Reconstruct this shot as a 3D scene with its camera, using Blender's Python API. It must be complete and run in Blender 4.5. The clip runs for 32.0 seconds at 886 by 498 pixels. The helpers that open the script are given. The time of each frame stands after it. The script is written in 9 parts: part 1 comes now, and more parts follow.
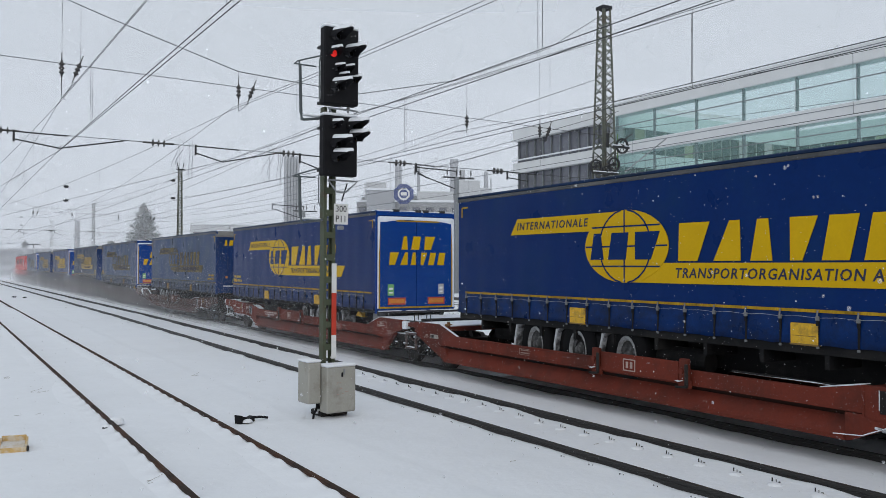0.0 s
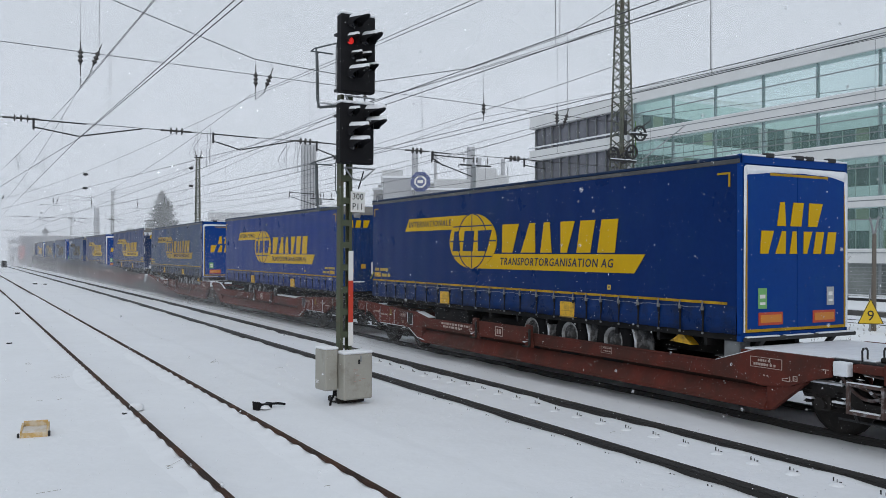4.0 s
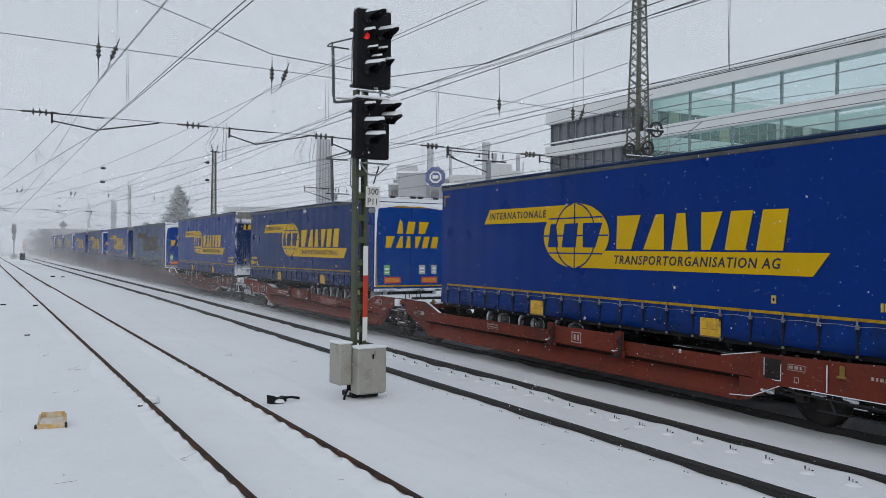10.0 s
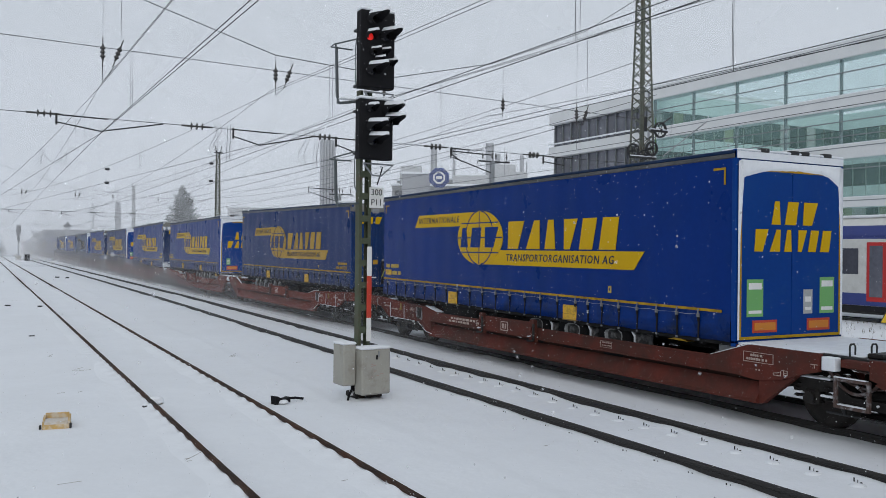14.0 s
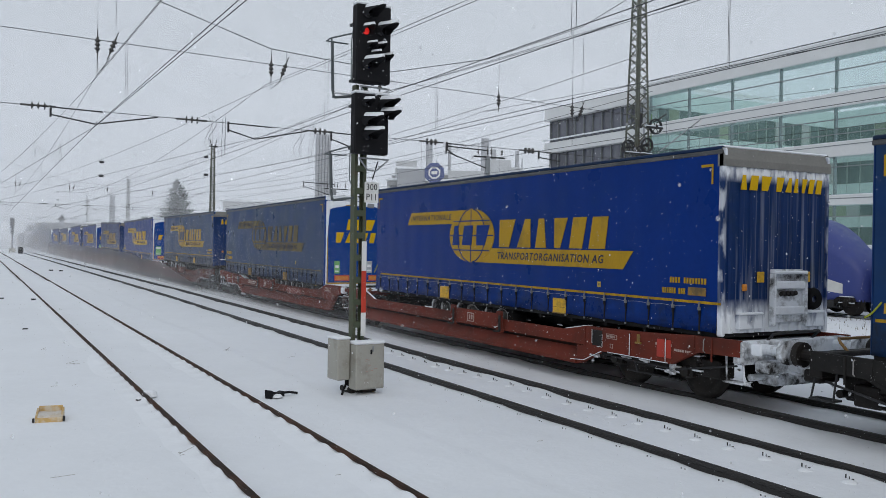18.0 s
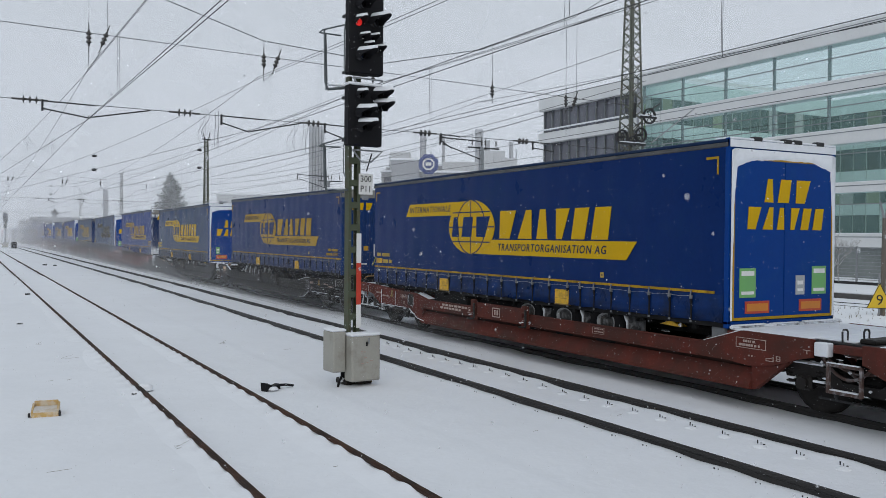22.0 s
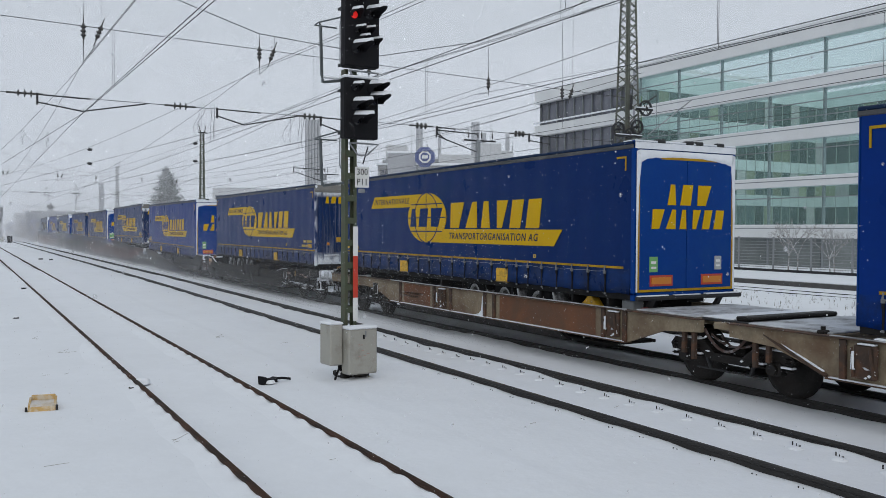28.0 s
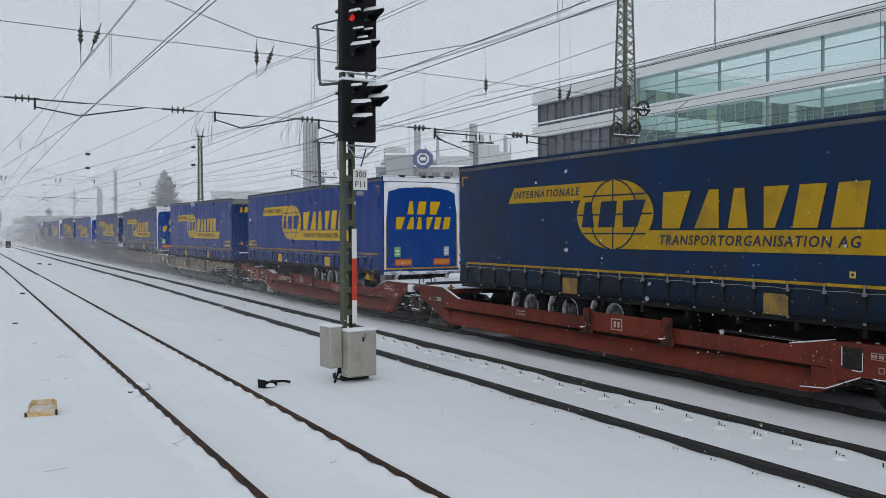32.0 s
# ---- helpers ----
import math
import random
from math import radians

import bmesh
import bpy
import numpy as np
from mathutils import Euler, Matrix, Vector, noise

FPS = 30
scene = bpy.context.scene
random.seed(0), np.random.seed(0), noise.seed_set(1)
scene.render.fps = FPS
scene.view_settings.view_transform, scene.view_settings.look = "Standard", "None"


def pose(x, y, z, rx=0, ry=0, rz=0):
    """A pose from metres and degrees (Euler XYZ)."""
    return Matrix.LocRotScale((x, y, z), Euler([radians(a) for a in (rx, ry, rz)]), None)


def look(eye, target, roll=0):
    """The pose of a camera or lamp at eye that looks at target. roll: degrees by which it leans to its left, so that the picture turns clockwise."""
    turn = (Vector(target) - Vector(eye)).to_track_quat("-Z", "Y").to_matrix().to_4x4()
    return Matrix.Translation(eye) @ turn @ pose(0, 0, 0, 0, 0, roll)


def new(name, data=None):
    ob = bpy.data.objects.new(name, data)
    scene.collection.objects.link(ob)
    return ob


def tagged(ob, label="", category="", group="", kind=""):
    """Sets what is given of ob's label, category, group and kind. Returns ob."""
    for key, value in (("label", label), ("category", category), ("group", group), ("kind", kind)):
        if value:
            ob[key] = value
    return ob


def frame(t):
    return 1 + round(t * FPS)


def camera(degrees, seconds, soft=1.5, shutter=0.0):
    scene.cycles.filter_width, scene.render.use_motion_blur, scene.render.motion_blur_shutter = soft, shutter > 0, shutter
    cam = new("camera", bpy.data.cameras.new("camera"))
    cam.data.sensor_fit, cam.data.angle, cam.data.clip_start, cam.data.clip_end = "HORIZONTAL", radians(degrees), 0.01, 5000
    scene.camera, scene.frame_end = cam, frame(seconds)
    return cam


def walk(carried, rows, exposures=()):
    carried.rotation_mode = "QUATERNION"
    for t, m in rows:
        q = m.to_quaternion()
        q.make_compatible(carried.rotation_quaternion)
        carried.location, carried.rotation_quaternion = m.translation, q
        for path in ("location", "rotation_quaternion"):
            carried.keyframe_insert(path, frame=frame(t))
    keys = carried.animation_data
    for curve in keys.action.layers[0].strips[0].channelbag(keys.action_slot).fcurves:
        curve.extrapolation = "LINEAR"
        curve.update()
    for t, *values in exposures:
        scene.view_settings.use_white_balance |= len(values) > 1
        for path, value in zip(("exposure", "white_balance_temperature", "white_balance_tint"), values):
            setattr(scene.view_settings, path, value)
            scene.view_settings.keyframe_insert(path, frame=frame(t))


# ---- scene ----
cam = camera(55.1, 32.0, soft=0.35, shutter=0.0)
EYE = (0.0, 0.0, 2.54)
LOOKS = [  # seconds, turn, tilt and lean in degrees
    (0, -30.41, 1.14, 0.15), (0.5, -30.27, 1.05, 0.18), (1, -30.12, 0.98, 0.18), (1.5, -29.96, 0.90, 0.18), (2, -29.79, 0.79, 0.15),
    (2.5, -29.63, 0.66, 0.13), (3, -29.49, 0.54, 0.16), (3.5, -29.40, 0.42, 0.20), (5.5, -28.97, 0.13, 0.30), (6, -28.92, 0.12, 0.32),
    (6.5, -28.86, 0.08, 0.34), (7, -28.79, 0.03, 0.40), (7.5, -28.73, -0.00, 0.46), (8, -28.66, -0.01, 0.47), (8.5, -28.60, -0.00, 0.46),
    (9, -28.51, -0.00, 0.50), (9.5, -28.41, -0.00, 0.56), (10, -28.31, 0.00, 0.61), (10.5, -28.20, 0.04, 0.63), (11, -28.11, 0.07, 0.64),
    (11.5, -28.07, 0.08, 0.64), (12, -28.05, 0.07, 0.63), (12.5, -28.02, 0.06, 0.62), (13, -28.01, 0.05, 0.61), (13.5, -28.03, 0.05, 0.59),
    (14, -28.06, 0.04, 0.57), (14.5, -28.09, 0.02, 0.54), (16.5, -28.24, -0.13, 0.74), (17, -28.30, -0.15, 0.78), (17.5, -28.35, -0.21, 0.84),
    (18, -28.41, -0.28, 0.90), (18.5, -28.46, -0.36, 0.91), (19, -28.51, -0.47, 0.85), (19.5, -28.55, -0.59, 0.78), (20, -28.58, -0.68, 0.73),
    (20.5, -28.62, -0.73, 0.66), (21, -28.67, -0.76, 0.57), (21.5, -28.72, -0.81, 0.50), (22, -28.77, -0.86, 0.44), (22.5, -28.84, -0.88, 0.39),
    (23, -28.90, -0.89, 0.35), (23.5, -28.96, -0.91, 0.32), (24, -29.01, -0.96, 0.31), (24.5, -29.03, -1.04, 0.32), (25, -29.02, -1.11, 0.33),
    (25.5, -29.02, -1.16, 0.33), (27.5, -29.00, -1.31, 0.27), (28, -29.00, -1.34, 0.26), (28.5, -29.03, -1.35, 0.23), (29, -29.06, -1.35, 0.18),
    (29.5, -29.10, -1.34, 0.14), (30, -29.11, -1.33, 0.10), (30.5, -29.11, -1.29, 0.06), (31, -29.11, -1.24, 0.02), (31.5, -29.11, -1.22, -0.06),
    (32, -29.08, -1.22, -0.18),
]
walk(cam, [(t, pose(*EYE, 90 + tilt, 0, turn) @ pose(0, 0, 0, 0, 0, lean)) for t, turn, tilt, lean in LOOKS],
     exposures=[(0.0, 0.0), (6.0, 0.0), (9.0, -0.02), (10.0, -0.11), (11.0, -0.08), (12.0, -0.11), (13.0, -0.07), (14.0, -0.08), (32.0, -0.09)])

# ---------------------------------------------------------------- sky and light: overcast, snowing
world = bpy.data.worlds.new("overcast_sky")
scene.world = world
world.use_nodes = True
wn, wl = world.node_tree.nodes, world.node_tree.links
wn.clear()
w_sky = wn.new("ShaderNodeTexSky")
w_sky.sky_type, w_sky.sun_disc = "NISHITA", False
w_sky.sun_elevation, w_sky.sun_rotation = radians(32), radians(200)
w_sky.air_density, w_sky.dust_density, w_sky.ozone_density = 1.0, 6.0, 1.0
w_dim = wn.new("ShaderNodeMixRGB")
w_dim.blend_type, w_dim.inputs["Fac"].default_value = "MULTIPLY", 1.0
w_dim.inputs["Color2"].default_value = (0.09, 0.09, 0.09, 1)
w_mix = wn.new("ShaderNodeMixRGB")
w_mix.inputs["Fac"].default_value = 0.94
w_mix.inputs["Color2"].default_value = (0.57, 0.625, 0.69, 1)
w_bg = wn.new("ShaderNodeBackground")
w_out = wn.new("ShaderNodeOutputWorld")
wl.new(w_sky.outputs["Color"], w_dim.inputs["Color1"])
wl.new(w_dim.outputs["Color"], w_mix.inputs["Color1"])
wl.new(w_mix.outputs["Color"], w_bg.inputs["Color"])
wl.new(w_bg.outputs["Background"], w_out.inputs["Surface"])
w_bg.inputs["Strength"].default_value = 1.0

sun = new("sun", bpy.data.lights.new("sun", "SUN"))
sun.data.energy, sun.data.angle, sun.data.color = 0.5, radians(40), (1.0, 0.97, 0.94)
sun.matrix_world = look((-30, -60, 50), (10, 20, 0))


# ---------------------------------------------------------------- mesh tools
class Shape:
    """Collects faces for one mesh."""

    def __init__(self):
        self.v, self.f = [], []

    def add(self, verts, faces):
        n = len(self.v)
        self.v.extend(verts)
        self.f.extend([tuple(n + i for i in f) for f in faces])
        return self

    def both(self):
        return self.v, self.f

    def box(self, x0, x1, y0, y1, z0, z1, c=0.0):
        """A box, its edges chamfered by c."""
        if c <= 0:
            p = [(x, y, z) for x in (x0, x1) for y in (y0, y1) for z in (z0, z1)]
            return self.add(p, [(0, 1, 3, 2), (4, 6, 7, 5), (0, 4, 5, 1), (2, 3, 7, 6), (0, 2, 6, 4), (1, 5, 7, 3)])
        lo, hi, p, key = (x0, y0, z0), (x1, y1, z1), [], {}
        for s in [(a, b, d) for a in (0, 1) for b in (0, 1) for d in (0, 1)]:
            for ax in range(3):
                q = [hi[i] if s[i] else lo[i] for i in range(3)]
                for i in range(3):
                    if i != ax:
                        q[i] += -c if s[i] else c
                key[s, ax] = len(p)
                p.append(tuple(q))
        faces = []
        for ax in range(3):
            b, d = (ax + 1) % 3, (ax + 2) % 3
            for side in (0, 1):
                ring = []
                for u, w in ((0, 0), (1, 0), (1, 1), (0, 1)):
                    s = [0, 0, 0]
                    s[ax], s[b], s[d] = side, u, w
                    ring.append(key[tuple(s), ax])
                faces.append(tuple(ring if side else ring[::-1]))
            for u in (0, 1):
                for w in (0, 1):
                    s0, s1 = [0, 0, 0], [0, 0, 0]
                    s0[b] = s1[b] = u
                    s0[d] = s1[d] = w
                    s1[ax] = 1
                    a0, a1 = tuple(s0), tuple(s1)
                    r = (key[a0, b], key[a1, b], key[a1, d], key[a0, d])
                    faces.append(r if u == w else r[::-1])
        for s in [(a, b, d) for a in (0, 1) for b in (0, 1) for d in (0, 1)]:
            r = (key[s, 0], key[s, 1], key[s, 2])
            faces.append(r if sum(s) % 2 else r[::-1])
        return self.add(p, faces)

    def prism(self, poly, axis, lo, hi):
        """A flat outline pushed along an axis. The outline gives the two other axes in order."""
        n, p = len(poly), []
        for level in (lo, hi):
            for a, b in poly:
                p.append({"x": (level, a, b), "y": (a, level, b), "z": (a, b, level)}[axis])
        faces = [tuple(range(n))[::-1], tuple(range(n, 2 * n))]
        faces += [(i, (i + 1) % n, n + (i + 1) % n, n + i) for i in range(n)]
        return self.add(p, faces)

    def tube(self, a, b, r, n=8, r2=None):
        a, b = Vector(a), Vector(b)
        d = (b - a).normalized()
        u = d.orthogonal().normalized()
        w = d.cross(u)
        p = []
        for c, rad in ((a, r), (b, r if r2 is None else r2)):
            for i in range(n):
                t = 2 * math.pi * i / n
                p.append(tuple(c + rad * (math.cos(t) * u + math.sin(t) * w)))
        faces = [(i, (i + 1) % n, n + (i + 1) % n, n + i) for i in range(n)]
        faces += [tuple(range(n))[::-1], tuple(range(n, 2 * n))]
        return self.add(p, faces)

    def path(self, pts, r, n=6):
        """A bent tube through points, in one piece."""
        pts = [Vector(q) for q in pts]
        p, u = [], None
        for i, c in enumerate(pts):
            d = (pts[min(i + 1, len(pts) - 1)] - pts[max(i - 1, 0)]).normalized()
            u = d.orthogonal().normalized() if u is None else (u - d * u.dot(d)).normalized()
            w = d.cross(u)
            for k in range(n):
                t = 2 * math.pi * k / n
                p.append(tuple(c + r * (math.cos(t) * u + math.sin(t) * w)))
        m = len(pts)
        faces = [(i * n + k, i * n + (k + 1) % n, (i + 1) * n + (k + 1) % n, (i + 1) * n + k) for i in range(m - 1) for k in range(n)]
        faces += [tuple(range(n))[::-1], tuple(range((m - 1) * n, m * n))]
        return self.add(p, faces)

    def turned(self, profile, axis="z", n=16, centre=(0, 0, 0)):
        """A profile of (radius, height) turned round an axis."""
        p, m = [], len(profile)
        for i in range(n):
            t = 2 * math.pi * i / n
            for r, h in profile:
                a, b = r * math.cos(t), r * math.sin(t)
                q = {"x": (h, a, b), "y": (b, h, a), "z": (a, b, h)}[axis]
                p.append(tuple(q[k] + centre[k] for k in range(3)))
        faces = [(i * m + j, ((i + 1) % n) * m + j, ((i + 1) % n) * m + j + 1, i * m + j + 1) for i in range(n) for j in range(m - 1)]
        return self.add(p, faces)

    def mesh(self, name, material=None, smooth=False):
        me = bpy.data.meshes.new(name)
        me.from_pydata(self.v, [], self.f)
        bm = bmesh.new()
        bm.from_mesh(me)
        bmesh.ops.recalc_face_normals(bm, faces=bm.faces)
        bm.to_mesh(me)
        bm.free()
        if smooth:
            me.polygons.foreach_set("use_smooth", [True] * len(me.polygons))
        if material:
            me.materials.append(material)
        return me


STORE = {}


def stored(key, material, make, smooth=False):
    """One mesh for each shape and material; make() gives the Shape."""
    k = (key, material.name)
    if k not in STORE:
        STORE[k] = make().mesh(key, material, smooth)
    return STORE[k]


def part(name, mesh, parent, label="", place=None):
    ob = new(name, mesh)
    ob.parent = parent
    if place is not None:
        ob.matrix_basis = place
    if label:
        ob["label"] = label
    return ob


def thing(name, place, label, category, group="", kind=""):
    ob = new(name)
    ob.empty_display_size = 0.3
    ob.matrix_basis = place
    return tagged(ob, label, category, group, kind)


def solid(name, mesh, label, category, group="", kind="", place=None):
    ob = new(name, mesh)
    if place is not None:
        ob.matrix_basis = place
    return tagged(ob, label, category, group, kind)


def lettering(words, size, material, shear=0.0, width=1.0, bold=0.0, spacing=1.0):
    """Words as a flat mesh in the x-y plane, centred, of that capital height."""
    k = ("words", words, size, material.name, shear, width, spacing)
    if k not in STORE:
        cu = bpy.data.curves.new("words", "FONT")
        cu.body, cu.align_x, cu.align_y, cu.shear, cu.extrude = words, "CENTER", "CENTER", shear, 0.002
        cu.size, cu.resolution_u, cu.offset, cu.space_character = size / 0.7, 2, bold, spacing
        ob = bpy.data.objects.new("words", cu)
        scene.collection.objects.link(ob)
        bpy.context.view_layer.update()
        me = bpy.data.meshes.new_from_object(ob.evaluated_get(bpy.context.evaluated_depsgraph_get()))
        bpy.data.objects.remove(ob)
        for v in me.vertices:
            v.co.x *= width
        me.materials.clear()
        me.materials.append(material)
        STORE[k] = me
    return STORE[k]


# places lettering on a side that faces -x (reads towards -y) or an end that faces -y (reads towards +x)
def on_side(x, y, z):
    return Matrix.Translation((x, y, z)) @ Matrix(((0, 0, -1, 0), (-1, 0, 0, 0), (0, 1, 0, 0), (0, 0, 0, 1)))


def on_end(x, y, z):
    return Matrix.Translation((x, y, z)) @ pose(0, 0, 0, 90, 0, 0)


# ---------------------------------------------------------------- materials
def surface(name, base, rough=0.7, metal=0.0, vary=0.12, scale=3.0, bump=0.0, bump_scale=40.0, soil=None, soil_amount=0.3, soil_scale=1.2,
            stretch=(1, 1, 1), random_tint=0.0, space="Object", fold=0.0, gloss=0.5, speck=0.0):
    """A base colour with large and fine variation, soiling in patches, fine relief and, for cloth, folds."""
    m = bpy.data.materials.new(name)
    m.use_nodes = True
    n, l = m.node_tree.nodes, m.node_tree.links
    bsdf = n["Principled BSDF"]
    bsdf.inputs["Metallic"].default_value = metal
    bsdf.inputs["Specular IOR Level"].default_value = gloss
    tc = n.new("ShaderNodeTexCoord")
    mp = n.new("ShaderNodeMapping")
    mp.inputs["Scale"].default_value = stretch
    l.new(tc.outputs[space], mp.inputs["Vector"])

    def noise_at(s, detail=4.0, roughness=0.6):
        q = n.new("ShaderNodeTexNoise")
        q.inputs["Scale"].default_value, q.inputs["Detail"].default_value, q.inputs["Roughness"].default_value = s, detail, roughness
        l.new(mp.outputs["Vector"], q.inputs["Vector"])
        return q.outputs["Fac"]

    def ramp(fac, a, b, lo, hi):
        q = n.new("ShaderNodeMapRange")
        q.inputs["From Min"].default_value, q.inputs["From Max"].default_value = a, b
        q.inputs["To Min"].default_value, q.inputs["To Max"].default_value = lo, hi
        l.new(fac, q.inputs["Value"])
        return q.outputs["Result"]

    def mixed(fac, a, b, mode="MIX"):
        q = n.new("ShaderNodeMixRGB")
        q.blend_type = mode
        for socket, value in (("Fac", fac), ("Color1", a), ("Color2", b)):
            if isinstance(value, (tuple, float)):
                q.inputs[socket].default_value = (*value, 1) if isinstance(value, tuple) else value
            else:
                l.new(value, q.inputs[socket])
        return q.outputs["Color"]

    big, fine = noise_at(scale), noise_at(scale * 14, 2.0)
    both = n.new("ShaderNodeMath")
    both.operation = "ADD"
    l.new(ramp(big, 0.3, 0.7, -vary, vary), both.inputs[0])
    l.new(ramp(fine, 0.3, 0.7, -vary * 0.5, vary * 0.5), both.inputs[1])
    level = n.new("ShaderNodeMath")
    level.operation = "ADD"
    level.inputs[1].default_value = 1.0
    l.new(both.outputs[0], level.inputs[0])
    if random_tint:
        info = n.new("ShaderNodeObjectInfo")
        more = n.new("ShaderNodeMath")
        more.operation = "MULTIPLY"
        l.new(level.outputs[0], more.inputs[0])
        l.new(ramp(info.outputs["Random"], 0, 1, 1 - random_tint, 1 + random_tint), more.inputs[1])
        level = more
    grey = n.new("ShaderNodeCombineColor")
    for c in ("Red", "Green", "Blue"):
        l.new(level.outputs[0], grey.inputs[c])
    colour = mixed(1.0, base, grey.outputs["Color"], "MULTIPLY")
    if soil:
        patch = ramp(noise_at(soil_scale, 6.0, 0.65), 0.62 - soil_amount * 0.5, 0.78 - soil_amount * 0.4, 0.0, min(1.0, 0.45 + soil_amount))
        colour = mixed(patch, colour, soil)
    if speck:
        # crumbs of snow and chipped paint
        dots = ramp(noise_at(34.0, 3.0, 0.7), 0.74 - speck * 0.2, 0.80 - speck * 0.2, 0.0, 0.75)
        colour = mixed(dots, colour, (0.6, 0.6, 0.62))
    l.new(colour, bsdf.inputs["Base Color"])
    l.new(ramp(big, 0.3, 0.7, max(0.05, rough - 0.1), min(1, rough + 0.1)), bsdf.inputs["Roughness"])
    if bump or fold:
        height = noise_at(bump_scale, 3.0)
        strength = bump
        if fold:
            wave = n.new("ShaderNodeTexWave")
            wave.wave_type, wave.bands_direction = "BANDS", "Y"
            wave.inputs["Scale"].default_value, wave.inputs["Distortion"].default_value = 0.42, 2.5
            wave.inputs["Detail"].default_value, wave.inputs["Detail Scale"].default_value = 2.0, 0.6
            l.new(mp.outputs["Vector"], wave.inputs["Vector"])
            height, strength = wave.outputs["Fac"], fold
        b = n.new("ShaderNodeBump")
        b.inputs["Strength"].default_value, b.inputs["Distance"].default_value = strength, 0.02
        l.new(height, b.inputs["Height"])
        l.new(b.outputs["Normal"], bsdf.inputs["Normal"])
    return m


def glowing(name, colour, strength):
    m = bpy.data.materials.new(name)
    m.use_nodes = True
    b = m.node_tree.nodes["Principled BSDF"]
    b.inputs["Base Color"].default_value = (*colour, 1)
    b.inputs["Emission Color"].default_value = (*colour, 1)
    b.inputs["Emission Strength"].default_value = strength
    return m


def clear_glass(name, tint, rough=0.05, clear=0.5):
    """Window glass: partly clear, partly a glossy dark sheet."""
    m = bpy.data.materials.new(name)
    m.use_nodes = True
    n, l = m.node_tree.nodes, m.node_tree.links
    b = n["Principled BSDF"]
    b.inputs["Base Color"].default_value = (*tint, 1)
    b.inputs["Roughness"].default_value = rough
    t = n.new("ShaderNodeBsdfTransparent")
    t.inputs["Color"].default_value = (*[min(1, 0.62 + 0.6 * c) for c in tint], 1)
    x = n.new("ShaderNodeMixShader")
    x.inputs["Fac"].default_value = clear
    l.new(b.outputs["BSDF"], x.inputs[1])
    l.new(t.outputs["BSDF"], x.inputs[2])
    l.new(x.outputs["Shader"], n["Material Output"].inputs["Surface"])
    return m


def snow_air(name, cover):
    """A thin curtain of falling snow: mostly clear, with white scattering."""
    m = bpy.data.materials.new(name)
    m.use_nodes = True
    n, l = m.node_tree.nodes, m.node_tree.links
    n.remove(n["Principled BSDF"])
    d, s, t = n.new("ShaderNodeBsdfDiffuse"), n.new("ShaderNodeBsdfTranslucent"), n.new("ShaderNodeBsdfTransparent")
    d.inputs["Color"].default_value = s.inputs["Color"].default_value = (0.97, 0.98, 1.0, 1)
    tc, no, mr = n.new("ShaderNodeTexCoord"), n.new("ShaderNodeTexNoise"), n.new("ShaderNodeMapRange")
    no.inputs["Scale"].default_value, no.inputs["Detail"].default_value = 0.05, 4.0
    mr.inputs["From Min"].default_value, mr.inputs["From Max"].default_value = 0.25, 0.75
    mr.inputs["To Min"].default_value, mr.inputs["To Max"].default_value = cover * 0.75, cover * 1.25
    a, b = n.new("ShaderNodeMixShader"), n.new("ShaderNodeMixShader")
    l.new(tc.outputs["Object"], no.inputs["Vector"])
    l.new(no.outputs["Fac"], mr.inputs["Value"])
    l.new(d.outputs["BSDF"], a.inputs[1])
    l.new(s.outputs["BSDF"], a.inputs[2])
    l.new(mr.outputs["Result"], b.inputs["Fac"])
    l.new(t.outputs["BSDF"], b.inputs[1])
    l.new(a.outputs["Shader"], b.inputs[2])
    l.new(b.outputs["Shader"], n["Material Output"].inputs["Surface"])
    return m


SNOW = surface("snow", (0.84, 0.86, 0.89), 0.85, vary=0.025, scale=0.35, bump=0.35, bump_scale=9.0, gloss=0.25)
SNOW_LUMP = surface("settled_snow", (0.85, 0.87, 0.9), 0.85, vary=0.03, scale=4, bump=0.3, bump_scale=30, gloss=0.25)
FROST = surface("blown_snow", (0.80, 0.83, 0.87), 0.8, vary=0.06, scale=6, bump=0.3, bump_scale=25, gloss=0.25)
RAIL_STEEL = surface("rail_steel", (0.024, 0.022, 0.021), 0.55, 0.1, vary=0.25, scale=2, bump=0.15, gloss=0.4)
RAIL_RUST = surface("rusty_rail_steel", (0.032, 0.02, 0.015), 0.8, 0.0, vary=0.3, scale=2, soil=(0.075, 0.034, 0.019), soil_amount=0.4, bump=0.3, gloss=0.2)
DARK_STEEL = surface("dark_steel", (0.03, 0.03, 0.032), 0.6, 0.3, vary=0.25, bump=0.2)
GREASY = surface("greasy_black_iron", (0.018, 0.016, 0.015), 0.55, 0.2, vary=0.3, soil=(0.045, 0.038, 0.034), soil_amount=0.25, bump=0.3, gloss=0.2, speck=0.3)
GALVANISED = surface("galvanised_steel", (0.30, 0.31, 0.32), 0.5, 0.6, vary=0.15, scale=8, bump=0.1)
MAST_GREEN = surface("weathered_grey_green_paint", (0.13, 0.14, 0.115), 0.7, vary=0.2, soil=(0.10, 0.07, 0.045), soil_amount=0.25, bump=0.15)
POST_GREEN = surface("olive_green_paint", (0.07, 0.085, 0.05), 0.7, vary=0.2, soil=(0.08, 0.06, 0.035), soil_amount=0.28, soil_scale=4, bump=0.15)
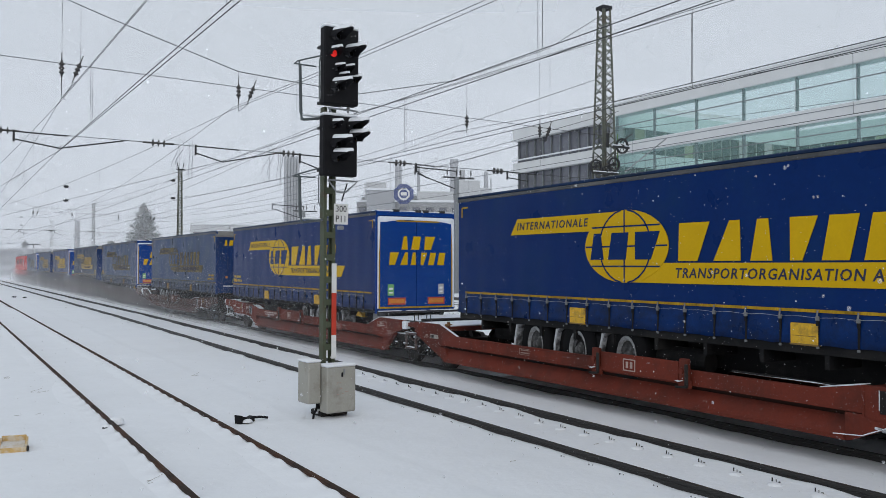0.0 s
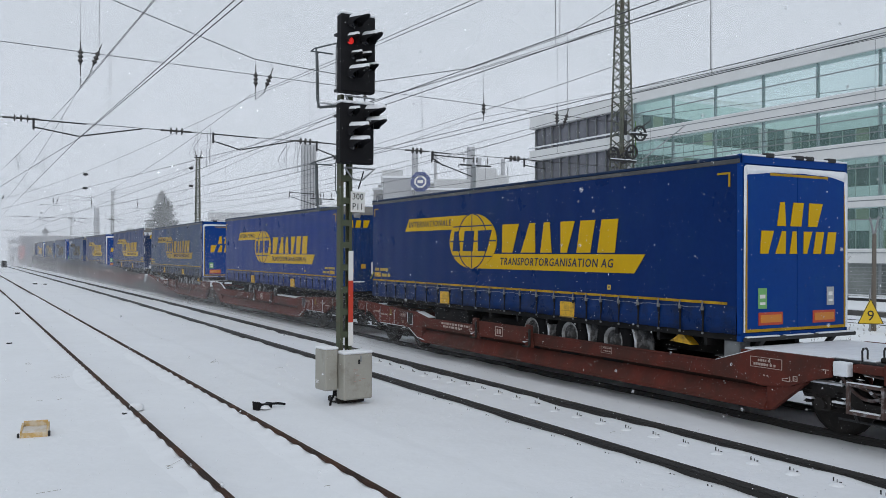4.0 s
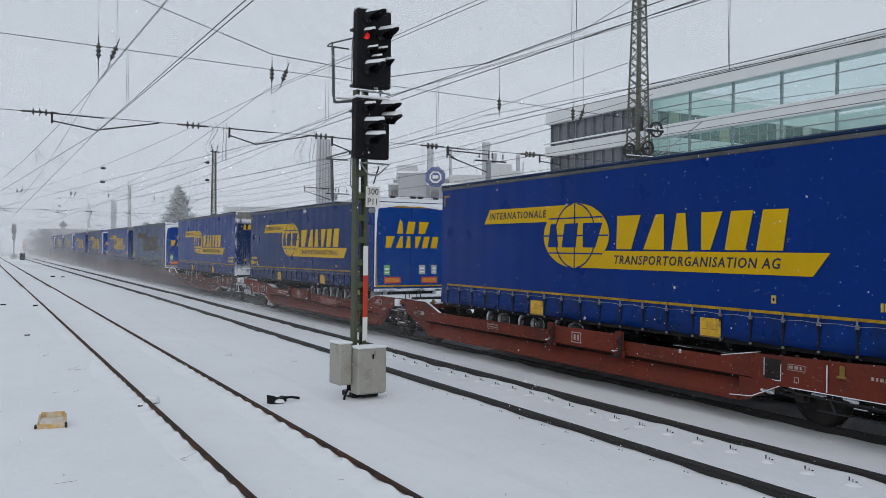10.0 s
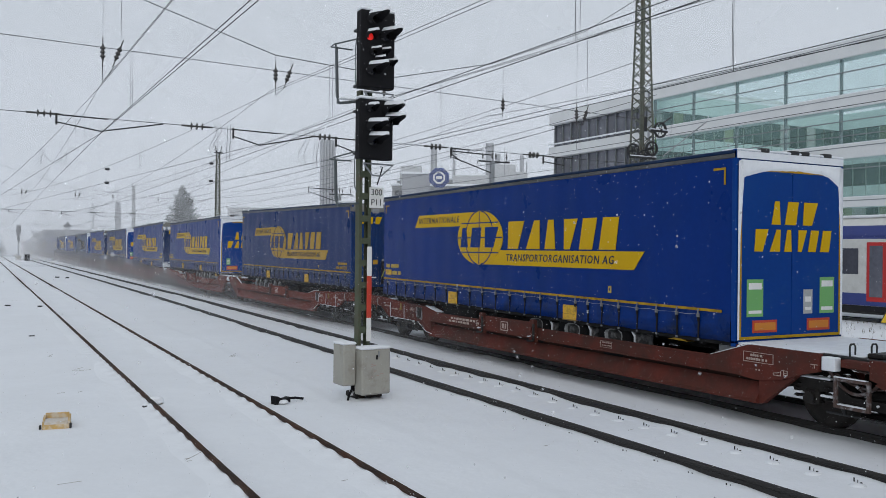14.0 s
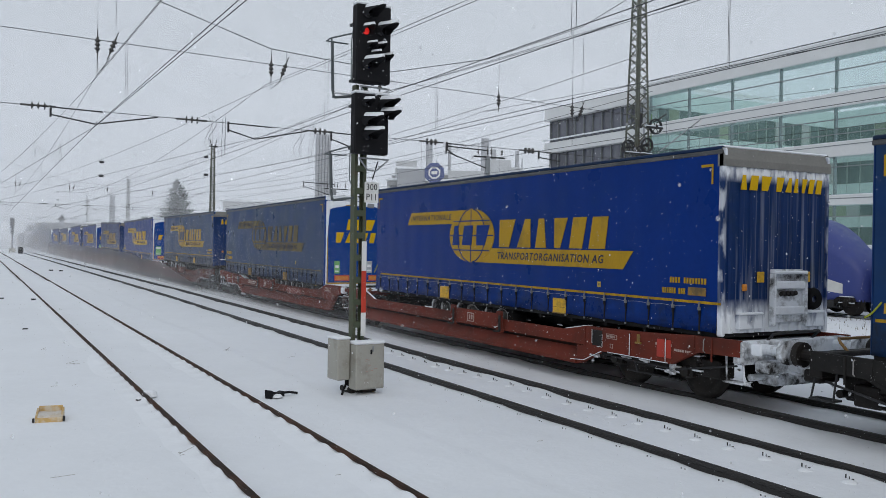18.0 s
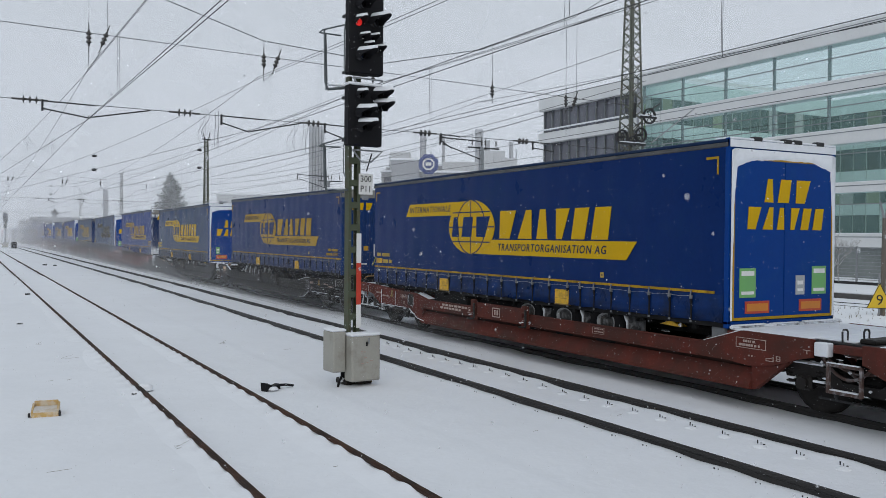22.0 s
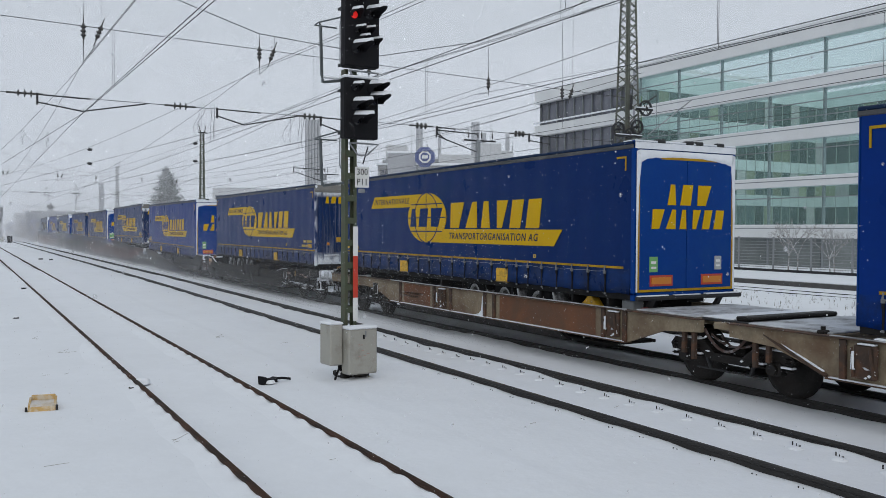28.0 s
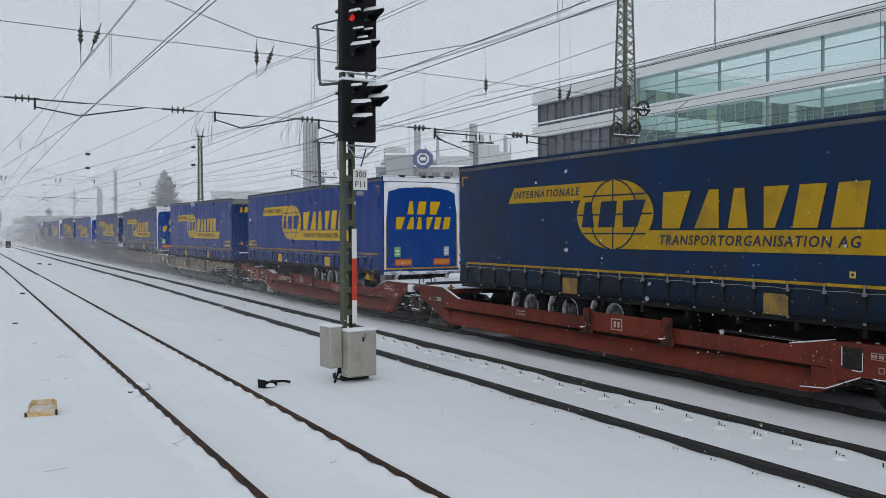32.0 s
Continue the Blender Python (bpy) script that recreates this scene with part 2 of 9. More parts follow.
BLACK_PAINT = surface("matt_black_paint", (0.007, 0.007, 0.009), 0.75, vary=0.2, bump=0.05, gloss=0.25)
CABINET_GREY = surface("cabinet_grey_paint", (0.36, 0.35, 0.31), 0.6, vary=0.06, scale=2, soil=(0.22, 0.2, 0.16), soil_amount=0.2, soil_scale=3, bump=0.06)
WHITE_PAINT = surface("white_paint", (0.78, 0.78, 0.76), 0.6, vary=0.05, soil=(0.5, 0.48, 0.44), soil_amount=0.15)
RED_PAINT = surface("signal_red_paint", (0.55, 0.05, 0.025), 0.55, vary=0.08)
BLACK_INK = surface("black_lettering", (0.01, 0.01, 0.012), 0.6, vary=0.1)
BLUE_INK = surface("dark_blue_lettering", (0.008, 0.013, 0.05), 0.6, vary=0.1)
PALE_INK = surface("pale_stencil_paint", (0.34, 0.25, 0.22), 0.85, vary=0.3, scale=20)
WIRE = surface("weathered_copper_wire", (0.07, 0.072, 0.075), 0.7, 0.2, vary=0.2)
INSULATOR = surface("grey_brown_glazed_insulator", (0.05, 0.047, 0.045), 0.3, vary=0.2)
CONCRETE = surface("weathered_concrete", (0.30, 0.30, 0.29), 0.9, vary=0.12, soil=(0.18, 0.18, 0.17), soil_amount=0.3, bump=0.3)
RUBBER = surface("black_tyre_rubber", (0.008, 0.008, 0.009), 0.9, vary=0.2, soil=(0.022, 0.022, 0.023), soil_amount=0.2, bump=0.2, gloss=0.15)
RIM = surface("dirty_wheel_rim", (0.32, 0.33, 0.335), 0.7, 0.0, vary=0.2, scale=8, soil=(0.1, 0.098, 0.095), soil_amount=0.4, soil_scale=6)
CHASSIS = surface("blackened_chassis_paint", (0.009, 0.009, 0.01), 0.75, vary=0.25, soil=(0.03, 0.028, 0.026), soil_amount=0.3, bump=0.2, speck=0.25, gloss=0.2)
FLAP_GREY = surface("snow_caked_flap_rubber", (0.1, 0.1, 0.105), 0.85, vary=0.25, scale=5, soil=(0.6, 0.62, 0.65), soil_amount=0.34, soil_scale=5)
HUB_GREY = surface("grimy_wheel_dish", (0.045, 0.045, 0.045), 0.7, 0.2, vary=0.35, scale=9, soil=(0.2, 0.2, 0.205), soil_amount=0.3, soil_scale=9)
BOX_GREY = surface("grey_box_paint", (0.19, 0.2, 0.205), 0.7, vary=0.15, scale=5, soil=(0.3, 0.31, 0.32), soil_amount=0.2)
BUCKLE = surface("worn_metal_buckle", (0.17, 0.175, 0.18), 0.5, 0.4, vary=0.2, scale=20)
TAIL_RED = surface("dirty_red_lamp_glass", (0.2, 0.02, 0.012), 0.5, vary=0.2)
PALE_METAL = surface("worn_bare_steel", (0.3, 0.29, 0.28), 0.6, 0.3, vary=0.2, scale=10)
GRAB_OCHRE = surface("worn_ochre_paint", (0.28, 0.15, 0.04), 0.7, vary=0.2)
PLATE_CREAM = surface("cream_plate_enamel", (0.5, 0.36, 0.24), 0.6, vary=0.12, scale=8)
PLATE_GREY = surface("grey_plastic_holder", (0.28, 0.25, 0.22), 0.6, vary=0.15, scale=9)
EMBLEM_INK = surface("pale_mark_paint", (0.42, 0.33, 0.29), 0.8, vary=0.2, scale=14)
CREAM_INK = surface("cream_stencil_paint", (0.5, 0.36, 0.07), 0.7, vary=0.1, scale=10)
HEM_YELLOW = surface("ticked_yellow_hem", (0.40, 0.235, 0.012), 0.7, vary=0.4, scale=1.2, stretch=(1, 3, 1), gloss=0.2)
RUST_IRON = surface("rusty_dark_iron", (0.055, 0.035, 0.025), 0.85, vary=0.3, scale=5, soil=(0.14, 0.06, 0.03), soil_amount=0.3, soil_scale=4, speck=0.3)
RUST_BOARD = surface("rust_brown_side_board", (0.165, 0.066, 0.03), 0.85, vary=0.3, scale=1.5, soil=(0.11, 0.06, 0.035), soil_amount=0.35, speck=0.3)
FLAT_BROWN = surface("brown_stained_side_board", (0.13, 0.085, 0.05), 0.85, vary=0.3, scale=1.5, soil=(0.09, 0.05, 0.03), soil_amount=0.3)
THIN_SNOW = surface("thin_trodden_snow", (0.56, 0.58, 0.61), 0.85, vary=0.15, scale=3, soil=(0.13, 0.125, 0.12), soil_amount=0.34, soil_scale=2.2, bump=0.3, gloss=0.2)
JOINT_BROWN = surface("snow_dusted_brown_frame", (0.075, 0.045, 0.038), 0.75, vary=0.25, scale=6, soil=(0.4, 0.41, 0.43), soil_amount=0.25, soil_scale=7)
LEVER_GREEN = surface("yellow_green_lever_paint", (0.3, 0.33, 0.02), 0.6, vary=0.15)
ORANGE = surface("orange_reflector", (0.60, 0.21, 0.015), 0.4, vary=0.05)
RED_REFLECTOR = surface("red_reflector", (0.48, 0.05, 0.018), 0.4, vary=0.05)
PAD_YELLOW = surface("yellow_grip_paint", (0.66, 0.38, 0.012), 0.6, vary=0.12, soil=(0.1, 0.065, 0.03), soil_amount=0.3, soil_scale=5)
PAD_DULL = surface("grimy_grip_paint", (0.30, 0.17, 0.025), 0.7, vary=0.12, soil=(0.1, 0.07, 0.03), soil_amount=0.4, soil_scale=4)
STICKER_GREEN = surface("green_sticker", (0.16, 0.42, 0.13), 0.5, vary=0.05)
STICKER_GREY = surface("grey_sticker", (0.4, 0.42, 0.42), 0.5, vary=0.1, scale=12)
ROOF_RAIL = surface("dull_aluminium_rail", (0.075, 0.077, 0.08), 0.5, 0.3, vary=0.25, scale=2, soil=(0.15, 0.14, 0.13), soil_amount=0.25)
HEADER_GREY = surface("dirty_aluminium_header", (0.20, 0.195, 0.18), 0.55, 0.3, vary=0.15, scale=2)
TARP_ROOF = surface("grey_roof_sheet", (0.35, 0.36, 0.38), 0.8, vary=0.1)



def plastered(name, base, bottom, streak):
    """Paint on which blown snow has stuck: thick along the bottom and the top edge, thin upright streaks between."""
    m = surface(name, base, 0.55, vary=0.1, scale=1.2, soil=(0.01, 0.026, 0.06), soil_amount=0.25, gloss=0.2)
    n, l = m.node_tree.nodes, m.node_tree.links
    bsdf = n["Principled BSDF"]
    under = bsdf.inputs["Base Color"].links[0].from_socket
    tc, sep = n.new("ShaderNodeTexCoord"), n.new("ShaderNodeSeparateXYZ")
    l.new(tc.outputs["Object"], sep.inputs["Vector"])

    def noisy(scale, stretch):
        mp, q = n.new("ShaderNodeMapping"), n.new("ShaderNodeTexNoise")
        mp.inputs["Scale"].default_value = stretch
        q.inputs["Scale"].default_value, q.inputs["Detail"].default_value = scale, 5.0
        l.new(tc.outputs["Object"], mp.inputs["Vector"])
        l.new(mp.outputs["Vector"], q.inputs["Vector"])
        return q.outputs["Fac"]

    def ramp(v, a, b, lo, hi):
        q = n.new("ShaderNodeMapRange")
        for s, x in zip(("From Min", "From Max", "To Min", "To Max"), (a, b, lo, hi)):
            q.inputs[s].default_value = x
        l.new(v, q.inputs["Value"])
        return q.outputs["Result"]

    def op(kind, a, b):
        q = n.new("ShaderNodeMath")
        q.operation, q.use_clamp = kind, True
        for k, v in enumerate((a, b)):
            if isinstance(v, float):
                q.inputs[k].default_value = v
            else:
                l.new(v, q.inputs[k])
        return q.outputs[0]
    z = sep.outputs["Z"]
    side = n.new("ShaderNodeMath")
    side.operation = "ABSOLUTE"
    l.new(sep.outputs["X"], side.inputs[0])
    rough = noisy(4.0, (2.2, 1, 0.7))
    low = op("MULTIPLY", ramp(z, 1.3 + bottom, 1.35, 0.0, 1.0), ramp(rough, 0.3, 0.55, 0.2, 1.6))
    high = op("MULTIPLY", ramp(z, 3.62, 3.78, 0.0, 1.0), ramp(rough, 0.35, 0.6, 0.2, 1.3))
    lines = op("MULTIPLY", ramp(noisy(7.0, (2.0, 1, 0.05)), 0.52, 0.72, 0.0, streak), ramp(z, 3.5, 1.6, 0.3, 1.0))
    edge = op("MULTIPLY", ramp(side.outputs[0], 1.16, 1.28, 0.0, 0.6), ramp(rough, 0.45, 0.62, 0.0, 1.1))
    total = op("MAXIMUM", op("MAXIMUM", low, high), op("MAXIMUM", lines, edge))
    mix = n.new("ShaderNodeMixRGB")
    l.new(total, mix.inputs["Fac"])
    l.new(under, mix.inputs["Color1"])
    mix.inputs["Color2"].default_value = (0.80, 0.83, 0.87, 1)
    l.new(mix.outputs["Color"], bsdf.inputs["Base Color"])
    return m


BLUES = {"bright": surface("bright_blue_tarpaulin", (0.0015, 0.0275, 0.186), 0.34, vary=0.08, scale=0.8, fold=0.3, soil=(0.005, 0.033, 0.148), soil_amount=0.16, soil_scale=0.7, gloss=0.075),
         "mid": surface("blue_tarpaulin", (0.002, 0.0225, 0.122), 0.34, vary=0.1, scale=0.8, fold=0.3, soil=(0.006, 0.030, 0.1), soil_amount=0.24, soil_scale=0.8, gloss=0.075),
         "dusty": surface("dusty_blue_tarpaulin", (0.008, 0.036, 0.120), 0.34, vary=0.1, scale=0.8, fold=0.1, soil=(0.017, 0.041, 0.086), soil_amount=0.35, soil_scale=0.7, gloss=0.1),
         "grimy": surface("grimy_blue_tarpaulin", (0.006, 0.025, 0.078), 0.42, vary=0.12, scale=0.8, fold=0.1, soil=(0.012, 0.024, 0.05), soil_amount=0.38, soil_scale=0.7, gloss=0.12)}
SKIRTS = {"bright": surface("splashed_bright_blue_tarpaulin", (0.0015, 0.0275, 0.17), 0.34, vary=0.2, scale=3, fold=0.3, soil=(0.007, 0.017, 0.05), soil_amount=0.3, soil_scale=2.6, gloss=0.1),
          "mid": surface("splashed_blue_tarpaulin", (0.002, 0.0245, 0.118), 0.34, vary=0.25, scale=3, fold=0.3, soil=(0.007, 0.014, 0.038), soil_amount=0.32, soil_scale=2.6, gloss=0.12),
          "dusty": surface("splashed_dusty_blue_tarpaulin", (0.008, 0.033, 0.1), 0.34, vary=0.25, scale=3, fold=0.1, soil=(0.012, 0.017, 0.026), soil_amount=0.42, soil_scale=2.6, gloss=0.12),
          "grimy": surface("splashed_grimy_blue_tarpaulin", (0.005, 0.015, 0.036), 0.42, vary=0.25, scale=3, fold=0.1, soil=(0.012, 0.014, 0.018), soil_amount=0.42, soil_scale=2.6, gloss=0.15)}
YELLOWS = {"bright": surface("yellow_print", (0.62, 0.38, 0.004), 0.4, vary=0.05, scale=1.5, gloss=0.1),
           "worn": surface("worn_yellow_print", (0.44, 0.262, 0.012), 0.4, vary=0.12, scale=1.5, soil=(0.16, 0.11, 0.03), soil_amount=0.25, soil_scale=1.5, gloss=0.12),
           "faded": surface("soiled_yellow_print", (0.17, 0.125, 0.04), 0.7, vary=0.15, scale=1.5, soil=(0.05, 0.05, 0.06), soil_amount=0.4, soil_scale=1.4, gloss=0.25)}
DOOR_BLUE = surface("blue_door_paint", (0.0015, 0.044, 0.235), 0.5, vary=0.06, scale=1.2, soil=(0.010, 0.058, 0.21), soil_amount=0.2, gloss=0.1)
WALL_BLUE = surface("blue_front_wall_paint", (0.003, 0.034, 0.15), 0.55, vary=0.1, scale=1.2, soil=(0.01, 0.026, 0.06), soil_amount=0.25, gloss=0.2)
WAGONS = {"red": surface("red_wagon_paint", (0.15, 0.028, 0.016), 0.75, vary=0.15, scale=1.5, soil=(0.075, 0.022, 0.015), soil_amount=0.34, bump=0.1, gloss=0.2, speck=0.34),
          "brown": surface("brown_red_wagon_paint", (0.112, 0.026, 0.018), 0.8, vary=0.2, scale=1.5, soil=(0.058, 0.026, 0.02), soil_amount=0.38, bump=0.1, gloss=0.2, speck=0.34),
          "dull": surface("sooty_brown_wagon_paint", (0.085, 0.036, 0.028), 0.8, vary=0.2, scale=1.5, soil=(0.06, 0.045, 0.04), soil_amount=0.4, bump=0.1, gloss=0.2, speck=0.3),
          "black": surface("sooty_black_wagon_paint", (0.014, 0.0135, 0.013), 0.8, vary=0.25, scale=1.5, soil=(0.032, 0.029, 0.026), soil_amount=0.35, bump=0.1, gloss=0.25, speck=0.3),
          "beige": surface("beige_wagon_paint", (0.235, 0.188, 0.125), 0.8, vary=0.25, scale=1.2, soil=(0.11, 0.06, 0.032), soil_amount=0.36, soil_scale=0.8, bump=0.1, speck=0.35)}
WALL_DUSTED = plastered("snow_streaked_front_wall", (0.002, 0.024, 0.11), 0.26, 0.2)
# set-back web: the recess's shade, along with soot, is put into this brown
WEB_SHADE_RED = surface("sooty_brown_web_paint", (0.028, 0.012, 0.009), 0.85, vary=0.3, scale=2, soil=(0.05, 0.02, 0.013), soil_amount=0.25, gloss=0.15)
FRESH_RED = surface("fresh_red_paint", (0.42, 0.03, 0.014), 0.6, vary=0.12, scale=6)
PANEL_RED = surface("bright_red_data_panel", (0.20, 0.026, 0.016), 0.7, vary=0.15, scale=6, soil=(0.12, 0.03, 0.02), soil_amount=0.25, soil_scale=6)
WALL_SNOWY = plastered("snow_plastered_front_wall", (0.002, 0.024, 0.11), 0.44, 0.33)
CRUSTED = surface("snow_crusted_iron", (0.03, 0.028, 0.027), 0.7, 0.0, vary=0.2, scale=5, soil=(0.78, 0.81, 0.85), soil_amount=0.55, soil_scale=3.5, bump=0.3, gloss=0.25)


# ---------------------------------------------------------------- ground and tracks
TRACK_A, TRACK_B, TRACK_C, TRACK_D, TRACK_E, TRACK_F = 3.23, 8.34, 11.66, 16.4, 20.4, 31.0
GAUGE = 0.7535
ALL_TRACKS = (TRACK_A, TRACK_B, TRACK_C, TRACK_D, TRACK_E, TRACK_F)


def graded(stops):
    out = []
    for a, b, step in stops:
        n = max(1, round((b - a) / step))
        out += [a + (b - a) * i / n for i in range(n)]
    return out + [stops[-1][1]]


def ground_height(x, y):
    x += math.tan(radians(0.45)) * y if x < 5.5 else 0.0
    z = -0.115 + (0.02 if x < 5.5 else 0.0) + 0.028 * noise.noise((x * 0.5, y * 0.35, 0.0)) + 0.014 * noise.noise((x * 1.9, y * 1.3, 4.0))
    for tr in ALL_TRACKS:
        for s in (-GAUGE, GAUGE):
            d = abs(x - tr - s)
            if d < 0.3:
                z += 0.03 * (1 - d / 0.3) * (0.5 + noise.noise((y * 1.6, tr * 7 + s, 2.0)))
    if 23.5 < x < 29.0:
        z += 0.12 * (0.5 + noise.noise((x * 0.8, y * 0.8, 9.0))) * math.sin((x - 23.5) / 5.5 * math.pi)
    return z


def build_ground():
    xs = graded([(-900, -60, 120), (-60, -8, 6), (-8, 1, 0.5), (1, 14, 0.13), (14, 30, 0.4), (30, 80, 3), (80, 1400, 110)])
    ys = graded([(-400, -20, 40), (-20, 4, 2), (4, 30, 0.16), (30, 60, 0.6), (60, 140, 3), (140, 300, 12), (300, 1800, 120)])
    v = [(x, y, ground_height(x, y) if -10 < x < 60 and 0 < y < 140 else -0.115) for y in ys for x in xs]
    n = len(xs)
    f = [(j * n + i, j * n + i + 1, (j + 1) * n + i + 1, (j + 1) * n + i) for j in range(len(ys) - 1) for i in range(n - 1)]
    me = bpy.data.meshes.new("ground")
    me.from_pydata(v, [], f)
    me.polygons.foreach_set("use_smooth", [True] * len(f))
    me.materials.append(SNOW)
    solid("ground", me, "flat station ground under fresh untrodden snow", "ground", kind="structure")


build_ground()

RAIL_PROFILE = [(-0.036, -0.012), (-0.03, 0.0), (0.03, 0.0), (0.036, -0.012), (0.034, -0.04), (0.012, -0.055), (0.012, -0.14), (0.07, -0.16),
                (0.07, -0.175), (-0.07, -0.175), (-0.07, -0.16), (-0.012, -0.14), (-0.012, -0.055), (-0.034, -0.04)]


TURN = {TRACK_A: 0.45}   # degrees by which a track bears to the left
BEND = {TRACK_B: (45.0, 0.65)}   # from there on it bears to the left by so many degrees
SHIFT = {TRACK_C: 0.07}


def build_track(x, name, material, label):
    turn = TURN.get(x, 0.0)
    ob = thing(name, pose(x + math.tan(radians(turn)) + SHIFT.get(x, 0.0), 0, -0.09 if x == TRACK_F else 0.0, 0, 0, turn), label, "railway track", kind="structure")
    start, bend = BEND.get(x, (60.0, 0.0))
    slope = math.tan(radians(bend))
    for s in (-GAUGE, GAUGE):
        sh, n = Shape(), len(RAIL_PROFILE)
        ys = [-120, 0, 20, start - 8, start, start + 8, start + 16, 120, 200, 900]
        for y in ys:
            off = -slope * max(0.0, y - start)
            sh.v += [(a + s + off, y, b) for a, b in RAIL_PROFILE]
        sh.f += [(k * n + i, k * n + (i + 1) % n, (k + 1) * n + (i + 1) % n, (k + 1) * n + i) for k in range(len(ys) - 1) for i in range(n)]
        sh.f += [tuple(range(n))[::-1], tuple(range((len(ys) - 1) * n, len(ys) * n))]
        part("rail", sh.mesh("rail", material), ob)
    return ob


track_things = {}
for tx, mat_, lab in ((TRACK_A, RAIL_RUST, "little-used track with rust-brown rails half sunk in snow"),
                      (TRACK_B, RAIL_STEEL, "empty track with dark steel rails half sunk in snow"),
                      (TRACK_C, RAIL_STEEL, "track with dark steel rails under the freight train"),
                      (TRACK_D, RAIL_STEEL, "snow-covered track behind the freight train"),
                      (TRACK_E, RAIL_STEEL, "snow-covered track behind the freight train"),
                      (TRACK_F, RAIL_STEEL, "far track beside a low kerb and a fence")):
    track_things[tx] = build_track(tx, "track", mat_, lab)


def drift_shape(s):
    """Snow packed against the rail's side, scalloped by the sleepers beneath."""
    sh, p, f = Shape(), [], []
    n = 620
    for i in range(n + 1):
        y = 4.0 + 0.085 * i
        hump = abs(math.cos(math.pi * y / 0.6)) ** 1.5
        z = -0.058 + 0.036 * hump + 0.012 * noise.noise((y * 1.1, s * 5, 1.0)) + 0.012 * noise.noise((y * 4.3, s * 5, 8.0))
        w = 0.07 + 0.05 * hump
        for dx, dz in ((0.02, z), (-0.036, z), (-0.045, z - 0.006), (-0.1, -0.07), (-0.28, -0.088), (-0.6, -0.16)):
            p.append((s + dx, y, dz))
    for i in range(n):
        for j in range(5):
            a = i * 6 + j
            f.append((a, a + 1, a + 7, a + 6))
    return sh.add(p, f)


for s_ in (-GAUGE, GAUGE):
    part("snow_drift", drift_shape(s_).mesh("snow_drift", SNOW, True), track_things[TRACK_A], "scalloped snow packed against the rail")


def clip_shape():
    sh = Shape()
    sh.tube((0, -0.03, -0.02), (0, -0.03, 0.034), 0.005, 5)
    sh.tube((0.01, 0.03, -0.02), (0.01, 0.03, 0.045), 0.009, 6)
    sh.box(0.0, 0.03, -0.075, -0.055, -0.02, 0.012, 0.004)
    return sh


clip_mesh = stored("rail_clip", DARK_STEEL, clip_shape)
stub_mesh = stored("clip_stub", DARK_STEEL, lambda: Shape().tube((0, 0.02, -0.02), (0, 0.02, 0.016), 0.008, 5).tube((0.012, -0.03, -0.02), (0.012, -0.03, 0.012), 0.006, 5))
lump_mesh = stored("snow_lump", SNOW_LUMP, lambda: Shape().turned([(0.0, 0.035), (0.06, 0.028), (0.11, 0.0), (0.12, -0.03)], "z", 9), True)
for i in range(86):
    y = 5.8 + 0.5957 * i
    for s, inner in ((GAUGE, -0.16), (-GAUGE, -0.16)):
        if s < 0 and i > 14 or i > 24:
            continue
        x = TRACK_B + s + inner - 0.1 + (0.1 if s < 0 else 0.0)
        z = ground_height(x, y)
        part("rail_clip", clip_mesh if s > 0 else stub_mesh, track_things[TRACK_B], place=pose(x - TRACK_B, y, z, 0, 0, random.uniform(-12, 12)))
        if s > 0 and i < 60:
            part("snow_lump", lump_mesh, track_things[TRACK_B], place=pose(x - TRACK_B - 0.1, y - 0.1, z - 0.012, 0, 0, random.uniform(0, 90)))

# low kerb and grass beside the far track
kerb = Shape()
kerb.box(33.2, 33.7, -60, 140, -0.3, 0.18, 0.03)
solid("kerb", kerb.mesh("kerb", surface("sooty_concrete", (0.09, 0.088, 0.085), 0.9, vary=0.2, bump=0.3)), "low dark concrete kerb along the far track", "kerb", kind="structure")
kerb_snow = Shape()
kerb_snow.prism([(33.28, 0.1), (38.5, 0.1), (38.5, 0.3), (36.0, 0.26), (33.28, 0.215)], "y", -60, 140)
kerb_snow.prism([(31.95, -0.2), (33.19, -0.2), (33.19, -0.04), (32.6, -0.07), (31.95, -0.1)], "y", -60, 140)
solid("snow_bank", kerb_snow.mesh("snow_bank", SNOW), "flat bank of snow behind the kerb", "snow", kind="structure")

DRY_GRASS = surface("dry_grass", (0.14, 0.11, 0.07), 0.9, vary=0.3)


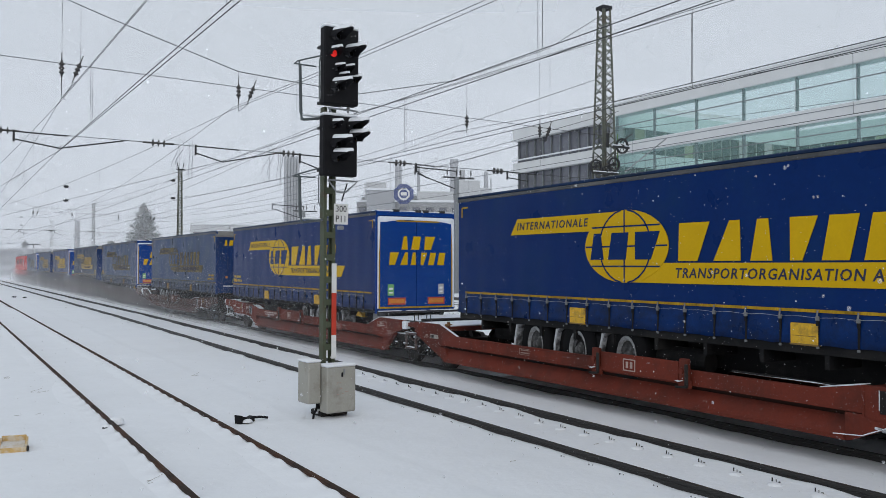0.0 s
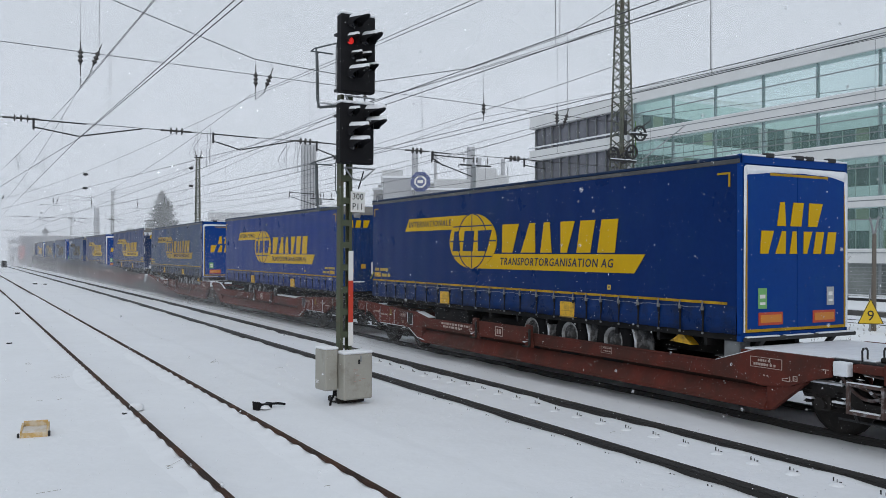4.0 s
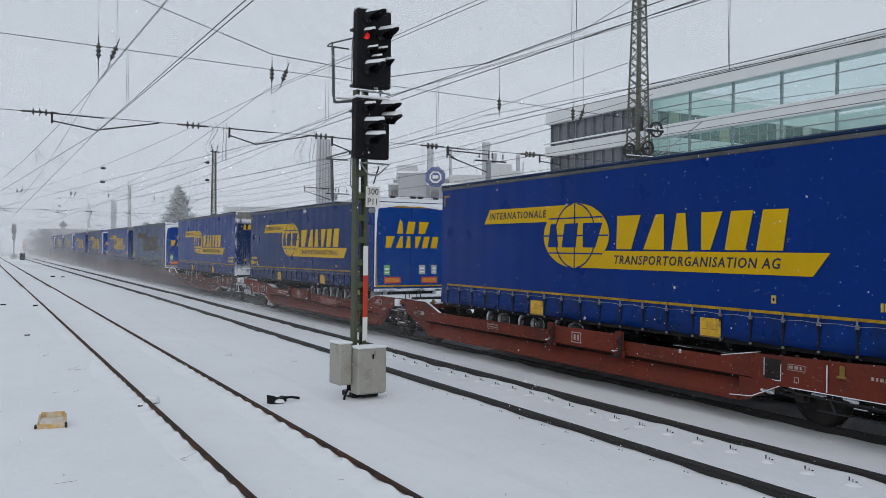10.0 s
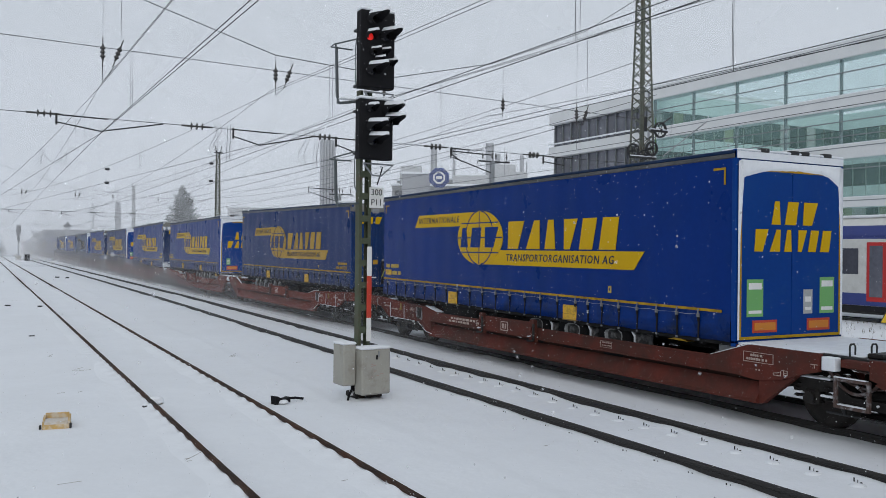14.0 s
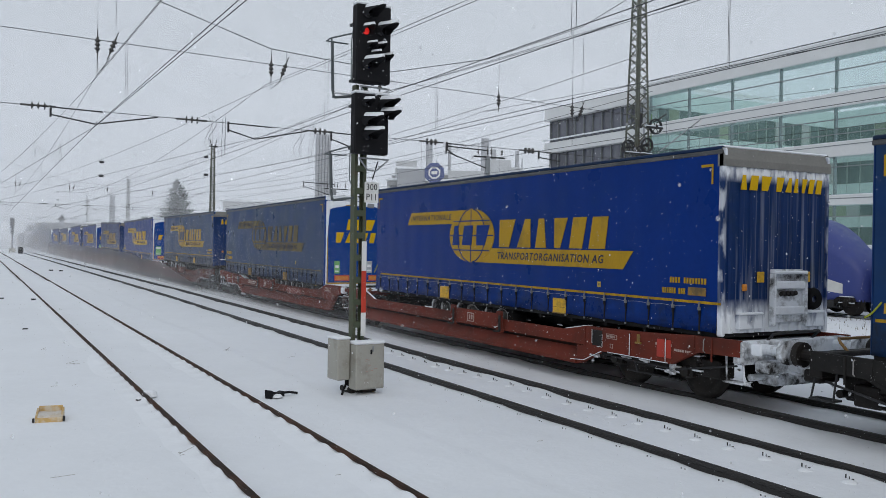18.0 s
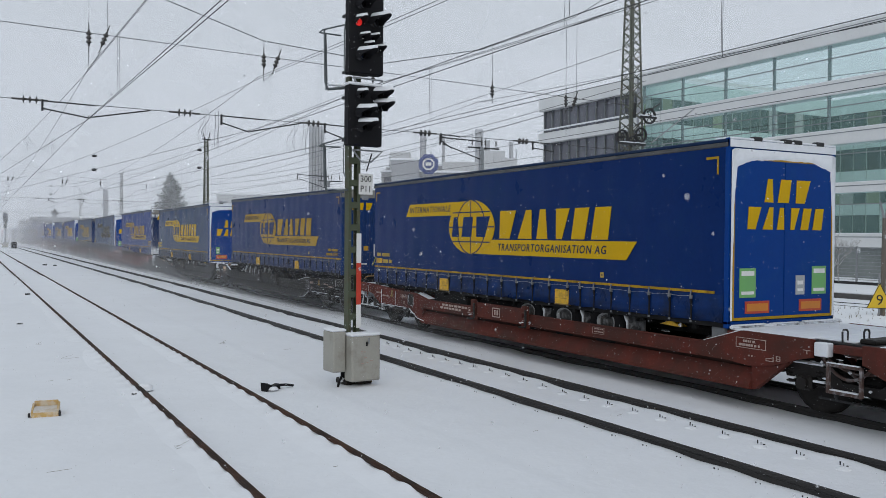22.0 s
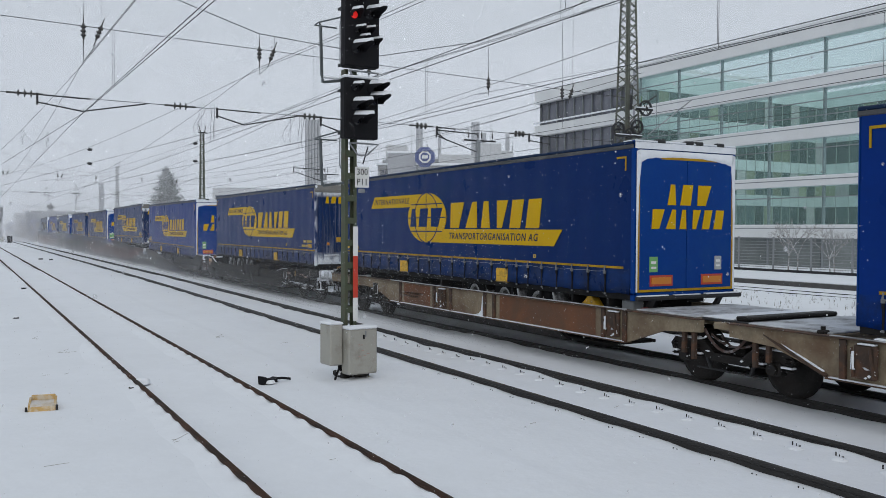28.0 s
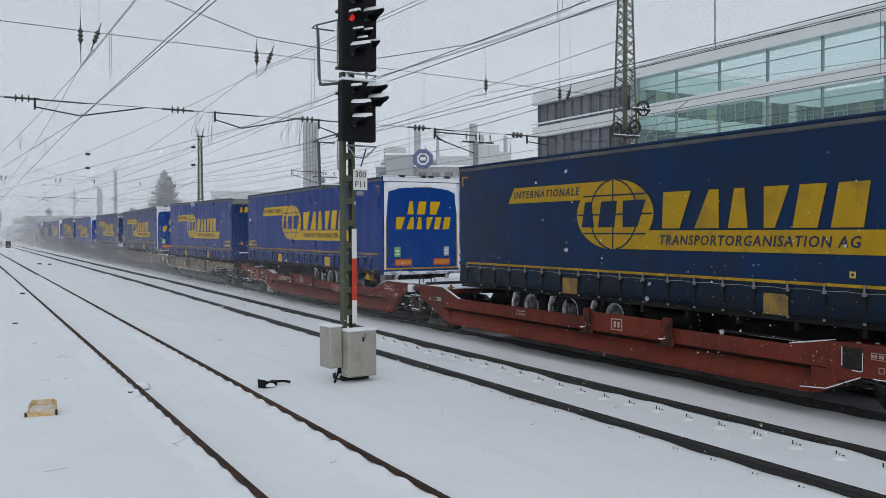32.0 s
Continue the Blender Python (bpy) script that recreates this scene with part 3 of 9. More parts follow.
def build_tufts():
    sh, rnd = Shape(), random.Random(5)
    for _ in range(900):
        x, y = rnd.uniform(22.5, 29.5), rnd.uniform(12, 48)
        z = ground_height(x, y)
        for _ in range(rnd.randint(2, 4)):
            a, h = rnd.uniform(0, 6.28), rnd.uniform(0.04, 0.2)
            dx, dy = math.cos(a) * 0.006, math.sin(a) * 0.006
            lx, ly = rnd.uniform(-0.07, 0.07), rnd.uniform(-0.07, 0.07)
            sh.add([(x - dx, y - dy, z - 0.02), (x + dx, y + dy, z - 0.02), (x + lx, y + ly, z + h)], [(0, 1, 2)])
    me = bpy.data.meshes.new("grass")
    me.from_pydata(sh.v, [], sh.f)
    me.materials.append(DRY_GRASS)
    solid("grass", me, "dry grass stalks poking out of the snow", "grass", kind="stuff")
    sh = Shape()
    for x, y, n, reach in ((1.56, 19.49, 2, 0.22), (1.69, 19.43, 1, 0.3), (1.22, 22.03, 3, 0.12), (1.41, 16.45, 1, 0.14), (1.07, 16.49, 1, 0.14), (2.26, 13.15, 2, 0.16), (2.14, 10.62, 3, 0.3),
                           (0.67, 10.17, 1, 0.22), (5.1, 20.35, 3, 0.2), (6.2, 18.92, 1, 0.25), (3.54, 9.03, 1, 0.16), (6.61, 9.46, 1, 0.12), (8.34, 9.77, 1, 0.14)):
        z = ground_height(x, y)
        base = rnd.uniform(-0.3, 0.9)
        for k in range(n):
            a, ln = base + rnd.uniform(-0.25, 0.25), reach * rnd.uniform(0.8, 1.2)
            bow = rnd.uniform(-0.02, 0.02)
            sh.path([(x + math.cos(a) * ln * u - math.sin(a) * bow * math.sin(u * 3.1), y + 0.07 * k + math.sin(a) * ln * u, z + 0.012 + 0.05 * u * (k % 2)) for u in (0.0, 0.35, 0.7, 1.0)], 0.0022, 4)
    solid("stalks", sh.mesh("stalks", DRY_GRASS), "thin dry stalks lying on the snow between the tracks", "grass", kind="stuff")


build_tufts()

# ---------------------------------------------------------------- small things lying on the snow
TRAY_YELLOW = surface("yellow_brown_plastic", (0.55, 0.36, 0.13), 0.6, vary=0.15, soil=(0.68, 0.62, 0.52), soil_amount=0.35, soil_scale=9)


def build_tray():
    z = ground_height(0.86, 13.55)
    ob = thing("track_box", pose(0.87, 13.5, z + 0.03, 0, 0, -8), "weathered yellow track box filled with snow", "box")
    front = Shape().box(-0.18, 0.18, -0.14, -0.11, -0.05, 0.035, 0.008)
    part("front_wall", front.mesh("front_wall", TRAY_YELLOW), ob)
    for sx in (-1, 1):
        w = Shape()
        w.prism([(-0.11, -0.05), (0.21, -0.05), (0.21, 0.12), (0.16, 0.125), (-0.11, 0.05)], "x", sx * 0.168 - 0.014, sx * 0.168 + 0.014)
        part("side_wall", w.mesh("side_wall", TRAY_YELLOW), ob)
    b = Shape().box(-0.16, 0.16, 0.18, 0.21, -0.05, 0.15, 0.008)
    part("back_wall", b.mesh("back_wall", TRAY_YELLOW), ob)
    s = Shape()
    s.prism([(-0.135, -0.03), (0.18, -0.03), (0.185, 0.075), (0.1, 0.08), (-0.02, 0.07), (-0.1, 0.06), (-0.128, 0.035)], "x", -0.152, 0.152)
    part("snow_filling", s.mesh("snow_filling", surface("soiled_snow", (0.66, 0.62, 0.58), 0.85, vary=0.1, scale=6, soil=(0.5, 0.4, 0.26), soil_amount=0.35, soil_scale=7, bump=0.3)), ob, "snow lying in the box")
    for x, h in ((-0.205, 0.03), (0.195, 0.045)):
        e = Shape().box(x - 0.015, x + 0.015, -0.14, -0.08, -0.03, h, 0.008)
        part("bracket", e.mesh("bracket", DARK_STEEL), ob, "small dark metal bracket")


build_tray()


def build_rail_shoe():
    """A dark brake shoe of a point lock beside the rail."""
    z = ground_height(4.4, 14.05)
    ob = thing("track_sensor", pose(4.4, 14.05, z, 0, 0, 30), "dark metal track sensor half covered by snow", "track sensor")
    sh = Shape()
    sh.prism([(-0.17, -0.05), (0.17, -0.05), (0.17, 0.09), (0.10, 0.075), (-0.02, 0.08), (-0.15, 0.14), (-0.19, 0.15)], "y", -0.05, 0.07)
    part("housing", sh.mesh("housing", BLACK_PAINT), ob)
    c = Shape()
    c.path([(0.17, 0, 0.06), (0.3, -0.05, 0.055), (0.42, -0.12, 0.03)], 0.022, 7)
    part("cable", c.mesh("cable", BLACK_PAINT), ob)
    s = Shape()
    s.turned([(0.0, 0.05), (0.07, 0.04), (0.1, 0.0)], "z", 9, (-0.03, -0.06, 0.02))
    part("snow_cap", s.mesh("snow_cap", SNOW_LUMP, True), ob, "snow drifted against the housing")


build_rail_shoe()


def build_point_bits():
    rnd = random.Random(2)
    for x, y, size, lab in ((2.28, 14.55, 0.15, "small dark rail joint clamp beside the rail"), (1.9, 40.2, 0.2, "dark lump of track gear in the snow"),
                            (0.7, 41.4, 0.18, "dark lump of track gear in the snow"), (1.1, 27.5, 0.12, "dark lump of track gear in the snow"),
                            (4.9, 77.0, 0.34, "small marker board beside the track"), (5.6, 76.0, 0.26, "dark lump of track gear in the snow")):
        z = ground_height(x, y)
        ob = thing("track_fitting", pose(x, y, z, 0, 0, rnd.uniform(10, 60)), lab, "track fitting", "track fittings")
        sh = Shape()
        sh.box(-size * 0.5, size * 0.5, -size * 0.3, size * 0.3, -0.05, size * 0.34, size * 0.06)
        sh.box(-size * 0.75, -size * 0.45, -size * 0.12, size * 0.12, -0.05, size * 0.2, size * 0.03)
        part("clamp", sh.mesh("clamp", DARK_STEEL), ob)
        c = Shape()
        c.turned([(0.0, size * 0.55), (size * 0.3, size * 0.48), (size * 0.48, size * 0.34), (size * 0.5, size * 0.3)], "z", 10)
        part("snow_cap", c.mesh("snow_cap", SNOW_LUMP, True), ob, "cap of snow")
    # snow bridging the rail head at the joint
    sh = Shape()
    sh.turned([(0.0, 0.03), (0.07, 0.022), (0.12, -0.01), (0.13, -0.08)], "z", 10)
    solid("snow_heap", sh.mesh("snow_heap", SNOW_LUMP, True), "small heap of snow lying across the rail", "snow", place=pose(TRACK_A - GAUGE, 14.85, 0))


build_point_bits()


# ---------------------------------------------------------------- light signal
SIGNAL_RED = glowing("red_signal_lens", (0.75, 0.02, 0.015), 0.55)
LENS_DARK = surface("dark_lens", (0.012, 0.012, 0.014), 0.15, vary=0.1)


def hood_shape(r, depth):
    """A visor over a lens: the upper part of a tube, cut obliquely. The lens faces -y."""
    sh, n = Shape(), 14
    p = []
    for i in range(n + 1):
        a = math.radians(-25 + 230 * i / n)
        reach = depth * (0.35 + 0.65 * max(0.0, math.sin(a)))
        for rad in (r, r + 0.008):
            p.append((rad * math.cos(a), 0.0, rad * math.sin(a)))
            p.append((rad * math.cos(a), -reach, rad * math.sin(a) - 0.10 * reach))
    f = []
    for i in range(n):
        a, b = 4 * i, 4 * i + 4
        f += [(a, a + 1, b + 1, b), (a + 2, b + 2, b + 3, a + 3), (a + 1, a + 3, b + 3, b + 1), (a, b, b + 2, a + 2)]
    return sh.add(p, f)


def hood_snow(r, depth):
    sh, n, p = Shape(), 8, []
    for i in range(n + 1):
        a = math.radians(45 + 90 * i / n)
        reach = depth * (0.35 + 0.65 * math.sin(a)) * 0.97
        thick = 0.42 * r * math.sin((a - math.radians(45)) * 2)
        for y in (-0.005, -reach * 0.5, -reach):
            z = r * math.sin(a) + 0.010 + 0.10 * y
            p.append((r * math.cos(a), y, z))
            p.append((r * math.cos(a) * 0.97, y, z + 0.008 + thick))
    f = []
    for i in range(n):
        a, b = 6 * i, 6 * i + 6
        for j in (0, 2):
            f += [(a + j + 1, a + j + 3, b + j + 3, b + j + 1)]
        f += [(a + 4, a + 5, b + 5, b + 4)]
    return sh.add(p, f)


def signal_head(ob, x0, x1, z0, z1, lamps, y):
    """A black lamp board with its lenses, visors and snow."""
    sh = Shape()
    sh.box(x0, x1, y, y + 0.2, z0, z1, 0.02)
    sh.box(x0 + 0.06, x1 - 0.06, y + 0.2, y + 0.34, z0 + 0.1, z1 - 0.1, 0.03)
    board = part("signal_head", sh.mesh("signal_head", BLACK_PAINT), ob, "black lamp board with visors", place=pose(-0.02, 0, 0.02, 0, 0, -5))
    s = Shape()
    s.box(x0 - 0.005, x1 + 0.005, y - 0.005, y + 0.2, z1 - 0.004, z1 + 0.045, 0.018)
    part("snow_cap", s.mesh("snow_cap", SNOW_LUMP), board, "cap of snow")
    for lx, lz, r, lit in lamps:
        l_ = Shape()
        l_.turned([(0.0, -0.022), (r * 0.6, -0.018), (r * 0.92, -0.004), (r * 0.95, 0.0)], "y", 16, (lx, y - 0.004, lz))
        part("lens", l_.mesh("lens", SIGNAL_RED if lit else LENS_DARK, True), board, "glowing red lens" if lit else "dark unlit lens")
        d = 0.5 if r > 0.08 else 0.26
        part("visor", stored("visor_%d" % (r * 1000), BLACK_PAINT, lambda: hood_shape(r * 1.25, d)), board, place=pose(lx, y + 0.002, lz, 0, 0, 11))
        part("visor_snow", stored("visor_snow_%d" % (r * 1000), SNOW_LUMP, lambda: hood_snow(r * 1.25, d), True), board, place=pose(lx, y + 0.002, lz, 0, 0, 11))
    return board


HOOP_GREY = surface("weathered_grey_steel", (0.10, 0.115, 0.12), 0.6, 0.2, vary=0.2, bump=0.1)


def build_signal():
    px, py = 5.93, 14.2
    z0 = -0.12
    ob = thing("light_signal", pose(px, py, z0, 0, 0, 6), "tall railway light signal on an olive steel post showing red", "railway signal")
    for s in (-1, 1):
        ch = Shape()
        ch.prism([(s * 0.118, -0.075), (s * 0.118, 0.075), (s * 0.06, 0.075), (s * 0.06, 0.062), (s * 0.105, 0.062), (s * 0.105, -0.062), (s * 0.06, -0.062), (s * 0.06, -0.075)], "z", 0.1, 5.5)
        part("post_channel", ch.mesh("post_channel", POST_GREEN), ob)
    for i in range(13):
        z = 0.35 + i * 0.4
        for y in (-0.083, 0.073):
            part("batten_plate", stored("batten_plate", POST_GREEN, lambda: Shape().box(-0.108, 0.108, 0, 0.01, 0, 0.11, 0.003)), ob, place=pose(0, y, z))
    bp = Shape()
    bp.box(-0.22, 0.3, -0.2, 0.2, 0.0, 0.1, 0.02)
    bp.box(-0.05, 0.25, -0.32, -0.18, 0.02, 0.09, 0.015)
    part("base_plate", bp.mesh("base_plate", GREASY), ob)
    fp = Shape()
    fp.prism([(-0.3, -0.1), (0.05, -0.1), (-0.12, 0.22)], "z", 0.05, 0.12)
    part("base_snow", fp.mesh("base_snow", SNOW_LUMP), ob, "snow on the base plate")
    # heads
    up = [(-0.10, 6.25 - z0, 0.07, True), (0.19, 6.28 - z0, 0.085, False), (-0.04, 5.98 - z0, 0.05, False), (0.14, 5.98 - z0, 0.05, False),
          (0.04, 5.83 - z0, 0.05, False), (0.27, 5.80 - z0, 0.05, False), (-0.06, 5.66 - z0, 0.085, False), (-0.06, 6.56 - z0, 0.085, False)]
    signal_head(ob, -0.24, 0.42, 5.36 - z0, 6.72 - z0, [(x + 0.03, z, r, lit) for x, z, r, lit in up], -0.42)
    low = [(-0.08, 4.98 - z0, 0.06, False), (0.25, 4.98 - z0, 0.085, False), (0.27, 4.78 - z0, 0.085, False), (-0.06, 4.66 - z0, 0.085, False),
           (-0.04, 4.42 - z0, 0.085, False)]
    signal_head(ob, -0.25, 0.40, 4.1 - z0, 5.16 - z0, [(x + 0.03, z, r, lit) for x, z, r, lit in low], -0.42)
    for z in (5.45, 6.45, 4.25, 5.0):
        arms = Shape()
        arms.box(-0.2, 0.3, -0.3, 0.06, z - z0 - 0.025, z - z0 + 0.025, 0.006)
        part("head_bracket", arms.mesh("head_bracket", DARK_STEEL), ob)
    for z in (5.30, 4.04):
        zz = z - z0
        br = Shape()
        br.path([(-0.22, -0.4, zz), (0.38, -0.4, zz), (0.16, -0.36, zz - 0.2), (-0.02, -0.36, zz - 0.2), (-0.22, -0.4, zz)], 0.016, 6)
        part("stay_frame", br.mesh("stay_frame", GALVANISED), ob, "galvanised stay frame below the lamp board")
    # maintenance hoops at the side
    for top, bottom in ((6.12, 5.12), (4.12, 3.3)):
        a, b = top - z0, bottom - z0
        for pts, r in (([(-0.2, -0.1, a + 0.16), (-0.62, -0.02, a + 0.02), (-0.62, 0.12, a), (-0.2, 0.1, a)], 0.017),
                       ([(-0.58, 0.0, a + 0.02), (-0.56, 0.0, b + 0.12), (-0.5, 0.0, b)], 0.02), ([(-0.52, 0.08, a), (-0.49, 0.08, b)], 0.026),
                       ([(-0.5, 0.02, b), (-0.12, -0.03, b + 0.06)], 0.03),
                       ([(-0.26, -0.2, a + 0.2), (-0.29, -0.2, a), (-0.29, -0.2, b + 0.35), (-0.24, -0.2, b + 0.25)], 0.013)):
            hp = Shape()
            hp.path(pts, r * 0.8, 6)
            part("hoop_bar", hp.mesh("hoop_bar", HOOP_GREY), ob, "bent steel bar of the safety hoop")
    for z in (5.17, 3.34):
        hs = Shape().box(-0.5, -0.16, -0.04, 0.05, z - z0 + 0.02, z - z0 + 0.05, 0.012)
        part("hoop_snow", hs.mesh("hoop_snow", SNOW_LUMP), ob, "snow on the hoop")
    # number plate of the signal
    pl = Shape()
    pl.box(0.055, 0.34, -0.135, -0.12, 3.28 - z0, 3.65 - z0, 0.004)
    plate = part("name_board", pl.mesh("name_board", WHITE_PAINT), ob, "white board with black lettering")
    part("lettering", lettering("300", 0.115, BLACK_INK, width=0.95), plate, place=on_end(0.197, -0.138, 3.555 - z0))
    part("lettering", lettering("P11", 0.115, BLACK_INK, width=0.95), plate, place=on_end(0.197, -0.138, 3.375 - z0))
    ps = Shape()
    ps.box(0.12, 0.26, -0.15, -0.1, 3.18 - z0, 3.26 - z0, 0.02)
    part("plate_lamp", ps.mesh("plate_lamp", GALVANISED), ob)
    for a, b, m in ((2.05, 2.58, WHITE_PAINT), (1.3, 2.05, RED_PAINT), (0.88, 1.3, WHITE_PAINT)):
        s = Shape()
        s.box(0.03, 0.125, -0.115, -0.1, a - z0, b - z0, 0.003)
        part("mast_board", s.mesh("mast_board", m), ob, "band of the white-red-white mast board")
    # cabinets at the foot
    c1 = Shape()
    c1.box(-0.1, 0.47, -0.5, -0.22, 0.14, 0.94, 0.02)
    cab = part("control_cabinet", c1.mesh("control_cabinet", CABINET_GREY), ob, "grey steel control cabinet with scrawled marks", place=pose(-0.165, 0, -0.04))
    d = Shape()
    d.box(-0.075, 0.445, -0.512, -0.498, 0.165, 0.915, 0.006)
    part("cabinet_door", d.mesh("cabinet_door", CABINET_GREY), cab)
    k = Shape()
    k.box(0.17, 0.2, -0.53, -0.51, 0.76, 0.84, 0.006)
    part("lock", k.mesh("lock", BLACK_PAINT), cab)
    ks = Shape()
    ks.box(0.21, 0.235, -0.528, -0.512, 0.8, 0.9, 0.004)
    part("latch", ks.mesh("latch", GALVANISED), cab)
    sc = Shape()
    rnd = random.Random(8)
    for i in range(7):
        x, z = rnd.uniform(0.03, 0.25), rnd.uniform(0.45, 0.68)
        sc.box(x, x + rnd.uniform(0.03, 0.09), -0.5135, -0.5125, z, z + 0.008)
    tagged(part("scrawl", sc.mesh("scrawl", surface("faint_red_chalk", (0.42, 0.25, 0.22), 0.9)), cab, "faint reddish scrawl"), kind="stuff")
    s1 = Shape()
    s1.box(-0.11, 0.48, -0.51, -0.21, 0.935, 0.985, 0.018)
    part("snow_cap", s1.mesh("snow_cap", SNOW_LUMP), cab, "layer of snow")
    c2 = Shape()
    c2.box(-0.42, -0.17, -0.3, 0.1, 0.3, 1.02, 0.02)
    cab2 = part("relay_box", c2.mesh("relay_box", CABINET_GREY), ob, "narrower grey steel relay box", place=pose(-0.105, 0, -0.04))
    s2 = Shape()
    s2.box(-0.43, -0.16, -0.31, 0.11, 1.015, 1.06, 0.018)
    part("snow_cap", s2.mesh("snow_cap", SNOW_LUMP), cab2, "layer of snow")
    d2 = Shape()
    d2.box(-0.40, -0.19, -0.31, -0.298, 0.32, 1.0, 0.006)
    part("cabinet_door", d2.mesh("cabinet_door", CABINET_GREY), cab2)
    cb = Shape()
    cb.path([(-0.25, -0.1, 0.32), (-0.26, -0.12, 0.16), (-0.34, -0.16, 0.06), (-0.38, -0.2, -0.02)], 0.022, 7)
    cb.path([(-0.2, -0.05, 0.32), (-0.2, -0.08, 0.14), (-0.14, -0.1, 0.05)], 0.02, 7)
    part("cable", cb.mesh("cable", BLACK_PAINT), ob)
    wire = Shape()
    wire.path([(0.22, -0.3, 4.0 - z0), (0.2, -0.15, 3.7 - z0)], 0.012, 6)
    part("lamp_cable", wire.mesh("lamp_cable", BLACK_PAINT), ob)


build_signal()


def build_far_signal(x, y, tall, label):
    ob = thing("light_signal", pose(x, y, -0.12), label, "railway signal")
    p = Shape()
    p.tube((0, 0, 0), (0, 0, tall - 1.2), 0.12, 8)
    part("post", p.mesh("post", GALVANISED), ob)
    h = Shape()
    h.box(-0.38, 0.38, -0.15, 0.15, tall - 1.9, tall, 0.05)
    part("signal_head", h.mesh("signal_head", BLACK_PAINT), ob)
    h2 = Shape()
    h2.box(-0.28, 0.28, -0.15, 0.15, tall - 2.9, tall - 2.1, 0.05)
    part("signal_head", h2.mesh("signal_head", BLACK_PAINT), ob)
    b = Shape()
    b.box(-0.5, 0.5, -0.3, 0.3, 0.0, 0.9, 0.05)
    part("control_cabinet", b.mesh("control_cabinet", CABINET_GREY), ob)


build_far_signal(4.6, 176, 6.4, "distant light signal on a thin post in the haze")
bx = thing("relay_box", pose(5.6, 163, -0.12), "small dark relay box beside the track", "relay box")
bs = Shape()
bs.box(-0.4, 0.4, -0.35, 0.35, 0, 1.15, 0.06)
part("body", bs.mesh("body", BLACK_PAINT), bx)


# ---------------------------------------------------------------- overhead line
SPAN_Y = (-47.0, 27.56, 103.0, 171.0, 244.0)
MAST_X = (-5.5, 24.1)
WIRED = ((TRACK_A, 5.98), (8.12, 5.88), (TRACK_C, 5.8), (TRACK_D, 5.78), (TRACK_E, 5.9))
# overhead lines: contact height, carrying height, sag before and after the near span, and the way across at three spans.
# Here one section ends and the next begins, so that the first three tracks have two lines each.
LINES = ((5.98, 7.47, 0.22, 0.56, (4.0, 2.93, 2.9)), (5.98, 7.45, 0.05, 0.75, (4.38, 2.95, -1.7)),
         (5.89, 7.74, 0.72, 1.16, (8.75, 8.13, 8.14)), (6.08, 7.72, 0.75, 0.9, (8.85, 8.22, -0.2)),
         (5.8, 7.62, 0.52, 0.95, (12.4, 11.62, 11.72)), (5.9, 7.6, 0.6, 0.8, (12.5, 11.55, 6.0)),
         (5.78, 7.62, 0.8, 1.0, (16.4, 16.6, 16.4)), (5.9, 7.66, 1.2, 1.0, (20.4, 20.6, 20.4)))


def insulator_shape(length=0.5, r=0.085):
    sh = Shape()
    prof = [(0.0, 0.0), (0.025, 0.0)]
    for i in range(3):
        z = -length * (0.24 + 0.25 * i)
        prof += [(0.04, z + 0.06), (r, z), (r * 0.95, z - 0.02), (0.04, z - 0.045)]
    prof += [(0.025, -length), (0.0, -length)]
    sh.turned(prof, "z", 10)
    sh.tube((0, 0, 0.0), (0, 0, 0.22), 0.016, 5)
    sh.tube((0, 0, -length - 0.2), (0, 0, -length), 0.016, 5)
    return sh


def rod_insulator_shape():
    """A stick insulator lying along x."""
    sh = Shape()
    prof = [(0.0, -0.48), (0.03, -0.48), (0.03, -0.24)]
    for i in range(3):
        h = -0.17 + 0.17 * i
        prof += [(0.03, h - 0.03), (0.115, h - 0.008), (0.115, h + 0.008), (0.03, h + 0.03)]
    prof += [(0.03, 0.24), (0.03, 0.48), (0.0, 0.48)]
    return sh.turned(prof, "x", 10)


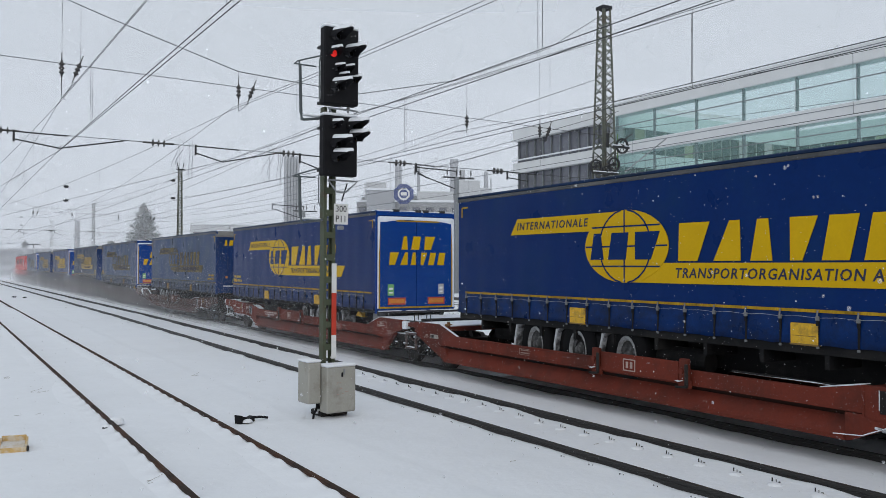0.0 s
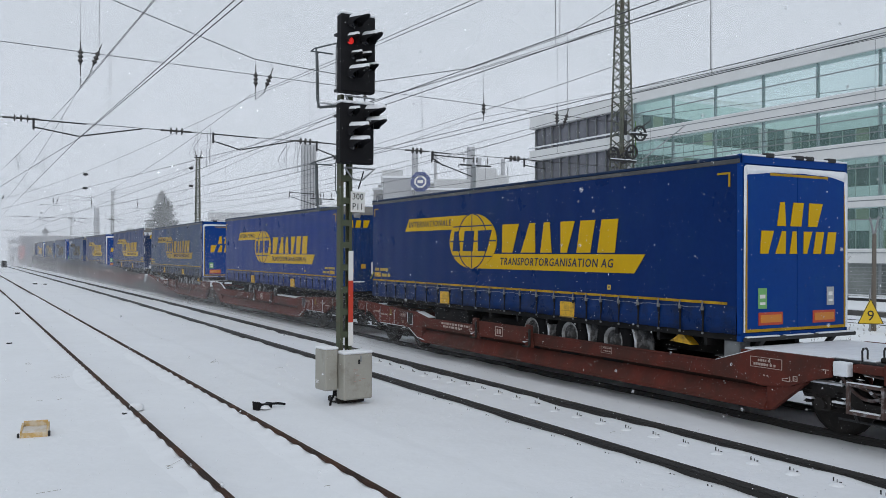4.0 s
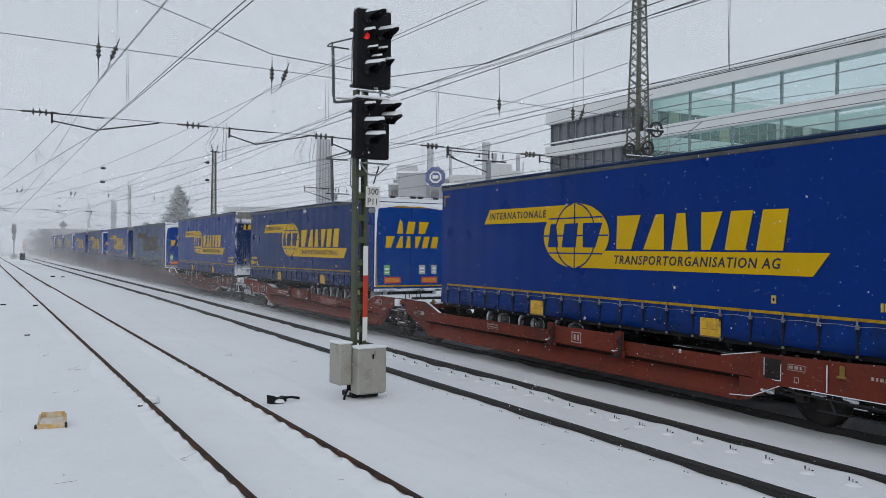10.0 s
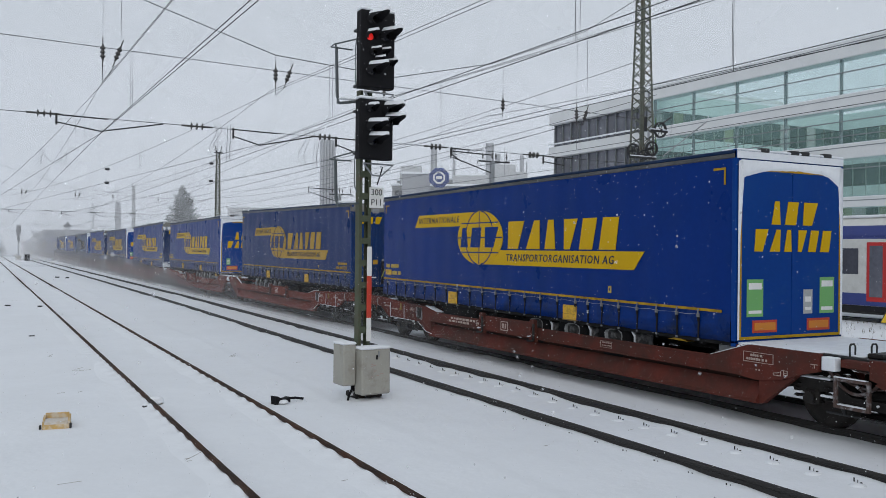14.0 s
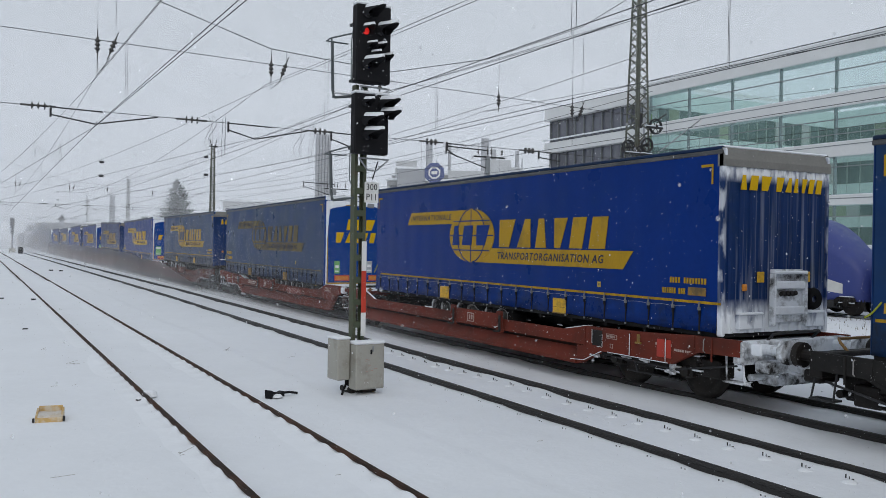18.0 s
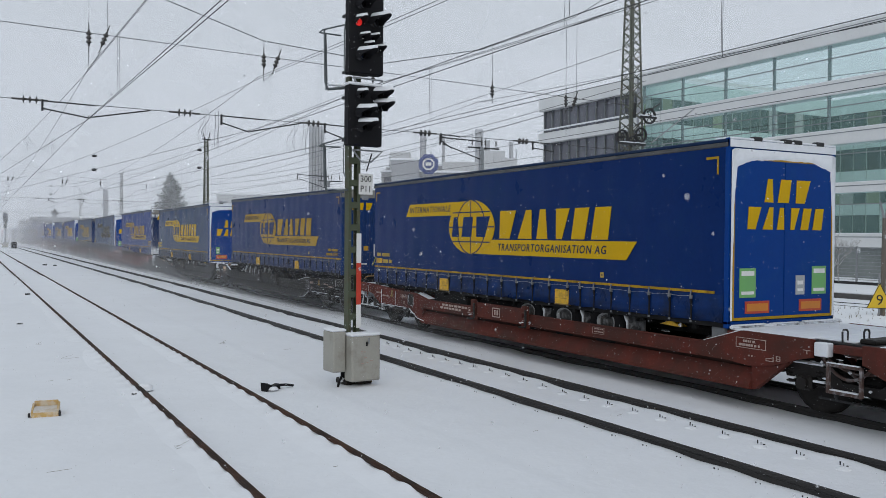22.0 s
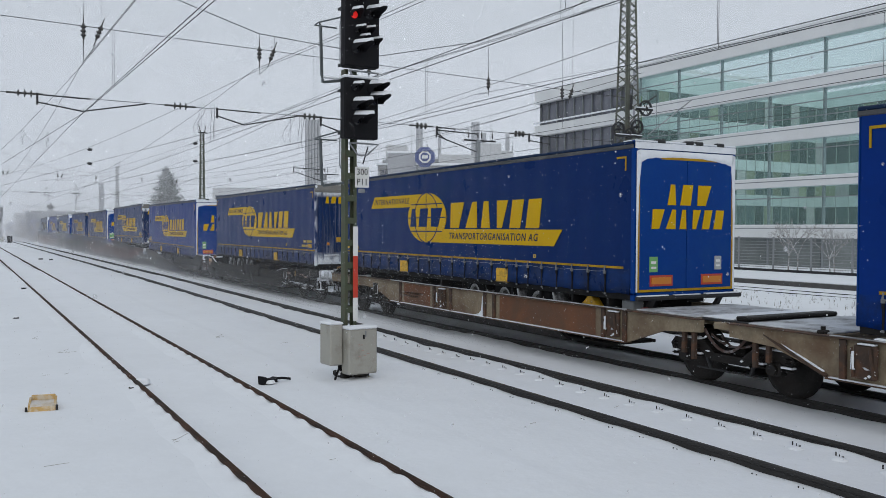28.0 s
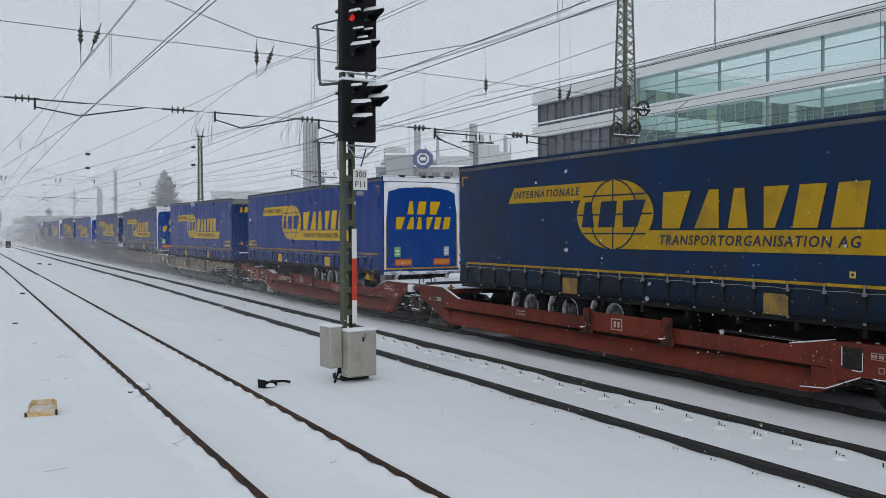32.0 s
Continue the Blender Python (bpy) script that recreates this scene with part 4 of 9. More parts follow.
def lattice_mast(x, y, tall, foot, label, wide=0.5, top=0.2):
    ob = thing("lattice_mast", pose(x, y, -0.12), label, "catenary mast", "catenary masts")
    f = Shape()
    f.box(-1.15, 1.15, -1.1, 1.1, -0.3, foot, 0.05)
    part("footing", f.mesh("footing", CONCRETE), ob, "square concrete footing with snow on top")
    s = Shape()
    s.box(-1.15, 1.15, -1.1, 1.1, foot - 0.002, foot + 0.06, 0.03)
    part("footing_snow", s.mesh("footing_snow", SNOW_LUMP), ob)

    def half(z):
        return wide + (top - wide) * (z - foot) / (tall - foot)
    for sx in (-1, 1):
        for sy in (-1, 1):
            leg = Shape()
            a, b = half(foot), half(tall)
            for dx, dy in ((0, 0.045), (0.045, 0)):
                leg.tube((sx * (a - dx), sy * (a - dy), foot), (sx * (b - dx), sy * (b - dy), tall), 0.038, 4)
            part("leg", leg.mesh("leg", MAST_GREEN), ob)
    z, i = foot, 0
    lac = {k: Shape() for k in range(4)}
    thin = 0.022 if wide > 0.4 else 0.03
    while z < tall - 0.3:
        h = half(z) * 1.25
        z2 = min(tall, z + h)
        a, b = half(z), half(z2)
        s_ = 1 if i % 2 else -1
        for k in range(4):
            u0, u1 = (-s_ * a, s_ * b) if k % 2 else (s_ * a, -s_ * b)
            if k < 2:
                sy = -1 if k == 0 else 1
                lac[k].tube((u0, sy * a, z), (u1, sy * b, z2), thin, 4)
                lac[k].tube((-u0, sy * a, z), (-u1, sy * b, z2), thin, 4)
            else:
                sx = -1 if k == 2 else 1
                lac[k].tube((sx * a, u0, z), (sx * b, u1, z2), thin, 4)
        z, i = z2, i + 1
    for k in range(4):
        tagged(part("lacing", lac[k].mesh("lacing", MAST_GREEN), ob), kind="stuff")
    cap = Shape()
    cap.box(-0.26, 0.26, -0.26, 0.26, tall - 0.03, tall + 0.12, 0.03)
    part("cap", cap.mesh("cap", DARK_STEEL), ob)
    return ob


near_mast = lattice_mast(24.1, 27.56, 13.6, 0.72, "tall grey-green steel lattice mast of the overhead line")
# tensioning wheels, signs and brackets on the near mast
for wx, wz, r in ((0.32, 7.7, 0.33), (-1.1, 6.75, 0.3), (-0.12, 6.9, 0.3), (-0.55, 6.6, 0.22)):
    w = Shape()
    hub = Shape()
    w.turned([(r * 0.8, -0.03), (r, -0.05), (r, 0.05), (r * 0.8, 0.03), (r * 0.8, -0.03)], "y", 18, (wx, -0.75, wz))
    for k in range(6):
        a = k * math.pi / 3
        spoke = Shape().tube((wx, -0.75, wz), (wx + math.cos(a) * r * 0.85, -0.75, wz + math.sin(a) * r * 0.85), 0.016, 4)
        hub.add(spoke.v, spoke.f)
    hub.tube((wx, -0.85, wz), (wx, -0.4, wz), 0.05, 6)
    wheel = part("tension_wheel", w.mesh("tension_wheel", DARK_STEEL), near_mast, "spoked wheel of a wire tensioner")
    part("spokes", hub.mesh("spokes", DARK_STEEL), wheel)
for wx, low, high in ((-0.05, 2.6, 4.35), (0.76, 2.5, 4.27)):
    w = Shape()
    w.tube((wx, -0.8, low), (wx, -0.8, 6.7), 0.012, 4)
    stack = part("tension_rod", w.mesh("tension_rod", DARK_STEEL), near_mast)
    w = Shape()
    z = low
    prof = []
    while z < high:
        prof += [(0.1, z), (0.13, z + 0.02), (0.13, z + 0.1), (0.1, z + 0.12)]
        z += 0.135
    w.turned([(0.0, low)] + prof + [(0.0, high)], "z", 12, (wx, -0.8, 0))
    part("tension_weight", w.mesh("tension_weight", CONCRETE), stack, "stack of round tension weights on a rod")
for a, b, z in ((-1.3, 0.1, 6.45), (-0.2, 0.7, 7.6)):
    fr = Shape()
    fr.box(a, b, -0.8, -0.73, z, z + 0.09, 0.01)
    arm = part("wheel_frame", fr.mesh("wheel_frame", DARK_STEEL), near_mast)
    s = Shape()
    s.box(a, b, -0.82, -0.7, z + 0.088, z + 0.13, 0.015)
    part("frame_snow", s.mesh("frame_snow", FROST), arm, "snow on the bracket")
nb = Shape()
nb.box(-1.02, -0.6, -0.72, -0.70, 1.85, 2.72, 0.01)
nbp = part("mast_board", nb.mesh("mast_board", surface("cream_enamel", (0.62, 0.55, 0.42), 0.5, vary=0.05)), near_mast, "cream board with black figures")
for k, zz in ((0, 2.5), (1, 2.08)):
    bars = Shape()
    bars.box(-0.9, -0.72, -0.728, -0.722, zz - 0.13, zz + 0.13)
    part("plain_bar", bars.mesh("plain_bar", BLACK_INK), nbp)
by = Shape()
by.box(-0.42, -0.3, -0.66, -0.6, 7.6, 8.2, 0.01)
by.tube((0.3, -0.7, 7.9), (0.85, -0.8, 8.25), 0.03, 5)
part("junction_box", by.mesh("junction_box", DARK_STEEL), near_mast)
LEAF_MOSS = surface("green_strap", (0.10, 0.2, 0.05), 0.8, vary=0.3)
gm = Shape()
gm.box(0.1, 0.15, -0.72, -0.68, 6.7, 8.2, 0.02)
part("green_conduit", gm.mesh("green_conduit", LEAF_MOSS), near_mast, "greenish conduit")
strut = thing("guy_wire", pose(24.1, 27.56, 0), "slanting steel guy rod of the lattice mast", "guy wire")
gw = Shape()
gw.tube((0.5, -0.72, 6.5), (2.9, -0.75, 8.12), 0.026, 6)
part("rod", gw.mesh("rod", GALVANISED), strut)

for y in SPAN_Y[2:]:
    far = lattice_mast(24.1, y, 14.0, 0.7, "distant grey steel lattice mast of the overhead line", 0.33, 0.2)
    for dx, tilt in ((-0.4, -14), (0.45, 10)):
        part("insulator", stored("mast_insulator", INSULATOR, lambda: insulator_shape(1.0, 0.12), True), far, place=pose(dx, 0, 15.0, 0, tilt, 0))
    yoke = Shape()
    yoke.box(-0.5, 0.55, -0.05, 0.05, 14.0, 14.12, 0.02)
    part("yoke", yoke.mesh("yoke", DARK_STEEL), far)
for y in (103.0, 171.0):
    lattice_mast(-5.5, y, 14.0, 0.7, "grey steel lattice mast of the overhead line across the tracks")


ROPE = ((-5.5, 13.2), (4.2, 10.15), (8.3, 8.95), (12.7, 8.67), (16.7, 9.6), (21.1, 11.4), (24.1, 13.3))


def rope_z(x):
    for (a, za), (b, zb) in zip(ROPE, ROPE[1:]):
        if x <= b:
            return za + (zb - za) * (x - a) / (b - a)
    return ROPE[-1][1]


ins_mesh = stored("hanging_insulator", INSULATOR, insulator_shape, True)
rod_mesh = stored("rod_insulator", INSULATOR, rod_insulator_shape, True)


# how far the hangers, the rod insulators and the arms stand off their usual place, by track
SHIFTS = {TRACK_A: (-0.18, 0.38, 0.15), 8.12: (0.3, -0.1, 0.5), TRACK_C: (0.7, 0.65, 0.5), TRACK_D: (0.4, 0.2, 0.3), TRACK_E: (0.4, 0.5, 0.4)}


def carry_height(x):
    return 7.5 if x == TRACK_A else 7.62


def head_span(y, index, fine):
    """Ropes across all tracks from mast to mast, with insulators and steady arms for every contact wire."""
    ob = thing("cross_span", pose(0, y, 0), "cross-span of wire ropes with insulators and steady arms over the tracks", "cross-span", "cross-spans")
    thick = 0.011 if fine else 0.013
    s = Shape()
    s.path([(x, 0, z) for x, z in ROPE], thick * 1.3, 5)
    part("suspension_rope", s.mesh("suspension_rope", WIRE), ob)
    up, low = (lambda x: 8.62 - 0.023 * (x - 0.4)), (lambda x: 6.43 - 0.010 * (x - 1.2))
    for f, nm in ((up, "upper_rope"), (low, "lower_rope")):
        s = Shape()
        s.tube((MAST_X[0], 0, f(MAST_X[0])), (MAST_X[1], 0, f(MAST_X[1])), thick, 5)
        part(nm, s.mesh(nm, WIRE), ob)
    for x, cz in WIRED:
        hx, rx, px = SHIFTS[x]
        a, b = x - 0.1 + hx, x + 0.42 + hx
        for q in (a, b):
            if (x, q) in ((TRACK_C, b), (TRACK_D, a)):
                continue
            s = Shape()
            s.tube((q, 0, up(q) + 0.1), (q, 0, rope_z(q)), thick * 0.7, 4)
            part("hanger", s.mesh("hanger", WIRE), ob)
            part("insulator", ins_mesh, ob, place=pose(q, 0, up(q) + 0.1, 0, 20 if q == b and x != TRACK_D else 0, 0))
            s = Shape()
            s.tube((q - (0.17 if q == b and x != TRACK_D else 0.0), 0, up(q) - 0.5), (a, 0, carry_height(x)), thick, 5)
            part("wire_clamp", s.mesh("wire_clamp", WIRE), ob)
        part("rod_insulator", rod_mesh, ob, place=pose(x - 2.25 + rx, 0, low(x - 2.25)))
        s = Shape()
        zl = low(x - 1.65)
        s.box(x - 1.72 + px, x - 1.66 + px, -0.03, 0.03, zl - 0.3, zl + 0.05, 0.01)
        reach = x - 0.9 if x == TRACK_D else x - 0.25
        s.tube((x - 1.7 + px, 0, zl), (reach + px, 0, zl - 0.03), 0.021, 6)
        s.tube((x - 1.7 + px, 0, zl - 0.22), (reach - 0.03, 0, cz + 0.03), 0.021, 6)
        s.tube((x - 0.28, 0, cz + 0.12), (x - 0.28, 0, cz), 0.012, 5)
        part("steady_arm", s.mesh("steady_arm", DARK_STEEL), ob)
        if index % 2 == 1 and x < 9:
            s = Shape()
            s.tube((x - 0.25, 0, cz + 0.05), (x + 1.5, 0, low(x + 1.5) - 0.02), 0.021, 6)
            part("push_arm", s.mesh("push_arm", DARK_STEEL), ob)


for i, y in enumerate(SPAN_Y):
    if i:
        head_span(y, i, i == 1)


def build_wires():
    for cz, top, sag0, sag1, across in LINES:
        runs = across[2] > across[1] - 1.0
        ob = thing("overhead_wire", pose(0, 0, 0), "overhead contact wire with its carrying wire and droppers", "overhead wire", "overhead wires")
        low, high, drops = [], [], Shape()
        xs = list(across) + ([across[2] + 0.25, across[2] - 0.25] if runs else [])
        for k in range(len(xs) - 1):
            y0, y1, sag = SPAN_Y[k], SPAN_Y[k + 1], (sag0, sag1, 1.0, 1.0)[k]
            def line_at(y):
                t = (y - y0) / (y1 - y0)
                return xs[k] + (xs[k + 1] - xs[k]) * t, top - 4 * sag * t * (1 - t)
            for j in range(16):
                y = y0 + (y1 - y0) * j / 16
                x, z = line_at(y)
                low.append((x, y, cz))
                high.append((x, y, z))
            for j in range(7):
                y = y1 - 5.5 - 11 * j if k == 0 else y0 + 5.2 + 11 * j
                if y0 < y < y1:
                    x, z = line_at(y)
                    drops.tube((x, y, z), (x, y, cz), 0.005, 4)
        part("contact_wire", Shape().path(low, 0.0085, 5).mesh("contact_wire", WIRE), ob)
        part("carrying_wire", Shape().path(high, 0.007, 5).mesh("carrying_wire", WIRE), ob)
        tagged(part("dropper", drops.mesh("dropper", WIRE), ob), kind="stuff")
    # slack jumper loops between carrying and contact wires
    for x, y, top, bot, bow in ((8.3, 36.4, 7.8, 6.4, 0.25), (8.3, 35.6, 7.75, 6.45, 0.3), (8.3, 34.0, 7.4, 5.92, 0.04), (8.3, 33.5, 7.4, 5.93, 0.04),
                                (11.7, 34.8, 7.65, 6.1, 0.28), (11.7, 34.2, 7.6, 6.05, 0.2), (11.7, 33.3, 7.3, 5.8, 0.06), (11.7, 32.85, 7.3, 5.8, 0.08),
                                (1.9, 41.0, 6.75, 6.1, -0.1), (1.95, 41.0, 6.75, 6.1, 0.12), (2.9, 41.0, 6.72, 6.0, 0.1), (2.95, 41.0, 6.7, 6.0, -0.05)):
        j = Shape()
        j.path([(x + 0.35 * bow * math.sin(k * math.pi / 4), y - bow * math.sin(k * math.pi / 4), top + (bot - top) * k / 8) for k in range(9)], 0.009, 5)
        solid("jumper_cable", j.mesh("jumper_cable", WIRE), "slack jumper cable hanging between overhead wires", "cable", "jumper cables")
    j = Shape()
    j.path([(1.95 + 1.0 * k / 8, 41.0, 6.72 - 0.55 * math.sin(k * math.pi / 8)) for k in range(9)], 0.009, 5)
    solid("jumper_cable", j.mesh("jumper_cable", WIRE), "slack jumper cable hanging between overhead wires", "cable", "jumper cables")
    # feeder lines on far masts with round markers
    feeder = thing("feeder_line", pose(0, 0, 0), "feeder wires slung between the lattice masts", "cable")
    for x, z in ((24.1, 10.6), (24.9, 9.2), (23.2, 8.4)):
        for k in range(1, len(SPAN_Y) - 1):
            y0, y1 = SPAN_Y[k], SPAN_Y[k + 1]
            fd = Shape().path([(x, y0 + (y1 - y0) * j / 8, z - 3.2 * (j / 8) * (1 - j / 8)) for j in range(9)], 0.012, 5)
            part("wire", fd.mesh("wire", WIRE), feeder)
    for x, y, z in ((11.64, 103, 11.3), (11.6, 103, 9.75), (23.3, 103, 12.6), (23.3, 103, 10.5), (11.9, 171, 11.2), (11.9, 171, 9.7)):
        b = Shape()
        b.turned([(0.0, -0.16), (0.2, -0.13), (0.3, 0.0), (0.2, 0.13), (0.0, 0.16)], "z", 12)
        ball = solid("wire_weight", b.mesh("wire_weight", DARK_STEEL, True), "dark round weight on an overhead wire", "wire weight", "wire weights", place=pose(x, y, z))


build_wires()


def cantilever_mast(x, y, tall):
    ob = thing("catenary_post", pose(x, y, -0.12), "grey steel catenary post with a cross-arm and insulators", "catenary mast")
    p = Shape()
    p.box(-0.16, 0.16, -0.16, 0.16, 0, tall - 1.4, 0.02)
    part("post", p.mesh("post", GALVANISED), ob)
    a = Shape()
    a.box(-1.3, 1.7, -0.06, 0.06, tall - 1.5, tall - 1.38, 0.01)
    a.tube((-3.8, 0, tall - 0.8), (-0.1, 0, tall - 0.9), 0.05, 6)
    a.tube((-3.7, 0, tall - 1.3), (0.0, 0, tall - 2.4), 0.045, 6)
    a.tube((-3.9, 0, tall - 1.4), (-3.9, 0, tall - 0.6), 0.06, 6)
    part("cross_arm", a.mesh("cross_arm", DARK_STEEL), ob)
    for dx in (-0.9, 0.0, 0.35, 1.4):
        part("insulator", ins_mesh, ob, place=pose(dx, 0, tall - 0.75))


cantilever_mast(36.5, 60.0, 11.4)
cantilever_mast(37.0, 96.0, 10.6)

# sign and forked post by the far track
sg = thing("warning_sign", pose(27.0, 18.2, -0.1, 0, 0, -35), "yellow triangular track sign with a black figure nine", "sign")
s = Shape()
s.tube((0, 0.03, -0.1), (0, 0.03, 1.5), 0.035, 8)
part("post", s.mesh("post", GALVANISED), sg)
s = Shape()
s.prism([(-0.42, 0.3), (0.42, 0.3), (0.03, 1.12), (-0.03, 1.12)], "y", -0.02, 0.0)
tri = part("panel", s.mesh("panel", surface("yellow_enamel", (0.75, 0.50, 0.02), 0.5, vary=0.05)), sg)
s = Shape()
for a, b in (((-0.42, 0.3), (0.42, 0.3)), ((0.42, 0.3), (0.0, 1.14)), ((0.0, 1.14), (-0.42, 0.3))):
    s.tube((a[0], -0.022, a[1]), (b[0], -0.022, b[1]), 0.014, 4)
part("border", s.mesh("border", BLACK_INK), tri)
part("lettering", lettering("9", 0.36, BLACK_INK), tri, place=on_end(0, -0.024, 0.56))
pp = thing("forked_post", pose(27.55, 18.45, -0.1), "weathered wooden post with a forked top", "post")
s = Shape()
s.tube((0, 0, -0.1), (0.03, 0, 3.4), 0.09, 8, 0.07)
part("post", s.mesh("post", surface("weathered_wood", (0.16, 0.14, 0.12), 0.9, vary=0.2, stretch=(1, 1, 0.1))), pp)
s = Shape()
s.tube((0.03, 0, 3.3), (-0.22, 0.0, 3.95), 0.04, 6)
s.tube((0.03, 0, 3.3), (0.28, 0.0, 4.0), 0.04, 6)
part("fork", s.mesh("fork", GALVANISED), pp)


# fence along the far platform
def build_fence():
    ob = thing("fence", pose(38.5, 0, 0.1), "long grey metal fence with level rails along the bank", "fence")
    post = stored("fence_post", GALVANISED, lambda: Shape().box(-0.04, 0.04, -0.04, 0.04, 0, 2.1, 0.008))
    for i in range(34):
        part("post", post, ob, place=pose(0, 8 + i * 2.4, 0))
    s = Shape()
    s.box(-0.12, 0.1, 6, 90, 0.1, 0.33, 0.02)
    part("base_beam", s.mesh("base_beam", DARK_STEEL), ob, "dark base beam with snow")
    for k in range(11):
        s = Shape()
        s.box(-0.05, -0.035, 6, 90, 0.25 + k * 0.175, 0.275 + k * 0.175)
        part("fence_rail", s.mesh("fence_rail", GALVANISED), ob)


build_fence()
TWIG = surface("snowy_twig_bark", (0.22, 0.20, 0.18), 0.9, vary=0.25, scale=12, soil=(0.7, 0.72, 0.75), soil_amount=0.4, soil_scale=9)


def bare_shrub(x, y, tall, seed):
    rnd = random.Random(seed)
    ob = thing("bare_shrub", pose(x, y, 0.2), "leafless shrub with snow on its twigs behind the fence", "shrub", "shrubs behind the fence")
    trunk, twigs = Shape(), Shape()

    def grow(p, d, length, r, depth):
        q = p + d * length
        (trunk if depth > 2 else twigs).tube(p, q, r, 5, r * 0.7)
        if depth:
            for _ in range(3 if depth < 4 else 4):
                e = (d + Vector((rnd.uniform(-0.8, 0.8), rnd.uniform(-0.8, 0.8), rnd.uniform(-0.25, 0.6)))).normalized()
                grow(q, e, length * rnd.uniform(0.6, 0.8), r * 0.62, depth - 1)
    for _ in range(2):
        grow(Vector((rnd.uniform(-0.3, 0.3), rnd.uniform(-0.5, 0.5), -0.2)), Vector((rnd.uniform(-0.2, 0.2), rnd.uniform(-0.2, 0.2), 1)).normalized(), tall * 0.26, 0.045, 4)
    part("trunk", trunk.mesh("trunk", TWIG), ob)
    tagged(part("twig", twigs.mesh("twig", TWIG), ob), kind="stuff")


for i, (x, y, h) in enumerate(((41, 30, 4.0), (42, 33.5, 4.4), (40.8, 38, 3.6), (41.5, 42.5, 4.2), (42.5, 47, 4.6), (41.5, 25.5, 3.8), (41, 52, 4.0), (41.5, 57, 4.2))):
    bare_shrub(x, y, h, 20 + i)


# ---------------------------------------------------------------- buildings
BAND_WHITE = surface("white_facade_panel", (0.74, 0.75, 0.75), 0.6, vary=0.04, scale=0.5)
FRAME_GREY = surface("grey_window_frame", (0.25, 0.27, 0.28), 0.5, 0.3, vary=0.08)
FRAME_PALE = surface("pale_green_mullion", (0.36, 0.42, 0.38), 0.5, 0.1, vary=0.08)
GLASS_TEAL = surface("teal_window_glass", (0.085, 0.13, 0.12), 0.08, vary=0.2, scale=0.6, random_tint=0.35, gloss=0.6)
GLASS_PALE = surface("frosted_pale_glass", (0.60, 0.72, 0.70), 0.25, vary=0.06, scale=0.4, random_tint=0.06)
GLASS_SCREEN = clear_glass("clear_teal_screen_glass", (0.45, 0.58, 0.57), 0.06, 0.90)
GROUND_GLASS = surface("grey_ground_floor_glass", (0.19, 0.21, 0.205), 0.15, vary=0.2, scale=0.5, random_tint=0.2)
PALE_BLIND = surface("pale_window_blind", (0.42, 0.46, 0.44), 0.7, vary=0.08, random_tint=0.2)
GLASS_DARK = surface("dark_violet_window_glass", (0.115, 0.12, 0.145), 0.1, vary=0.2, scale=0.5, random_tint=0.4, gloss=0.7)
OLIVE_BLIND = surface("olive_window_blind", (0.26, 0.32, 0.22), 0.7, vary=0.15, random_tint=0.3)
WALL_PALE = surface("pale_render", (0.52, 0.53, 0.54), 0.85, vary=0.06, scale=0.3)
WALL_GREY = surface("grey_cladding", (0.36, 0.37, 0.39), 0.8, vary=0.08, scale=0.3)
ROOF_SNOW = SNOW


def storeyed_wall(ob, along, length, place, seed):
    """One wall of the court: pale spandrels, panes with mullions and a fascia. Its outer side faces -y in its own space."""
    rnd = random.Random(seed)
    w = Shape()
    w.box(0, length, 0.12, 0.6, -0.2, 17.2)
    part("wall", w.mesh("wall", WALL_GREY), ob, place=place)
    for z0, z1 in ((15.5, 17.2), (11.85, 13.2), (8.52, 9.58), (5.03, 6.12)):
        s = Shape()
        s.box(0, length, 0.0, 0.12, z0, z1, 0.02)
        part("spandrel", s.mesh("spandrel", GLASS_PALE), ob, place=place)
    n = int(length / along)
    for z0, z1 in ((13.2, 15.5), (9.58, 11.85), (6.12, 8.52), (2.4, 5.03), (-0.1, 2.4)):
        key = int(z0 * 100)
        for i in range(n):
            m = OLIVE_BLIND if rnd.random() < 0.16 else PALE_BLIND if rnd.random() < 0.12 else GLASS_TEAL
            part("pane", stored("court_pane_%d_%d" % (key, along * 100), m, lambda: Shape().box(0.04, along - 0.04, 0.06, 0.12, z0 + 0.02, z1 - 0.02)), ob, place=place @ pose(i * along, 0, 0))
    for i in range(n + 1):
        part("mullion", stored("court_mullion", FRAME_PALE, lambda: Shape().box(-0.03, 0.03, -0.02, 0.1, 0, 15.5)), ob, place=place @ pose(i * along, 0, 0))


